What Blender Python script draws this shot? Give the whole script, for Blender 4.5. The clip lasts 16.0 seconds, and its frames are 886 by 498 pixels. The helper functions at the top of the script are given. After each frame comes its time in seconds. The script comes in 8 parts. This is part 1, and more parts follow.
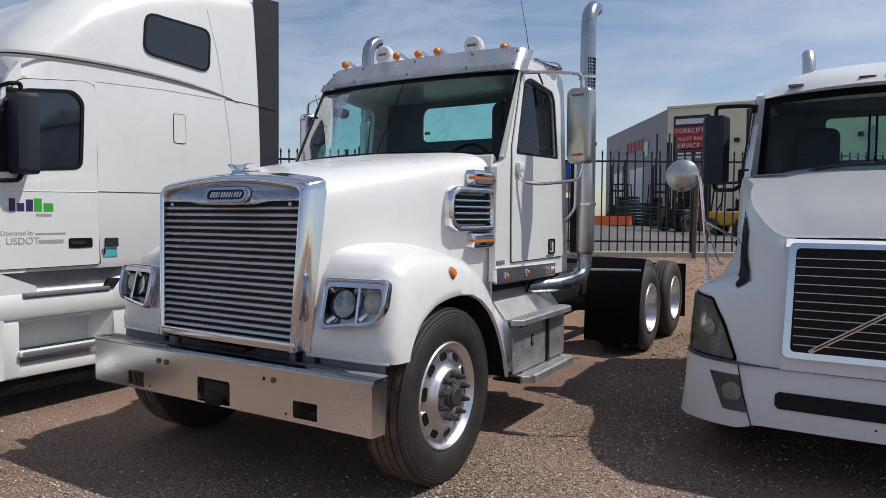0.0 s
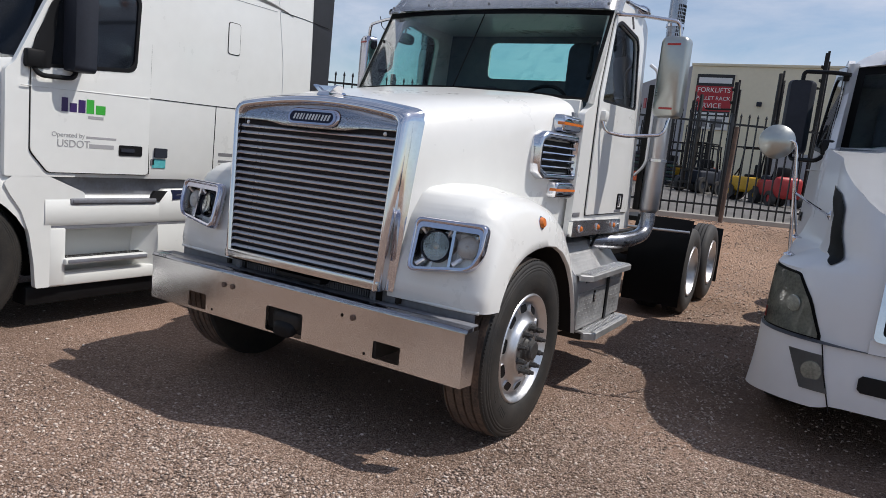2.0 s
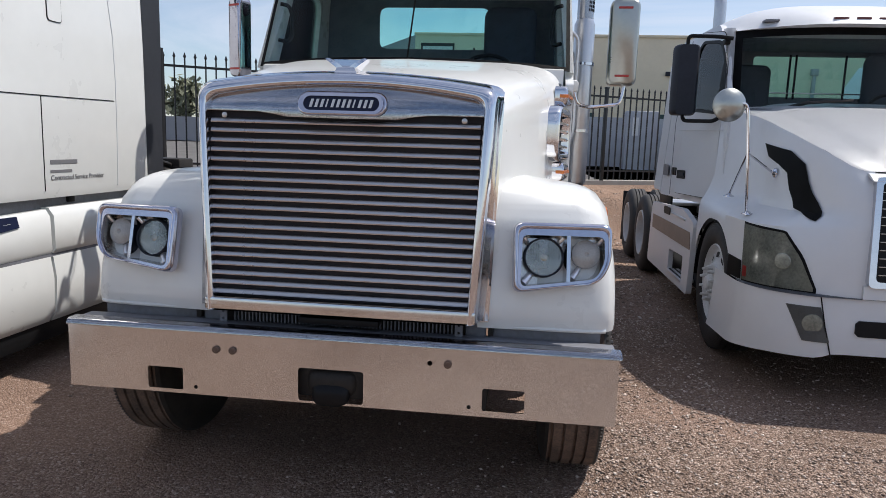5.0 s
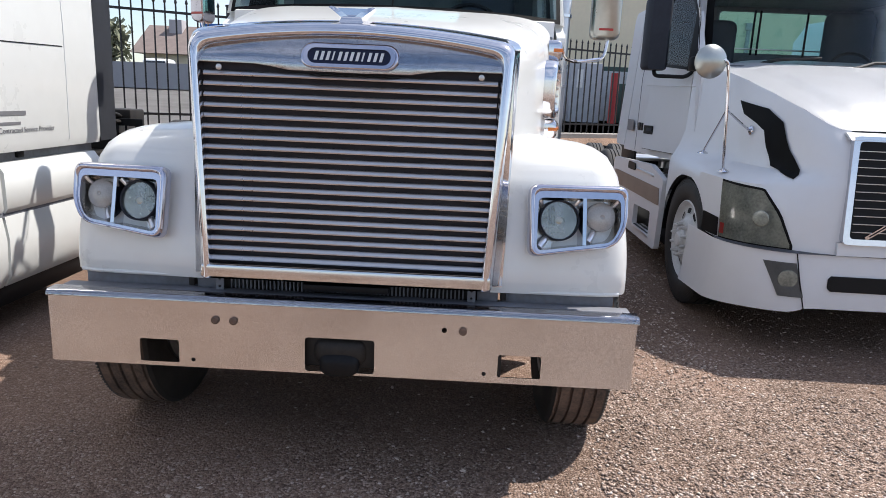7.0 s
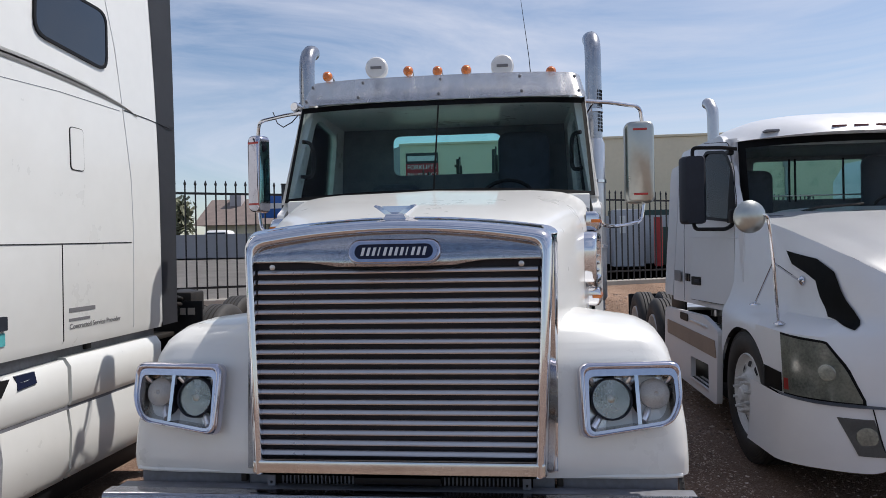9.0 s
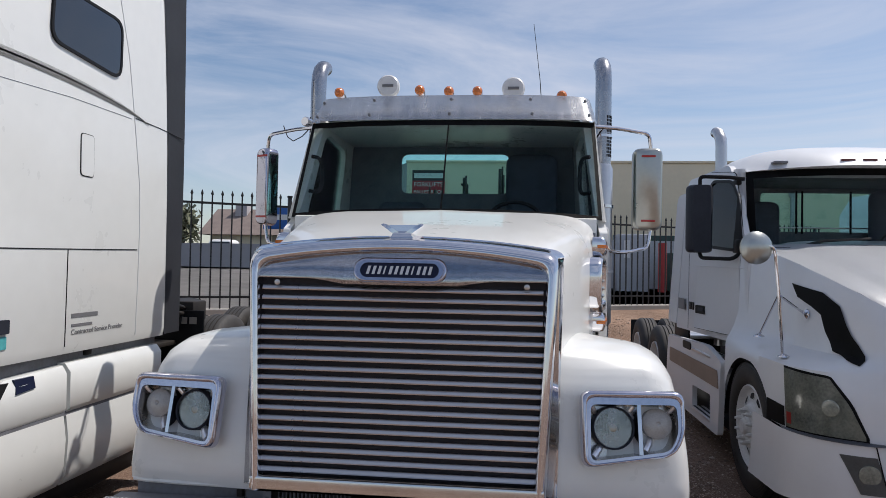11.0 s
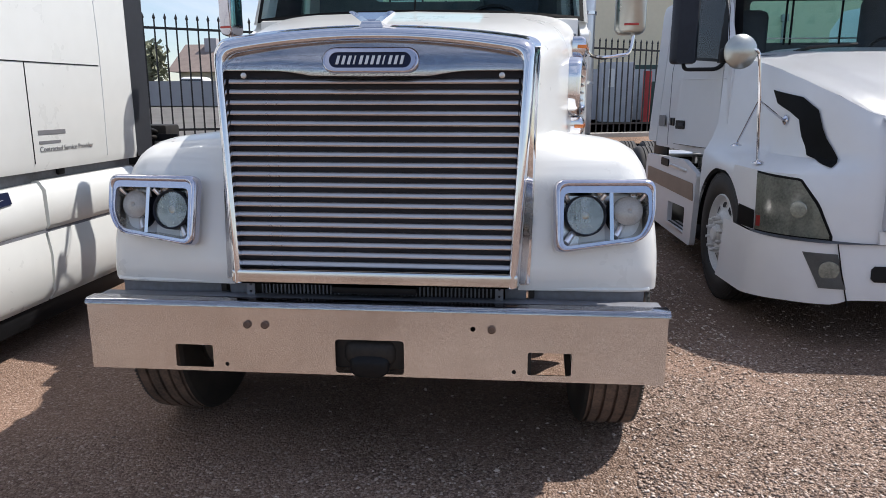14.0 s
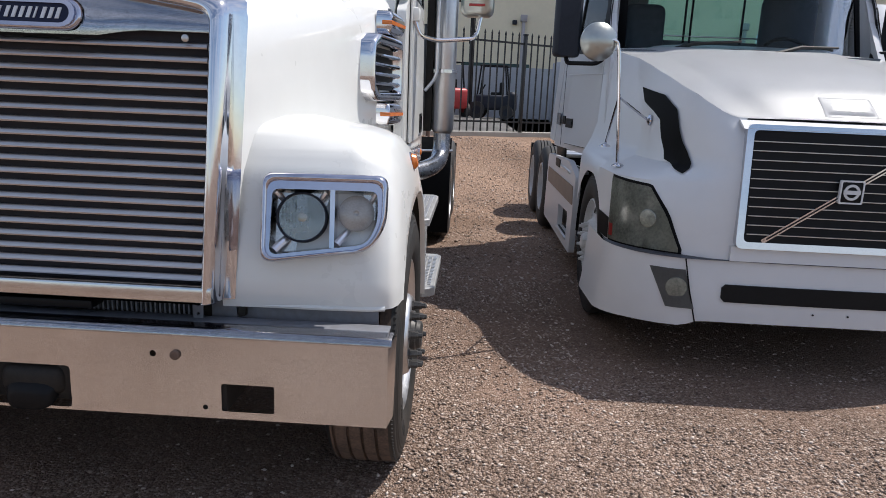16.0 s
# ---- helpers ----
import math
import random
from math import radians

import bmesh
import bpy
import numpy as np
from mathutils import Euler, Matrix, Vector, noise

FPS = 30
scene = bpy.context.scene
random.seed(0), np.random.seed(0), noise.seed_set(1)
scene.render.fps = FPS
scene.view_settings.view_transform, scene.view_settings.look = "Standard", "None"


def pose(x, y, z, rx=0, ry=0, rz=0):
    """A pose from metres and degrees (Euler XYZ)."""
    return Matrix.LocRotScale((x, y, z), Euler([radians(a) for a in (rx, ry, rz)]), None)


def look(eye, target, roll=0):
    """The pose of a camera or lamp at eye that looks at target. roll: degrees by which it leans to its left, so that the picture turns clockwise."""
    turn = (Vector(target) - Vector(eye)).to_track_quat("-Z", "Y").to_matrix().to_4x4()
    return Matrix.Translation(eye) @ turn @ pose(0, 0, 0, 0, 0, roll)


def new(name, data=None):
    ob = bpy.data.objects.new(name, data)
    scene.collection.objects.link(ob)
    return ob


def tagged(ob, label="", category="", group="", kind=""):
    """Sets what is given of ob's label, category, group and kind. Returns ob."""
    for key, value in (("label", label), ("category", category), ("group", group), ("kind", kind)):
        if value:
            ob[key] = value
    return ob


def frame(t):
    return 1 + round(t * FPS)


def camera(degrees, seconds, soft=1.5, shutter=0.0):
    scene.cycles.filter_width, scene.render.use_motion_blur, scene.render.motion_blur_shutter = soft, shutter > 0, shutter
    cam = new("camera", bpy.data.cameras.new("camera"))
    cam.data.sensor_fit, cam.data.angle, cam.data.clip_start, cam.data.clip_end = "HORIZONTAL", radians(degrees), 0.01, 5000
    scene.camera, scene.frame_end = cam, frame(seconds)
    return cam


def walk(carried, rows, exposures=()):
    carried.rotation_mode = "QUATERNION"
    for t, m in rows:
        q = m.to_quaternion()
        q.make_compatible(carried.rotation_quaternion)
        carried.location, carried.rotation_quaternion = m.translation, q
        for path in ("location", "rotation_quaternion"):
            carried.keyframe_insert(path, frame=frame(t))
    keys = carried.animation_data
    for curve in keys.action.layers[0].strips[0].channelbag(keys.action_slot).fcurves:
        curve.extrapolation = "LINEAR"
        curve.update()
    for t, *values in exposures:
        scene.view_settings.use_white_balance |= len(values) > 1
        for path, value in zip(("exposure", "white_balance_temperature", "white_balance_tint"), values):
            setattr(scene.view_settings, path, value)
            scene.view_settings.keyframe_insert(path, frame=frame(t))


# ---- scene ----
cam = camera(66.3, 16.0, soft=0.55)
PATH = [
    (0, (3.3, -2.789, 1.628), (2.273, -1.076, 1.532), 0.4),
    (0.5, (3.258, -2.758, 1.631), (2.182, -1.077, 1.504), 1.0),
    (1, (3.205, -2.755, 1.62), (2.105, -1.092, 1.468), 1.4),
    (1.5, (2.996, -2.812, 1.621), (1.872, -1.171, 1.409), 5.4),
    (2, (2.714, -2.893, 1.625), (1.717, -1.182, 1.346), 5.9),
    (2.5, (2.383, -2.81, 1.601), (1.398, -1.081, 1.397), 3.6),
    (3, (2.038, -2.842, 1.604), (1.146, -1.063, 1.403), 2.7),
    (3.5, (1.616, -2.917, 1.636), (0.938, -1.053, 1.383), 1.9),
    (6, (0.563, -2.605, 1.57), (0.434, -0.645, 1.196), 2.5),
    (6.5, (0.493, -2.607, 1.577), (0.403, -0.67, 1.088), 2.7),
    (7, (0.476, -2.622, 1.614), (0.427, -0.671, 1.177), 2.5),
    (7.5, (0.485, -2.632, 1.667), (0.428, -0.658, 1.352), 2.3),
    (8, (0.505, -2.639, 1.693), (0.323, -0.658, 1.495), -1.1),
    (8.5, (0.488, -2.638, 1.731), (0.278, -0.651, 1.649), -1.6),
    (9, (0.496, -2.641, 1.763), (0.291, -0.651, 1.759), -1.1),
    (9.5, (0.509, -2.635, 1.779), (0.293, -0.648, 1.844), -0.1),
    (12, (0.469, -2.637, 1.769), (0.259, -0.648, 1.76), 1.2),
    (12.5, (0.491, -2.613, 1.72), (0.265, -0.629, 1.601), -0.1),
    (13, (0.478, -2.602, 1.708), (0.237, -0.633, 1.451), 0.7),
    (13.5, (0.471, -2.622, 1.651), (0.231, -0.667, 1.305), -0.4),
    (14, (0.518, -2.629, 1.587), (0.362, -0.68, 1.166), 0.1),
    (14.5, (0.721, -2.627, 1.551), (0.699, -0.686, 1.071), -0.9),
    (15, (1.011, -2.57, 1.533), (1.064, -0.623, 1.077), -0.3),
    (15.5, (1.22, -2.358, 1.519), (1.296, -0.396, 1.139), -0.6),
    (16, (1.441, -2.056, 1.539), (1.371, -0.103, 1.11), 2.5),
]
walk(cam, [(t, look(eye, target, roll)) for t, eye, target, roll in PATH], exposures=[(0.0, -0.12, 6400, 11), (2.0, 0.0, 6420, 11), (3.5, 0.06, 6400, 11), (5.8, 0.42, 6400, 11), (7.0, 0.68, 6420, 11), (7.5, 0.38, 6420, 11), (8.0, 0.22, 6450, 12), (9.0, 0.08, 6450, 12), (12.0, -0.03, 6450, 12), (12.5, 0.06, 6430, 12), (13.0, 0.16, 6400, 11), (14.0, 0.48, 6400, 11), (15.0, 0.60, 6400, 11), (16.0, 0.24, 6400, 11)])

# ---------------------------------------------------------------- world, sun
SUN = Vector((0.56, 0.31, 1.0)).normalized()
world = bpy.data.worlds.new("sky")
scene.world = world
world.use_nodes = True
wn = world.node_tree.nodes
wl = world.node_tree.links
wn.clear()
w_out = wn.new("ShaderNodeOutputWorld")
w_bg = wn.new("ShaderNodeBackground")
w_bg.inputs["Strength"].default_value = 0.11
sky = wn.new("ShaderNodeTexSky")
sky.sky_type = "NISHITA"
sky.sun_disc = False
sky.sun_elevation = math.asin(SUN.z)
sky.sun_rotation = math.atan2(SUN.x, SUN.y)
sky.air_density, sky.dust_density, sky.ozone_density = 1.0, 0.6, 1.6
# thin high cloud
w_co = wn.new("ShaderNodeTexCoord")
w_map = wn.new("ShaderNodeMapping")
w_map.inputs["Rotation"].default_value = (0.25, 0.35, 0.5)
w_map.inputs["Scale"].default_value = (1.1, 2.6, 5.5)
w_noise = wn.new("ShaderNodeTexNoise")
w_noise.inputs["Scale"].default_value = 1.5
w_noise.inputs["Detail"].default_value = 7
w_noise.inputs["Roughness"].default_value = 0.62
w_noise.inputs["Distortion"].default_value = 0.7
w_ramp = wn.new("ShaderNodeValToRGB")
w_ramp.color_ramp.elements[0].position, w_ramp.color_ramp.elements[0].color = 0.40, (0.03, 0.03, 0.03, 1)
w_ramp.color_ramp.elements[1].position, w_ramp.color_ramp.elements[1].color = 0.72, (0.80, 0.80, 0.80, 1)
w_mix = wn.new("ShaderNodeMix")
w_mix.data_type = "RGBA"
w_mix.inputs[7].default_value = (6.0, 6.35, 7.3, 1)
wl.new(w_co.outputs["Generated"], w_map.inputs["Vector"])
wl.new(w_map.outputs["Vector"], w_noise.inputs["Vector"])
wl.new(w_noise.outputs["Fac"], w_ramp.inputs["Fac"])
wl.new(w_ramp.outputs["Color"], w_mix.inputs[0])
wl.new(sky.outputs["Color"], w_mix.inputs[6])
wl.new(w_mix.outputs[2], w_bg.inputs["Color"])
wl.new(w_bg.outputs["Background"], w_out.inputs["Surface"])

sun_data = bpy.data.lights.new("sun", "SUN")
sun_data.energy = 4.2
sun_data.angle = radians(0.53)
sun_data.color = (1.0, 0.95, 0.88)
sun = new("sun", sun_data)
sun.matrix_world = look(SUN * 50, (0, 0, 0))

# ---------------------------------------------------------------- materials


def mat(name, base, rough=0.5, metal=0.0, vary=0.12, scale=6.0, bump=0.0, bump_scale=60.0, coat=0.0, rvary=0.0, tone=None, spec=0.5, streak=None):
    """A surface with colour that drifts at two scales, uneven gloss and fine relief."""
    m = bpy.data.materials.new(name)
    m.use_nodes = True
    n, l = m.node_tree.nodes, m.node_tree.links
    b = n["Principled BSDF"]
    b.inputs["Roughness"].default_value = rough
    b.inputs["Metallic"].default_value = metal
    b.inputs["Coat Weight"].default_value = coat
    b.inputs["Coat Roughness"].default_value = 0.06
    b.inputs["Specular IOR Level"].default_value = spec
    co = n.new("ShaderNodeTexCoord")
    src = co.outputs["Object"]
    if streak:
        mp = n.new("ShaderNodeMapping")
        mp.inputs["Scale"].default_value = streak
        l.new(src, mp.inputs["Vector"])
        src = mp.outputs["Vector"]
    big, fine = n.new("ShaderNodeTexNoise"), n.new("ShaderNodeTexNoise")
    big.inputs["Scale"].default_value, big.inputs["Detail"].default_value = scale, 5
    fine.inputs["Scale"].default_value, fine.inputs["Detail"].default_value = scale * 9, 3
    l.new(src, big.inputs["Vector"])
    l.new(src, fine.inputs["Vector"])
    mx = n.new("ShaderNodeMix")
    mx.inputs[0].default_value = 0.35
    l.new(big.outputs["Fac"], mx.inputs[2])
    l.new(fine.outputs["Fac"], mx.inputs[3])
    ramp = n.new("ShaderNodeValToRGB")
    lo = tuple(c * (1 - vary) for c in base) if tone is None else tone
    ramp.color_ramp.elements[0].position, ramp.color_ramp.elements[0].color = 0.34, (*lo, 1)
    ramp.color_ramp.elements[1].position, ramp.color_ramp.elements[1].color = 0.62, (*base, 1)
    l.new(mx.outputs[0], ramp.inputs["Fac"])
    l.new(ramp.outputs["Color"], b.inputs["Base Color"])
    if rvary:
        mr = n.new("ShaderNodeMapRange")
        mr.inputs["From Min"].default_value, mr.inputs["From Max"].default_value = 0.35, 0.65
        mr.inputs["To Min"].default_value, mr.inputs["To Max"].default_value = rough, rough + rvary
        l.new(mx.outputs[0], mr.inputs["Value"])
        l.new(mr.outputs["Result"], b.inputs["Roughness"])
    if bump:
        bn = n.new("ShaderNodeTexNoise")
        bn.inputs["Scale"].default_value, bn.inputs["Detail"].default_value = bump_scale, 4
        l.new(src, bn.inputs["Vector"])
        bp = n.new("ShaderNodeBump")
        bp.inputs["Strength"].default_value, bp.inputs["Distance"].default_value = bump, 0.01
        l.new(bn.outputs["Fac"], bp.inputs["Height"])
        l.new(bp.outputs["Normal"], b.inputs["Normal"])
    return m


def glass(name, tint, gloss=0.02, ior=1.36):
    m = bpy.data.materials.new(name)
    m.use_nodes = True
    n, l = m.node_tree.nodes, m.node_tree.links
    n.remove(n["Principled BSDF"])
    out = n["Material Output"]
    tr, gl, mx, fr = n.new("ShaderNodeBsdfTransparent"), n.new("ShaderNodeBsdfGlossy"), n.new("ShaderNodeMixShader"), n.new("ShaderNodeFresnel")
    tr.inputs["Color"].default_value = (*tint, 1)
    gl.inputs["Roughness"].default_value = gloss
    fr.inputs["IOR"].default_value = ior
    l.new(fr.outputs["Fac"], mx.inputs["Fac"])
    l.new(tr.outputs["BSDF"], mx.inputs[1])
    l.new(gl.outputs["BSDF"], mx.inputs[2])
    l.new(mx.outputs["Shader"], out.inputs["Surface"])
    return m


WHITE = mat("white_paint", (0.745, 0.745, 0.72), 0.26, vary=0.05, scale=1.3, coat=0.5, rvary=0.10)
WHITE_V = mat("cool_white_paint", (0.67, 0.68, 0.70), 0.36, vary=0.05, scale=1.1, coat=0.2, rvary=0.10)
TREADDUST = mat("dust_caked_tread", (0.17, 0.115, 0.085), 0.9, vary=0.4, scale=9, tone=(0.05, 0.038, 0.032), bump=0.1, bump_scale=120)
WHITE_F = mat("fleet_white_paint", (0.73, 0.74, 0.72), 0.26, vary=0.06, scale=1.0, coat=0.5, rvary=0.12)
CHROME = mat("chrome", (0.70, 0.70, 0.735), 0.05, 1.0, vary=0.10, scale=4, rvary=0.06)
STEEL = mat("polished_steel", (0.69, 0.69, 0.69), 0.15, 1.0, vary=0.12, scale=1.1, rvary=0.10, bump=0.004, bump_scale=3, streak=(1.6, 1.6, 1.0))
SLATMETAL = mat("bright_slat_metal", (0.60, 0.585, 0.58), 0.26, 1.0, vary=0.12, scale=4, rvary=0.12)
PEARLCHROME = mat("bright_lamp_rib", (0.86, 0.86, 0.88), 0.28, 0.8, vary=0.06, scale=20)
SCREEN = mat("dusty_bug_screen", (0.040, 0.036, 0.042), 0.8, vary=0.25, scale=7, bump=0.1, bump_scale=300)
BEZEL = mat("lamp_bezel_chrome", (0.56, 0.555, 0.63), 0.07, 1.0, vary=0.15, scale=6, rvary=0.08)
SATIN = mat("satin_metal", (0.46, 0.475, 0.45), 0.26, 0.9, vary=0.12, scale=4, rvary=0.1)
DARKCHROME = mat("dim_reflector", (0.62, 0.61, 0.59), 0.16, 1.0, vary=0.30, scale=9, rvary=0.15)
FROSTED = mat("frosted_lamp_lens", (0.40, 0.39, 0.37), 0.22, vary=0.25, scale=16, coat=0.6)
BRUSHED = mat("brushed_steel", (0.62, 0.62, 0.63), 0.28, 1.0, vary=0.12, scale=5, rvary=0.12)
ALU = mat("polished_aluminium", (0.70, 0.70, 0.71), 0.30, 1.0, vary=0.16, scale=6, rvary=0.14)
TREADPLATE = mat("tread_plate", (0.46, 0.46, 0.46), 0.48, 0.9, vary=0.22, scale=8, rvary=0.2)
DARKGREY = mat("dark_grey_plastic", (0.026, 0.030, 0.042), 0.55, vary=0.25, scale=5, bump=0.05, bump_scale=220, spec=0.25)
FAIRING = mat("grey_rubber_fairing", (0.062, 0.066, 0.078), 0.55, vary=0.2, scale=2.5)
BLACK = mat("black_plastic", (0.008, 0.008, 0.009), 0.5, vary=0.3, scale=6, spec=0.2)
RUBBER = mat("tyre_rubber", (0.028, 0.027, 0.027), 0.72, vary=0.35, scale=9, tone=(0.045, 0.040, 0.036), bump=0.08, bump_scale=160)
DUSTY = mat("dusty_rubber", (0.013, 0.0125, 0.012), 0.62, vary=0.4, scale=11, tone=(0.030, 0.026, 0.022), bump=0.08, bump_scale=150)
GRIME = mat("greasy_black_steel", (0.014, 0.0135, 0.013), 0.6, vary=0.4, scale=9, tone=(0.028, 0.023, 0.019), spec=0.3)
GREYSTEEL = mat("grey_painted_steel", (0.19, 0.20, 0.23), 0.55, vary=0.2, scale=5, tone=(0.13, 0.13, 0.14), bump=0.03)
VISOR = mat("bright_visor_steel", (0.80, 0.79, 0.78), 0.16, 1.0, vary=0.10, scale=2.5, rvary=0.12, streak=(6, 1, 1))
DULLRED = mat("dull_red_lens", (0.15, 0.045, 0.045), 0.35, vary=0.2, scale=20)
STACK = mat("bright_pipe_steel", (0.42, 0.43, 0.46), 0.20, 1.0, vary=0.2, scale=5, rvary=0.12)
INTERIOR = mat("dark_cab_interior", (0.135, 0.155, 0.180), 0.7, vary=0.25, scale=7)
HUBGREY = mat("dusty_hub_steel", (0.085, 0.082, 0.080), 0.5, 0.4, vary=0.5, scale=20, tone=(0.03, 0.028, 0.026))
SEAT = mat("seat_cloth", (0.060, 0.072, 0.098), 0.85, vary=0.25, scale=14)
GLASS = glass("tinted_glass", (0.76, 0.87, 0.885), 0.03, 1.15)
CLEARGLASS = glass("clear_windscreen", (0.84, 0.91, 0.90), 0.02, 1.2)
REARGLASS = glass("green_rear_glass", (0.70, 0.93, 0.89), 0.012, 1.2)
DOORGLASS = glass("door_glass", (0.72, 0.79, 0.80), 0.01, 1.35)
DARKGLASS = glass("dark_side_glass", (0.55, 0.64, 0.67))
LENS = glass("clear_lamp_lens", (0.93, 0.93, 0.90), 0.05, 1.35)
FOGGREY = mat("dull_fog_lamp_housing", (0.17, 0.17, 0.165), 0.4, vary=0.25, scale=9)
HAZE = mat("hazed_lamp_lens", (0.30, 0.31, 0.26), 0.18, vary=0.35, scale=7, tone=(0.13, 0.14, 0.12), coat=0.5)
MIRROR = mat("mirror", (0.85, 0.86, 0.87), 0.02, 1.0, vary=0.02)
AMBER = mat("amber_plastic", (0.66, 0.17, 0.022), 0.25, vary=0.2, scale=30, coat=0.4)
REDLENS = mat("red_plastic", (0.45, 0.03, 0.025), 0.3, vary=0.2, scale=20, coat=0.4)
PEARL = mat("white_lamp_plastic", (0.70, 0.71, 0.72), 0.3, vary=0.08, scale=20)
NAVY = mat("dark_blue_enamel", (0.010, 0.014, 0.040), 0.3, vary=0.1, spec=0.25)
PURPLE = mat("purple_vinyl", (0.035, 0.014, 0.10), 0.4, vary=0.05)
GREEN = mat("green_vinyl", (0.04, 0.36, 0.04), 0.4, vary=0.05)
GREYTRIM = mat("grey_body_trim", (0.50, 0.51, 0.50), 0.4, vary=0.1, scale=3)
PALEINK = mat("pale_grey_vinyl", (0.34, 0.34, 0.35), 0.5, vary=0.05)
GREYINK = mat("grey_vinyl", (0.16, 0.16, 0.17), 0.5, vary=0.05)
TEAL = mat("teal_sticker", (0.10, 0.45, 0.48), 0.4, vary=0.3, scale=40)
REDSIGN = mat("red_sign", (0.42, 0.02, 0.03), 0.5, vary=0.12)
SIGNBLACK = mat("black_sign", (0.02, 0.02, 0.022), 0.5, vary=0.15)
SIGNWHITE = mat("white_sign", (0.75, 0.75, 0.74), 0.5, vary=0.06)
FENCE = mat("black_fence_paint", (0.010, 0.010, 0.011), 0.45, vary=0.3, scale=12)
RUST = mat("rusty_steel", (0.16, 0.10, 0.07), 0.75, vary=0.3, scale=8, tone=(0.09, 0.06, 0.045))
CONCRETE = mat("concrete", (0.36, 0.33, 0.29), 0.9, vary=0.16, scale=3, bump=0.15, bump_scale=60)
TANWALL = mat("tan_stucco", (0.80, 0.715, 0.53), 0.9, vary=0.08, scale=0.5, bump=0.1, bump_scale=30)
GREYWALL = mat("grey_stucco", (0.42, 0.40, 0.41), 0.9, vary=0.08, scale=0.5, bump=0.1, bump_scale=30)
BLOCKWALL = mat("grey_block_wall", (0.46, 0.47, 0.50), 0.9, vary=0.12, scale=1.5, bump=0.15)
YELLOW = mat("yellow_machine_paint", (0.60, 0.34, 0.02), 0.45, vary=0.2, scale=5)
REDPAINT = mat("red_machine_paint", (0.42, 0.03, 0.03), 0.45, vary=0.2, scale=5)
ORANGEPAINT = mat("orange_machine_paint", (0.55, 0.10, 0.02), 0.5, vary=0.2, scale=5)
GREENPAINT = mat("dark_green_paint", (0.02, 0.06, 0.05), 0.5, vary=0.3, scale=5)
BLUESIGN = mat("blue_sign", (0.02, 0.12, 0.42), 0.5, vary=0.1)
FOLIAGE = mat("dusty_foliage", (0.25, 0.26, 0.17), 0.9, vary=0.5, scale=3)
BARK = mat("bark", (0.12, 0.09, 0.06), 0.9, vary=0.3, scale=9)
ROOFTILE = mat("brown_roof", (0.24, 0.19, 0.17), 0.9, vary=0.25, scale=2)
BUFF = mat("buff_stripe", (0.28, 0.20, 0.15), 0.5, vary=0.15, scale=4)
ASPHALT = mat("worn_paving", (0.30, 0.285, 0.27), 0.9, vary=0.25, scale=0.6, bump=0.2, bump_scale=80)


# ---------------------------------------------------------------- mesh helpers
V = Vector


def finish(bm, name, material, sharp=32):
    bmesh.ops.recalc_face_normals(bm, faces=bm.faces)
    me = bpy.data.meshes.new(name)
    bm.to_mesh(me)
    bm.free()
    me.polygons.foreach_set("use_smooth", [True] * len(me.polygons))
    me.set_sharp_from_angle(angle=radians(sharp))
    me.materials.append(material)
    return me


def thing(name, place, label, category, group="", kind=""):
    """A top-level Empty at the base of a thing; its parts are given in world metres."""
    ob = new(name)
    ob.empty_display_size = 0.2
    ob.matrix_basis = Matrix.Translation(place)
    return tagged(ob, label, category, group, kind)


def base_of(ob):
    m = ob.matrix_basis.copy()
    while ob.parent:
        ob = ob.parent
        m = ob.matrix_basis @ m
    return m


def part(name, bm, material, parent, label="", sharp=32, at=None, world=True):
    """One mesh object under a thing or a part. world: the mesh is in world metres; else it is local, at the pose at."""
    me = bm if isinstance(bm, bpy.types.Mesh) else finish(bm, name, material, sharp)
    ob = new(name, me)
    if parent is not None:
        ob.parent = parent
    if parent is not None and world:
        ob.matrix_basis = base_of(parent).inverted()
    elif at is not None:
        ob.matrix_basis = at
    return tagged(ob, label)


def alone(name, bm, material, label, category, group="", kind="", sharp=32):
    ob = part(name, bm, material, None, "", sharp)
    return tagged(ob, label, category, group, kind)


def box(bm, a, b, bevel=0.0, seg=2, m=None):
    g = bmesh.ops.create_cube(bm, size=1.0)
    vs = g["verts"]
    c, s = (V(a) + V(b)) / 2, V(b) - V(a)
    for v in vs:
        v.co = V((v.co.x * s.x, v.co.y * s.y, v.co.z * s.z)) + c
    if bevel:
        es = list({e for v in vs for e in v.link_edges})
        r = bmesh.ops.bevel(bm, geom=es, offset=min(bevel, 0.49 * min(abs(x) for x in s)), segments=seg, affect="EDGES", profile=0.5)
        vs = list({v for f in r["faces"] for v in f.verts} | {v for v in vs if v.is_valid})
    if m is not None:
        bmesh.ops.transform(bm, matrix=m, verts=vs)
    return bm


def bx(a, b, bevel=0.0, seg=2, m=None):
    return box(bmesh.new(), a, b, bevel, seg, m)


def loft(bm, rings, closed=True, caps=True):
    """Skin through rings of equal length."""
    rows = [[bm.verts.new(p) for p in r] for r in rings]
    n = len(rows[0])
    for a, b in zip(rows, rows[1:]):
        for i in range(n if closed else n - 1):
            j = (i + 1) % n
            try:
                bm.faces.new((a[i], a[j], b[j], b[i]))
            except ValueError:
                pass
    if caps and closed:
        bm.faces.new(rows[0][::-1])
        bm.faces.new(rows[-1])
    return bm


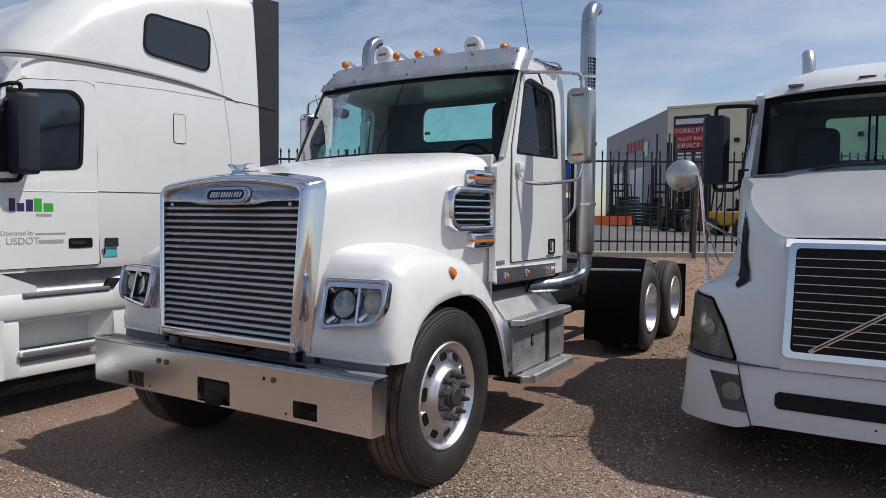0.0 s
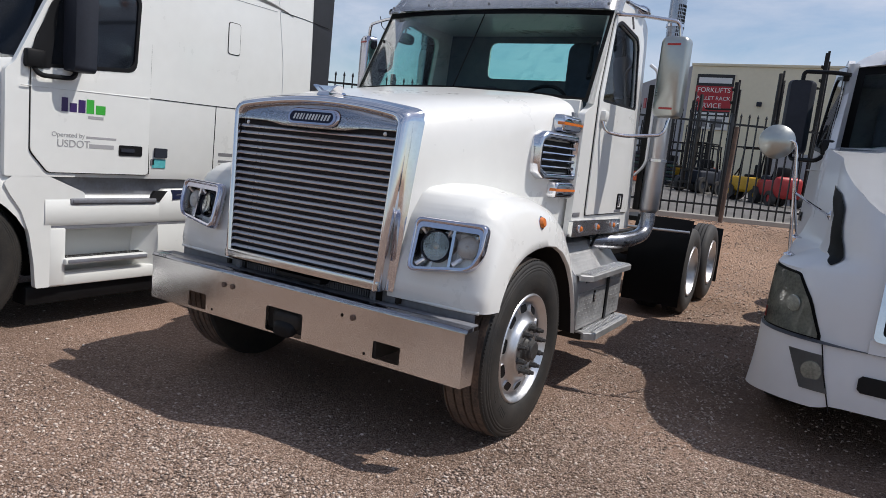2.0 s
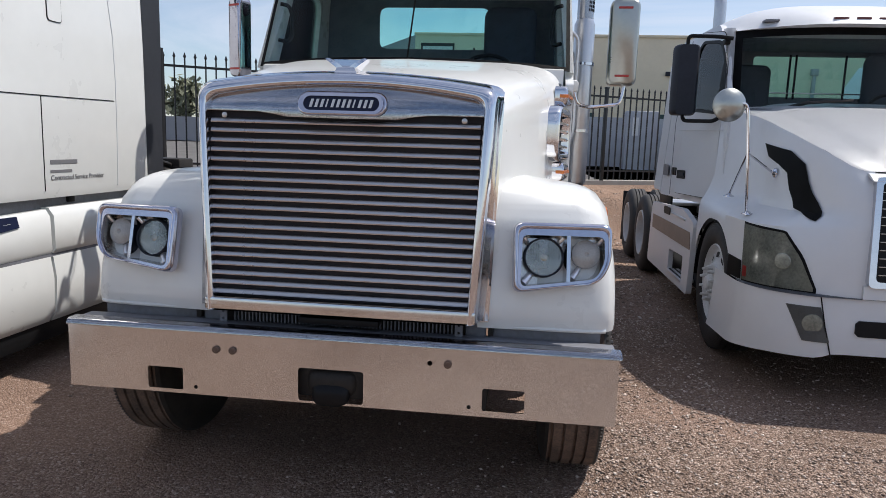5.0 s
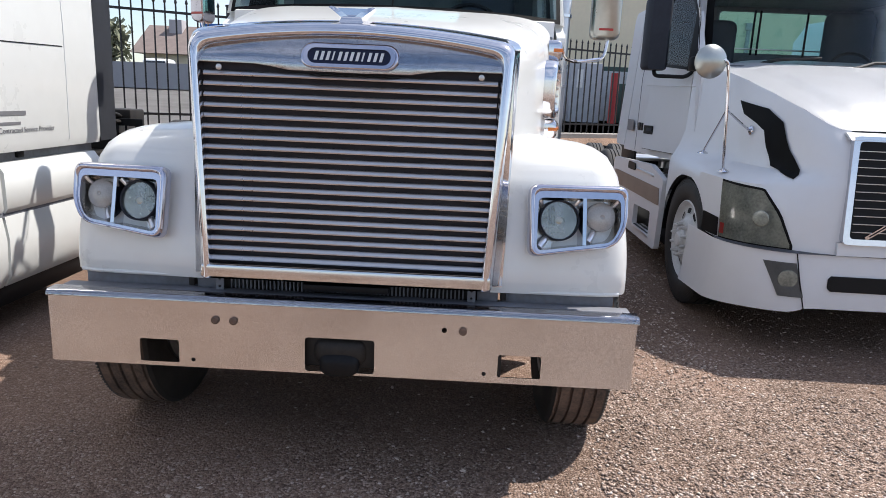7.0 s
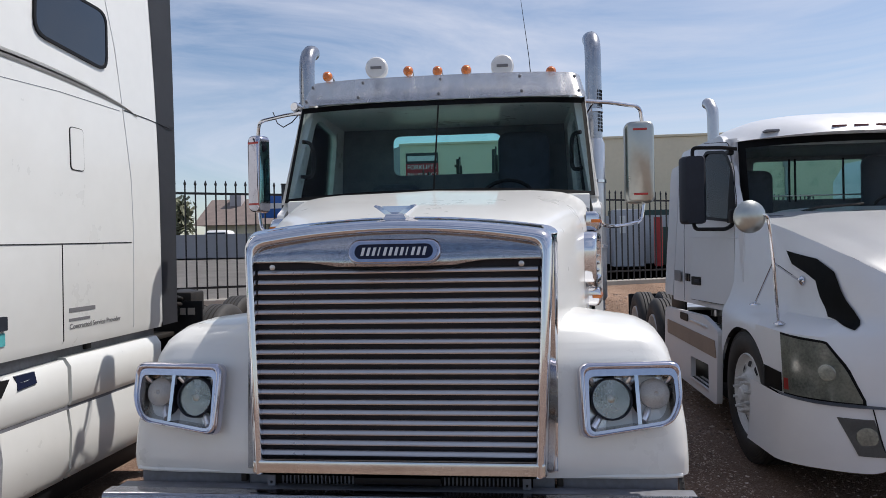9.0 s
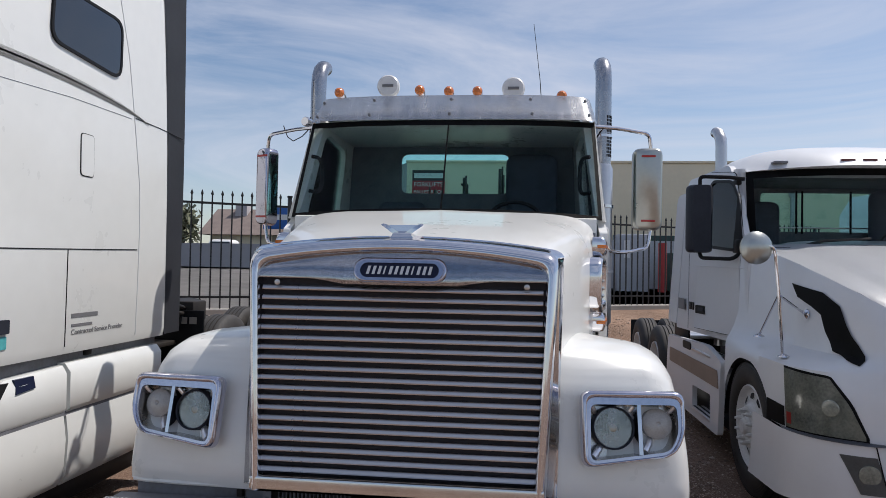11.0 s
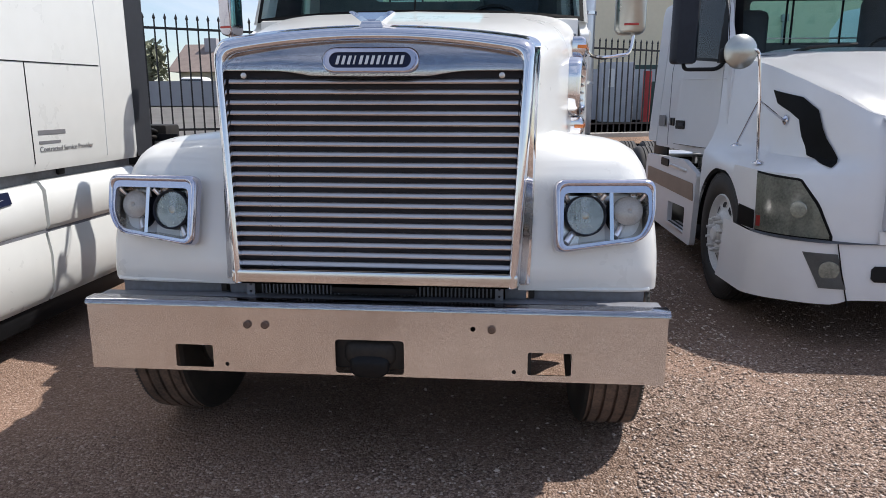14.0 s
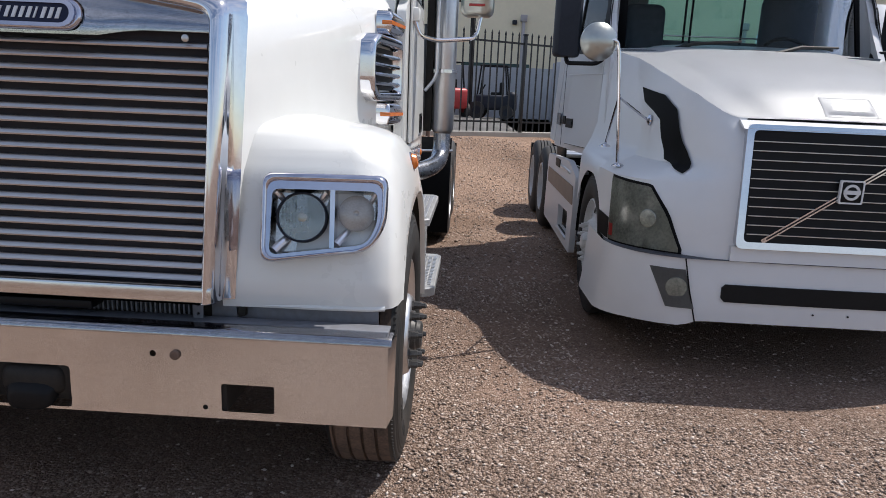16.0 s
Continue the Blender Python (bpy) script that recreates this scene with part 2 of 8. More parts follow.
def tube(bm, path, radius, seg=10, caps=True, flat=1.0):
    """A pipe along a path; radius may be one number or one for each point."""
    path = [V(p) for p in path]
    rad = radius if isinstance(radius, (list, tuple)) else [radius] * len(path)
    rings, up = [], None
    for i, p in enumerate(path):
        d = (path[min(i + 1, len(path) - 1)] - path[max(i - 1, 0)]).normalized()
        if up is None:
            up = d.orthogonal().normalized()
        up = (up - d * up.dot(d)).normalized()
        side = d.cross(up)
        rings.append([p + (up * math.cos(2 * math.pi * k / seg) * flat + side * math.sin(2 * math.pi * k / seg)) * rad[i] for k in range(seg)])
    return loft(bm, rings, True, caps)


def tb(path, radius, seg=10, flat=1.0):
    return tube(bmesh.new(), path, radius, seg, True, flat)


def bend(points, r=0.08, n=5):
    """A polyline with its inner corners rounded."""
    pts = [V(p) for p in points]
    out = [pts[0]]
    for a, b, c in zip(pts, pts[1:], pts[2:]):
        u, w = (a - b), (c - b)
        k = min(r, u.length * 0.49, w.length * 0.49)
        p, q = b + u.normalized() * k, b + w.normalized() * k
        for i in range(n + 1):
            t = i / n
            out.append(p * (1 - t) ** 2 + b * 2 * t * (1 - t) + q * t * t)
    return out + [pts[-1]]


def round_poly(points, r=0.03, n=4):
    """A closed outline in the plane with rounded corners; r may be one for each corner."""
    pts = [V((*p, 0)) for p in points]
    out = []
    for i, b in enumerate(pts):
        a, c = pts[i - 1], pts[(i + 1) % len(pts)]
        u, w = a - b, c - b
        rr = r[i] if isinstance(r, (list, tuple)) else r
        k = min(rr, u.length * 0.48, w.length * 0.48)
        if k < 1e-4:
            out.append((b.x, b.y))
            continue
        p, q = b + u.normalized() * k, b + w.normalized() * k
        for j in range(n + 1):
            t = j / n
            x = p * (1 - t) ** 2 + b * 2 * t * (1 - t) + q * t * t
            out.append((x.x, x.y))
    return out


def circle(cx, cy, r, n=16):
    return [(cx + r * math.cos(2 * math.pi * k / n), cy + r * math.sin(2 * math.pi * k / n)) for k in range(n)]


def plate(bm, outer, holes, put, depth):
    """A sheet cut from an outline with holes. put(u, v, w) gives the place; w runs from 0 to depth."""
    loops = [outer, *holes]
    es = []
    for lp in loops:
        vs = [bm.verts.new((u, v, 0)) for u, v in lp]
        es += [bm.edges.new((vs[i], vs[(i + 1) % len(vs)])) for i in range(len(vs))]
    f = bmesh.ops.triangle_fill(bm, edges=es, use_beauty=True)
    faces = [g for g in f["geom"] if isinstance(g, bmesh.types.BMFace)]
    r = bmesh.ops.extrude_face_region(bm, geom=faces)
    top = {g for g in r["geom"] if isinstance(g, bmesh.types.BMVert)}
    mine = {v for x in faces for v in x.verts} | top
    for v in mine:
        w = depth if v in top else 0.0
        v.co = V(put(v.co.x, v.co.y, w))
    return bm


def pl(outer, holes, put, depth):
    return plate(bmesh.new(), outer, holes, put, depth)


def lathe(bm, profile, m=None, seg=32, closed=False):
    """Turned about the local x axis; the profile is (along x, radius)."""
    rows = []
    for x, r in profile:
        rows.append([bm.verts.new(V((x, r * math.cos(2 * math.pi * k / seg), r * math.sin(2 * math.pi * k / seg)))) for k in range(seg)])
    ends = list(zip(rows, rows[1:])) + ([(rows[-1], rows[0])] if closed else [])
    for a, b in ends:
        for k in range(seg):
            bm.faces.new((a[k], a[(k + 1) % seg], b[(k + 1) % seg], b[k]))
    if not closed:
        for row, rr in ((rows[0], profile[0][1]), (rows[-1], profile[-1][1])):
            if rr > 1e-5:
                bm.faces.new(row)
    bmesh.ops.remove_doubles(bm, verts=[v for r in rows for v in r], dist=1e-6)
    if m is not None:
        bmesh.ops.transform(bm, matrix=m, verts=bm.verts)
    return bm


def lt(profile, m=None, seg=32, closed=False):
    return lathe(bmesh.new(), profile, m, seg, closed)


def sheet(bm, f, nu, nv, thick=0.0):
    """A skin over f(u, v), u and v from 0 to 1, with thickness along its normal."""
    g = [[bm.verts.new(f(i / nu, j / nv)) for j in range(nv + 1)] for i in range(nu + 1)]
    fs = [bm.faces.new((g[i][j], g[i + 1][j], g[i + 1][j + 1], g[i][j + 1])) for i in range(nu) for j in range(nv)]
    if thick:
        bmesh.ops.solidify(bm, geom=fs, thickness=thick)
    return bm


def sh(f, nu, nv, thick=0.0):
    return sheet(bmesh.new(), f, nu, nv, thick)


def shell(f, nu, nv, back):
    """A skin over f(u, v) made solid by a copy of itself moved by the vector back."""
    rings = []
    for i in range(nu + 1):
        col = [f(i / nu, j / nv) for j in range(nv + 1)]
        rings.append(col + [p + V(back) for p in col[::-1]])
    return loft(bmesh.new(), rings)


def lerp(x, table):
    """Smooth reading of a short table of (x, value)."""
    if x <= table[0][0]:
        return table[0][1]
    for (a, p), (b, q) in zip(table, table[1:]):
        if x <= b:
            t = (x - a) / (b - a)
            return p + (q - p) * t
    return table[-1][1]


def words(name, text, size, m, material, parent, extrude=0.0008, slant=0.0):
    cu = bpy.data.curves.new(name, "FONT")
    cu.body, cu.size, cu.extrude, cu.shear = text, size, extrude, slant
    cu.align_x, cu.align_y = "LEFT", "BOTTOM"
    cu.materials.append(material)
    ob = new(name, cu)
    ob.parent = parent
    ob.matrix_basis = base_of(parent).inverted() @ m
    return ob


RX = Matrix.Rotation(radians(90), 4, "X")


def facing_minus_y(x, y, z):
    """A pose for flat writing that is read from the -y side."""
    return Matrix.Translation((x, y, z)) @ RX


def facing_plus_x(x, y, z):
    """A pose for flat writing that is read from the +x side."""
    return Matrix.Translation((x, y, z)) @ Matrix.Rotation(radians(90), 4, "Z") @ RX


def wheel_parts(parent, name, place, turn, dual=False, dusty=False, tread=0.29, rad=0.52, rim_mat=None, caps=None, deep=False, lugs=10, windows=10, slots=True):
    """A truck wheel: rim, tyre, hub and nuts; the outer face looks along local +x."""
    rim_mat = rim_mat or ALU
    m = Matrix.Translation(place) @ Matrix.Rotation(radians(turn), 4, "Z")
    disc = 0.062 if not deep else -0.13
    out = 0.125
    prof = [(out, 0.306), (out + 0.012, 0.300), (out + 0.010, 0.284), (out - 0.012, 0.272), (disc + 0.02, 0.258), (disc + 0.006, 0.245), (disc + 0.0, 0.185), (disc + (0.035 if not deep else 0.0), 0.15), (disc + (0.05 if not deep else 0.004), 0.10),
            (disc + (0.05 if not deep else 0.004), 0.06), (disc - 0.02, 0.06), (disc - 0.02, 0.15), (disc - 0.03, 0.235), (disc - 0.04, 0.255), (-0.13, 0.26), (-0.13, 0.292)]
    rim = part(name, lt(prof, seg=40, closed=True), rim_mat, parent, at=base_of(parent).inverted() @ m, world=False, sharp=40)
    half = tread / 2
    tp = [(0.10, 0.285), (half - 0.02, 0.305), (half + 0.005, 0.36), (half + 0.008, 0.42), (half - 0.008, 0.475), (half - 0.028, 0.505), (half - 0.05, rad - 0.002)]
    g = tread * 0.72 / 5
    x = half - 0.05
    for k in range(4):
        x -= g * 0.8
        tp += [(x, rad), (x - 0.002, rad - 0.016), (x - 0.012, rad - 0.016), (x - 0.014, rad)]
        x -= 0.014 + g * 0.02
    tp += [(-half + 0.05, rad - 0.002), (-half + 0.028, 0.505), (-half + 0.008, 0.475), (-half - 0.008, 0.42), (-half - 0.005, 0.36), (-half + 0.01, 0.31), (-0.10, 0.285)]
    part("tyre", lt(tp, seg=56, closed=True), DUSTY if dusty else RUBBER, rim, world=False, sharp=38)
    if slots:
        hole = pl(round_poly([(-0.017, -0.03), (0.017, -0.03), (0.017, 0.03), (-0.017, 0.03)], 0.016), [], lambda u, v, w: V((w, v, u)), 0.012)
        me = finish(hole, "hand_hole", BLACK)
        for k in range(windows):
            part("hand_hole", me, BLACK, rim, at=Matrix.Rotation(2 * math.pi * k / windows, 4, "X") @ Matrix.Translation((disc + 0.0015, 0, 0.213)), world=False)
    hubx = disc + (0.05 if not deep else 0.0)
    hub = lt([(hubx - 0.02, 0.072), (hubx + 0.03, 0.070), (hubx + 0.055, 0.058), (hubx + 0.06, 0.045), (hubx + 0.085, 0.042), (hubx + 0.09, 0.030), (hubx + 0.09, 0.0)], seg=20)
    part("hub", hub, caps or GRIME, rim, world=False)
    nut = finish(lt([(0, 0.021), (0.008, 0.021), (0.010, 0.0155), (0.038, 0.0145), (0.042, 0.010), (0.055, 0.009), (0.055, 0)], seg=6), "lug_nut", caps or GRIME, 20)
    nr = 0.122
    for k in range(lugs):
        a = 2 * math.pi * (k + 0.5) / lugs
        part("lug_nut", nut, None, rim, at=Matrix.Translation((disc + (0.042 if not deep else 0.004), nr * math.cos(a), nr * math.sin(a))), world=False)
    return rim


def steer_wheel(parent, place, turn, metal=None, dark=None, dust=True):
    """A polished disc wheel with a convex face, ten hand holes and a ribbed low tyre."""
    metal, dark = metal or ALU, dark or GRIME
    m = Matrix.Translation(place) @ Matrix.Rotation(radians(turn), 4, "Z")
    prof = [(0.118, 0.338), (0.132, 0.334), (0.136, 0.326), (0.128, 0.316), (0.112, 0.306), (0.098, 0.292), (0.092, 0.270), (0.098, 0.240), (0.108, 0.205), (0.116, 0.186), (0.132, 0.176), (0.146, 0.168), (0.150, 0.156),
            (0.148, 0.10), (0.132, 0.085), (0.10, 0.085), (0.10, 0.15), (0.07, 0.24), (0.03, 0.275), (-0.13, 0.28), (-0.13, 0.325)]
    rim = part("front_wheel", lt(prof, seg=64, closed=True), metal, parent, "disc wheel with ten hand holes", at=base_of(parent).inverted() @ m, world=False, sharp=50)
    tp = [(0.10, 0.315), (0.128, 0.338), (0.146, 0.37), (0.153, 0.41), (0.152, 0.45), (0.148, 0.472), (0.1465, 0.476), (0.1475, 0.482), (0.1455, 0.488), (0.1425, 0.492), (0.1435, 0.498), (0.1405, 0.505), (0.1375, 0.509), (0.1380, 0.515), (0.134, 0.526), (0.128, 0.532), (0.124, 0.539), (0.112, 0.543)]
    tread, x = [(0.112, 0.530), (0.112, 0.5435)], 0.112
    for k in range(4):
        x -= 0.040
        tread += [(x, 0.5455), (x - 0.002, 0.531), (x - 0.012, 0.531), (x - 0.014, 0.5455)]
        x -= 0.014
    tread += [(-0.112, 0.5435), (-0.112, 0.530)]
    tp += [(0.110, 0.528), (-0.110, 0.528), (-0.112, 0.543), (-0.128, 0.53), (-0.143, 0.49), (-0.152, 0.43), (-0.146, 0.37), (-0.12, 0.33), (-0.10, 0.315)]
    tyre = part("tyre", lt(tp, seg=96, closed=True), DUSTY, rim, "ribbed black truck tyre", world=False, sharp=30)
    part("tread", lt(tread, seg=96, closed=True), TREADDUST if dust else DUSTY, rim, "ribbed tread caked with brown dust" if dust else "", world=False, sharp=30)
    sipe = bmesh.new()
    for k in range(150):
        a = 2 * math.pi * k / 150
        box(sipe, (0.119, -0.004, 0.5345), (0.131, 0.004, 0.5405), m=Matrix.Rotation(a, 4, "X"))
    tagged(part("shoulder_lug", sipe, DUSTY, rim, world=False), kind="stuff")
    for a0, a1 in ((200, 214), (222, 240)):
        for k in range(5):
            a = radians(a0 + (a1 - a0) * k / 5)
            part("sidewall_mark", pl([(-0.006, 0.40), (0.006, 0.40), (0.006, 0.44), (-0.006, 0.44)], [], lambda u, v, w, a=a: V((0.1525 + w, v * math.cos(a) - u * math.sin(a), v * math.sin(a) + u * math.cos(a))), 0.002), DUSTY, rim, world=False)
    hole = finish(pl(round_poly([(-0.024, -0.044), (0.024, -0.044), (0.024, 0.044), (-0.024, 0.044)], 0.023), [], lambda u, v, w: V((w, v, u)), 0.010), "hand_hole", BLACK)
    lip = finish(pl(round_poly([(-0.028, -0.048), (0.028, -0.048), (0.028, 0.048), (-0.028, 0.048)], 0.026), [round_poly([(-0.024, -0.044), (0.024, -0.044), (0.024, 0.044), (-0.024, 0.044)], 0.023)], lambda u, v, w: V((w, v, u)), 0.012), "hole_edge", metal)
    for k in range(10):
        at = Matrix.Rotation(2 * math.pi * k / 10 + 0.1, 4, "X") @ Matrix.Translation((0.0935, 0, 0.243)) @ Matrix.Rotation(radians(-14), 4, "Y")
        part("hand_hole", hole, BLACK, rim, at=at, world=False)
        part("hole_edge", lip, ALU, rim, at=at, world=False)
    part("hub", lt([(0.12, 0.098), (0.146, 0.096), (0.150, 0.082), (0.168, 0.074), (0.174, 0.064), (0.190, 0.060), (0.197, 0.050), (0.199, 0.0)], seg=24), dark, rim, "hub cap", world=False)
    nut = finish(lt([(0, 0.024), (0.008, 0.024), (0.010, 0.0175), (0.040, 0.0165), (0.043, 0.012), (0.060, 0.011), (0.062, 0)], seg=6), "lug_nut", dark, 20)
    for k in range(10):
        a = 2 * math.pi * (k + 0.5) / 10
        part("lug_nut", nut, None, rim, at=Matrix.Translation((0.147, 0.135 * math.cos(a), 0.135 * math.sin(a))), world=False)
    return rim


# ---------------------------------------------------------------- ground


def fence_y(x):
    return 12.1 + 0.60 * x


def ease(t):
    t = min(1.0, max(0.0, t))
    return t * t * (3 - 2 * t)


def ground_height(x, y):
    """Level yard, a gravel bank up to the fence, then a level lot."""
    rise = 0.82 * ease((y - fence_y(max(-9.0, min(9.0, x))) + 4.2) / 4.0)
    side = 0.20 * ease((y - 2.9) / 1.2) * ease((-2.15 - x) / 0.35)
    near = max(0.0, 1 - math.hypot(x, y - 3) / 30)
    rough = 0.016 * noise.noise(V((x * 0.5, y * 0.5, 3))) + 0.006 * noise.noise(V((x * 2.2, y * 2.2, 7)))
    return max(rise, side) - 0.026 + rough * near


def gravel_material():
    """Crushed pinkish stone over brown dirt: stones thin out to packed dirt in the lane between the trucks."""
    m = bpy.data.materials.new("gravel")
    m.use_nodes = True
    n, l = m.node_tree.nodes, m.node_tree.links
    b = n["Principled BSDF"]
    b.inputs["Roughness"].default_value = 0.95
    b.inputs["Specular IOR Level"].default_value = 0.2
    co = n.new("ShaderNodeTexCoord")

    def tex(kind, scale, detail=None):
        t = n.new(kind)
        t.inputs["Scale"].default_value = scale
        if detail:
            t.inputs["Detail"].default_value = detail
        l.new(co.outputs["Object"], t.inputs["Vector"])
        return t

    def ramp(src, stops):
        r = n.new("ShaderNodeValToRGB")
        els = r.color_ramp.elements
        els[0].position, els[0].color = stops[0][0], (*stops[0][1], 1)
        els[1].position, els[1].color = stops[-1][0], (*stops[-1][1], 1)
        for q, c in stops[1:-1]:
            els.new(q).color = (*c, 1)
        l.new(src, r.inputs["Fac"])
        return r.outputs["Color"]

    def blend(fac, a, c, mode="MIX"):
        x = n.new("ShaderNodeMix")
        x.data_type, x.blend_type = "RGBA", mode
        for sock, v in ((x.inputs[0], fac), (x.inputs[6], a), (x.inputs[7], c)):
            if isinstance(v, (int, float)):
                sock.default_value = v
            elif isinstance(v, tuple):
                sock.default_value = (*v, 1)
            else:
                l.new(v, sock)
        return x.outputs[2]

    def calc(op, a, c):
        x = n.new("ShaderNodeMath")
        x.operation = op
        for sock, v in zip(x.inputs, (a, c)):
            if isinstance(v, (int, float)):
                sock.default_value = v
            else:
                l.new(v, sock)
        return x.outputs[0]

    def band(src, lo, hi):
        x = n.new("ShaderNodeMapRange")
        x.interpolation_type = "SMOOTHSTEP"
        x.inputs["From Min"].default_value, x.inputs["From Max"].default_value = lo, hi
        l.new(src, x.inputs["Value"])
        return x.outputs["Result"]

    stones, grit = tex("ShaderNodeTexVoronoi", 78), tex("ShaderNodeTexVoronoi", 150)
    drift, wide, fine = tex("ShaderNodeTexNoise", 1.1, 7), tex("ShaderNodeTexNoise", 0.55, 5), tex("ShaderNodeTexNoise", 240, 3)
    pick = n.new("ShaderNodeSeparateColor")
    l.new(stones.outputs["Color"], pick.inputs["Color"])
    pick2 = n.new("ShaderNodeSeparateColor")
    l.new(grit.outputs["Color"], pick2.inputs["Color"])
    stone = ramp(pick.outputs[0], [(0.0, (0.110, 0.078, 0.060)), (0.30, (0.225, 0.165, 0.132)), (0.62, (0.365, 0.276, 0.226)), (0.86, (0.500, 0.402, 0.340)), (1.0, (0.690, 0.595, 0.525))])
    sand = ramp(pick2.outputs[0], [(0.0, (0.100, 0.068, 0.051)), (0.4, (0.240, 0.168, 0.128)), (0.75, (0.390, 0.290, 0.230)), (1.0, (0.540, 0.435, 0.365))])
    # stone edges darkened: the shade of the crevices is put into the colour
    gap = ramp(stones.outputs["Distance"], [(0.0, (1.0, 1.0, 1.0)), (0.50, (1.0, 1.0, 1.0)), (0.78, (0.30, 0.27, 0.25))])
    loose = blend(ramp(pick.outputs[1], [(0.50, (0.0, 0.0, 0.0)), (0.62, (1.0, 1.0, 1.0))]), blend(1.0, stone, gap, "MULTIPLY"), sand)
    # packed dirt
    dirt = blend(ramp(fine.outputs["Fac"], [(0.35, (0.0, 0.0, 0.0)), (0.68, (1.0, 1.0, 1.0))]), (0.120, 0.076, 0.056), (0.285, 0.190, 0.142))
    xyz = n.new("ShaderNodeSeparateXYZ")
    l.new(co.outputs["Object"], xyz.inputs["Vector"])
    wob = calc("MULTIPLY", calc("SUBTRACT", drift.outputs["Fac"], 0.5), 2.2)
    px, py = calc("ADD", xyz.outputs["X"], wob), calc("ADD", xyz.outputs["Y"], wob)
    lane = calc("MULTIPLY", calc("MULTIPLY", band(px, 0.9, 1.9), band(py, 0.9, 2.1)), calc("SUBTRACT", 1.0, band(py, 4.6, 6.4)))
    under = calc("MULTIPLY", calc("SUBTRACT", 1.0, band(xyz.outputs["X"], 0.7, 1.5)), band(py, -0.6, 0.6))
    patch = ramp(drift.outputs["Fac"], [(0.54, (0.0, 0.0, 0.0)), (0.72, (0.55, 0.55, 0.55))])
    west = calc("MULTIPLY", calc("SUBTRACT", 1.0, band(px, -0.9, 1.2)), 0.75)
    packed = calc("MAXIMUM", calc("MULTIPLY", calc("MAXIMUM", calc("MAXIMUM", lane, under), west), 0.68), patch)
    near = blend(packed, loose, dirt)
    # drier, more orange towards the bank
    far = blend(band(xyz.outputs["Y"], 4.2, 7.5), near, blend(0.42, near, (0.400, 0.255, 0.165)))
    tone = ramp(wide.outputs["Fac"], [(0.32, (0.76, 0.72, 0.69)), (0.62, (1.26, 1.22, 1.19))])
    l.new(blend(1.0, far, tone, "MULTIPLY"), b.inputs["Base Color"])
    h = calc("ADD", calc("MULTIPLY", stones.outputs["Distance"], 1.0), calc("MULTIPLY", grit.outputs["Distance"], 0.5))
    h = calc("MULTIPLY", h, calc("SUBTRACT", 1.0, calc("MULTIPLY", packed, 0.6)))
    bp = n.new("ShaderNodeBump")
    bp.inputs["Strength"].default_value, bp.inputs["Distance"].default_value = 1.0, 0.016
    bp.invert = True
    l.new(h, bp.inputs["Height"])
    l.new(bp.outputs["Normal"], b.inputs["Normal"])
    return m


GRAVEL = gravel_material()


def axis(lo, hi, step, far):
    """Even steps near by, wider and wider outward."""
    mid = list(np.arange(lo, hi + 1e-6, step))
    out, s = [], step
    p = hi
    while p < far:
        s *= 1.35
        p += s
        out.append(min(p, far))
    inn, s, p = [], step, lo
    while p > -far:
        s *= 1.35
        p -= s
        inn.append(max(p, -far))
    return inn[::-1] + [float(v) for v in mid] + out


def build_ground():
    xs, ys = axis(-6, 7, 0.25, 900), axis(-4, 16, 0.25, 900)
    verts = [(x, y, ground_height(x, y)) for y in ys for x in xs]
    w = len(xs)
    faces = [(j * w + i, j * w + i + 1, (j + 1) * w + i + 1, (j + 1) * w + i) for j in range(len(ys) - 1) for i in range(w - 1)]
    me = bpy.data.meshes.new("ground")
    me.from_pydata(verts, [], faces)
    me.polygons.foreach_set("use_smooth", [True] * len(faces))
    me.materials.append(GRAVEL)
    tagged(new("ground", me), "reddish brown crushed gravel yard with a low bank", "ground", "", "structure")


build_ground()


def stone_material():
    m = mat("loose_stone", (0.36, 0.29, 0.24), 0.9, vary=0.3, scale=30)
    n, l = m.node_tree.nodes, m.node_tree.links
    g = n.new("ShaderNodeNewGeometry")
    ramp = n.new("ShaderNodeValToRGB")
    els = ramp.color_ramp.elements
    els[0].position, els[0].color = 0.0, (0.130, 0.092, 0.072, 1)
    els[1].position, els[1].color = 1.0, (0.680, 0.580, 0.505, 1)
    for p, c in ((0.35, (0.300, 0.215, 0.168, 1)), (0.6, (0.420, 0.312, 0.250, 1)), (0.85, (0.540, 0.430, 0.360, 1))):
        els.new(p).color = c
    l.new(g.outputs["Random Per Island"], ramp.inputs["Fac"])
    l.new(ramp.outputs["Color"], n["Principled BSDF"].inputs["Base Color"])
    return m


STONE = stone_material()


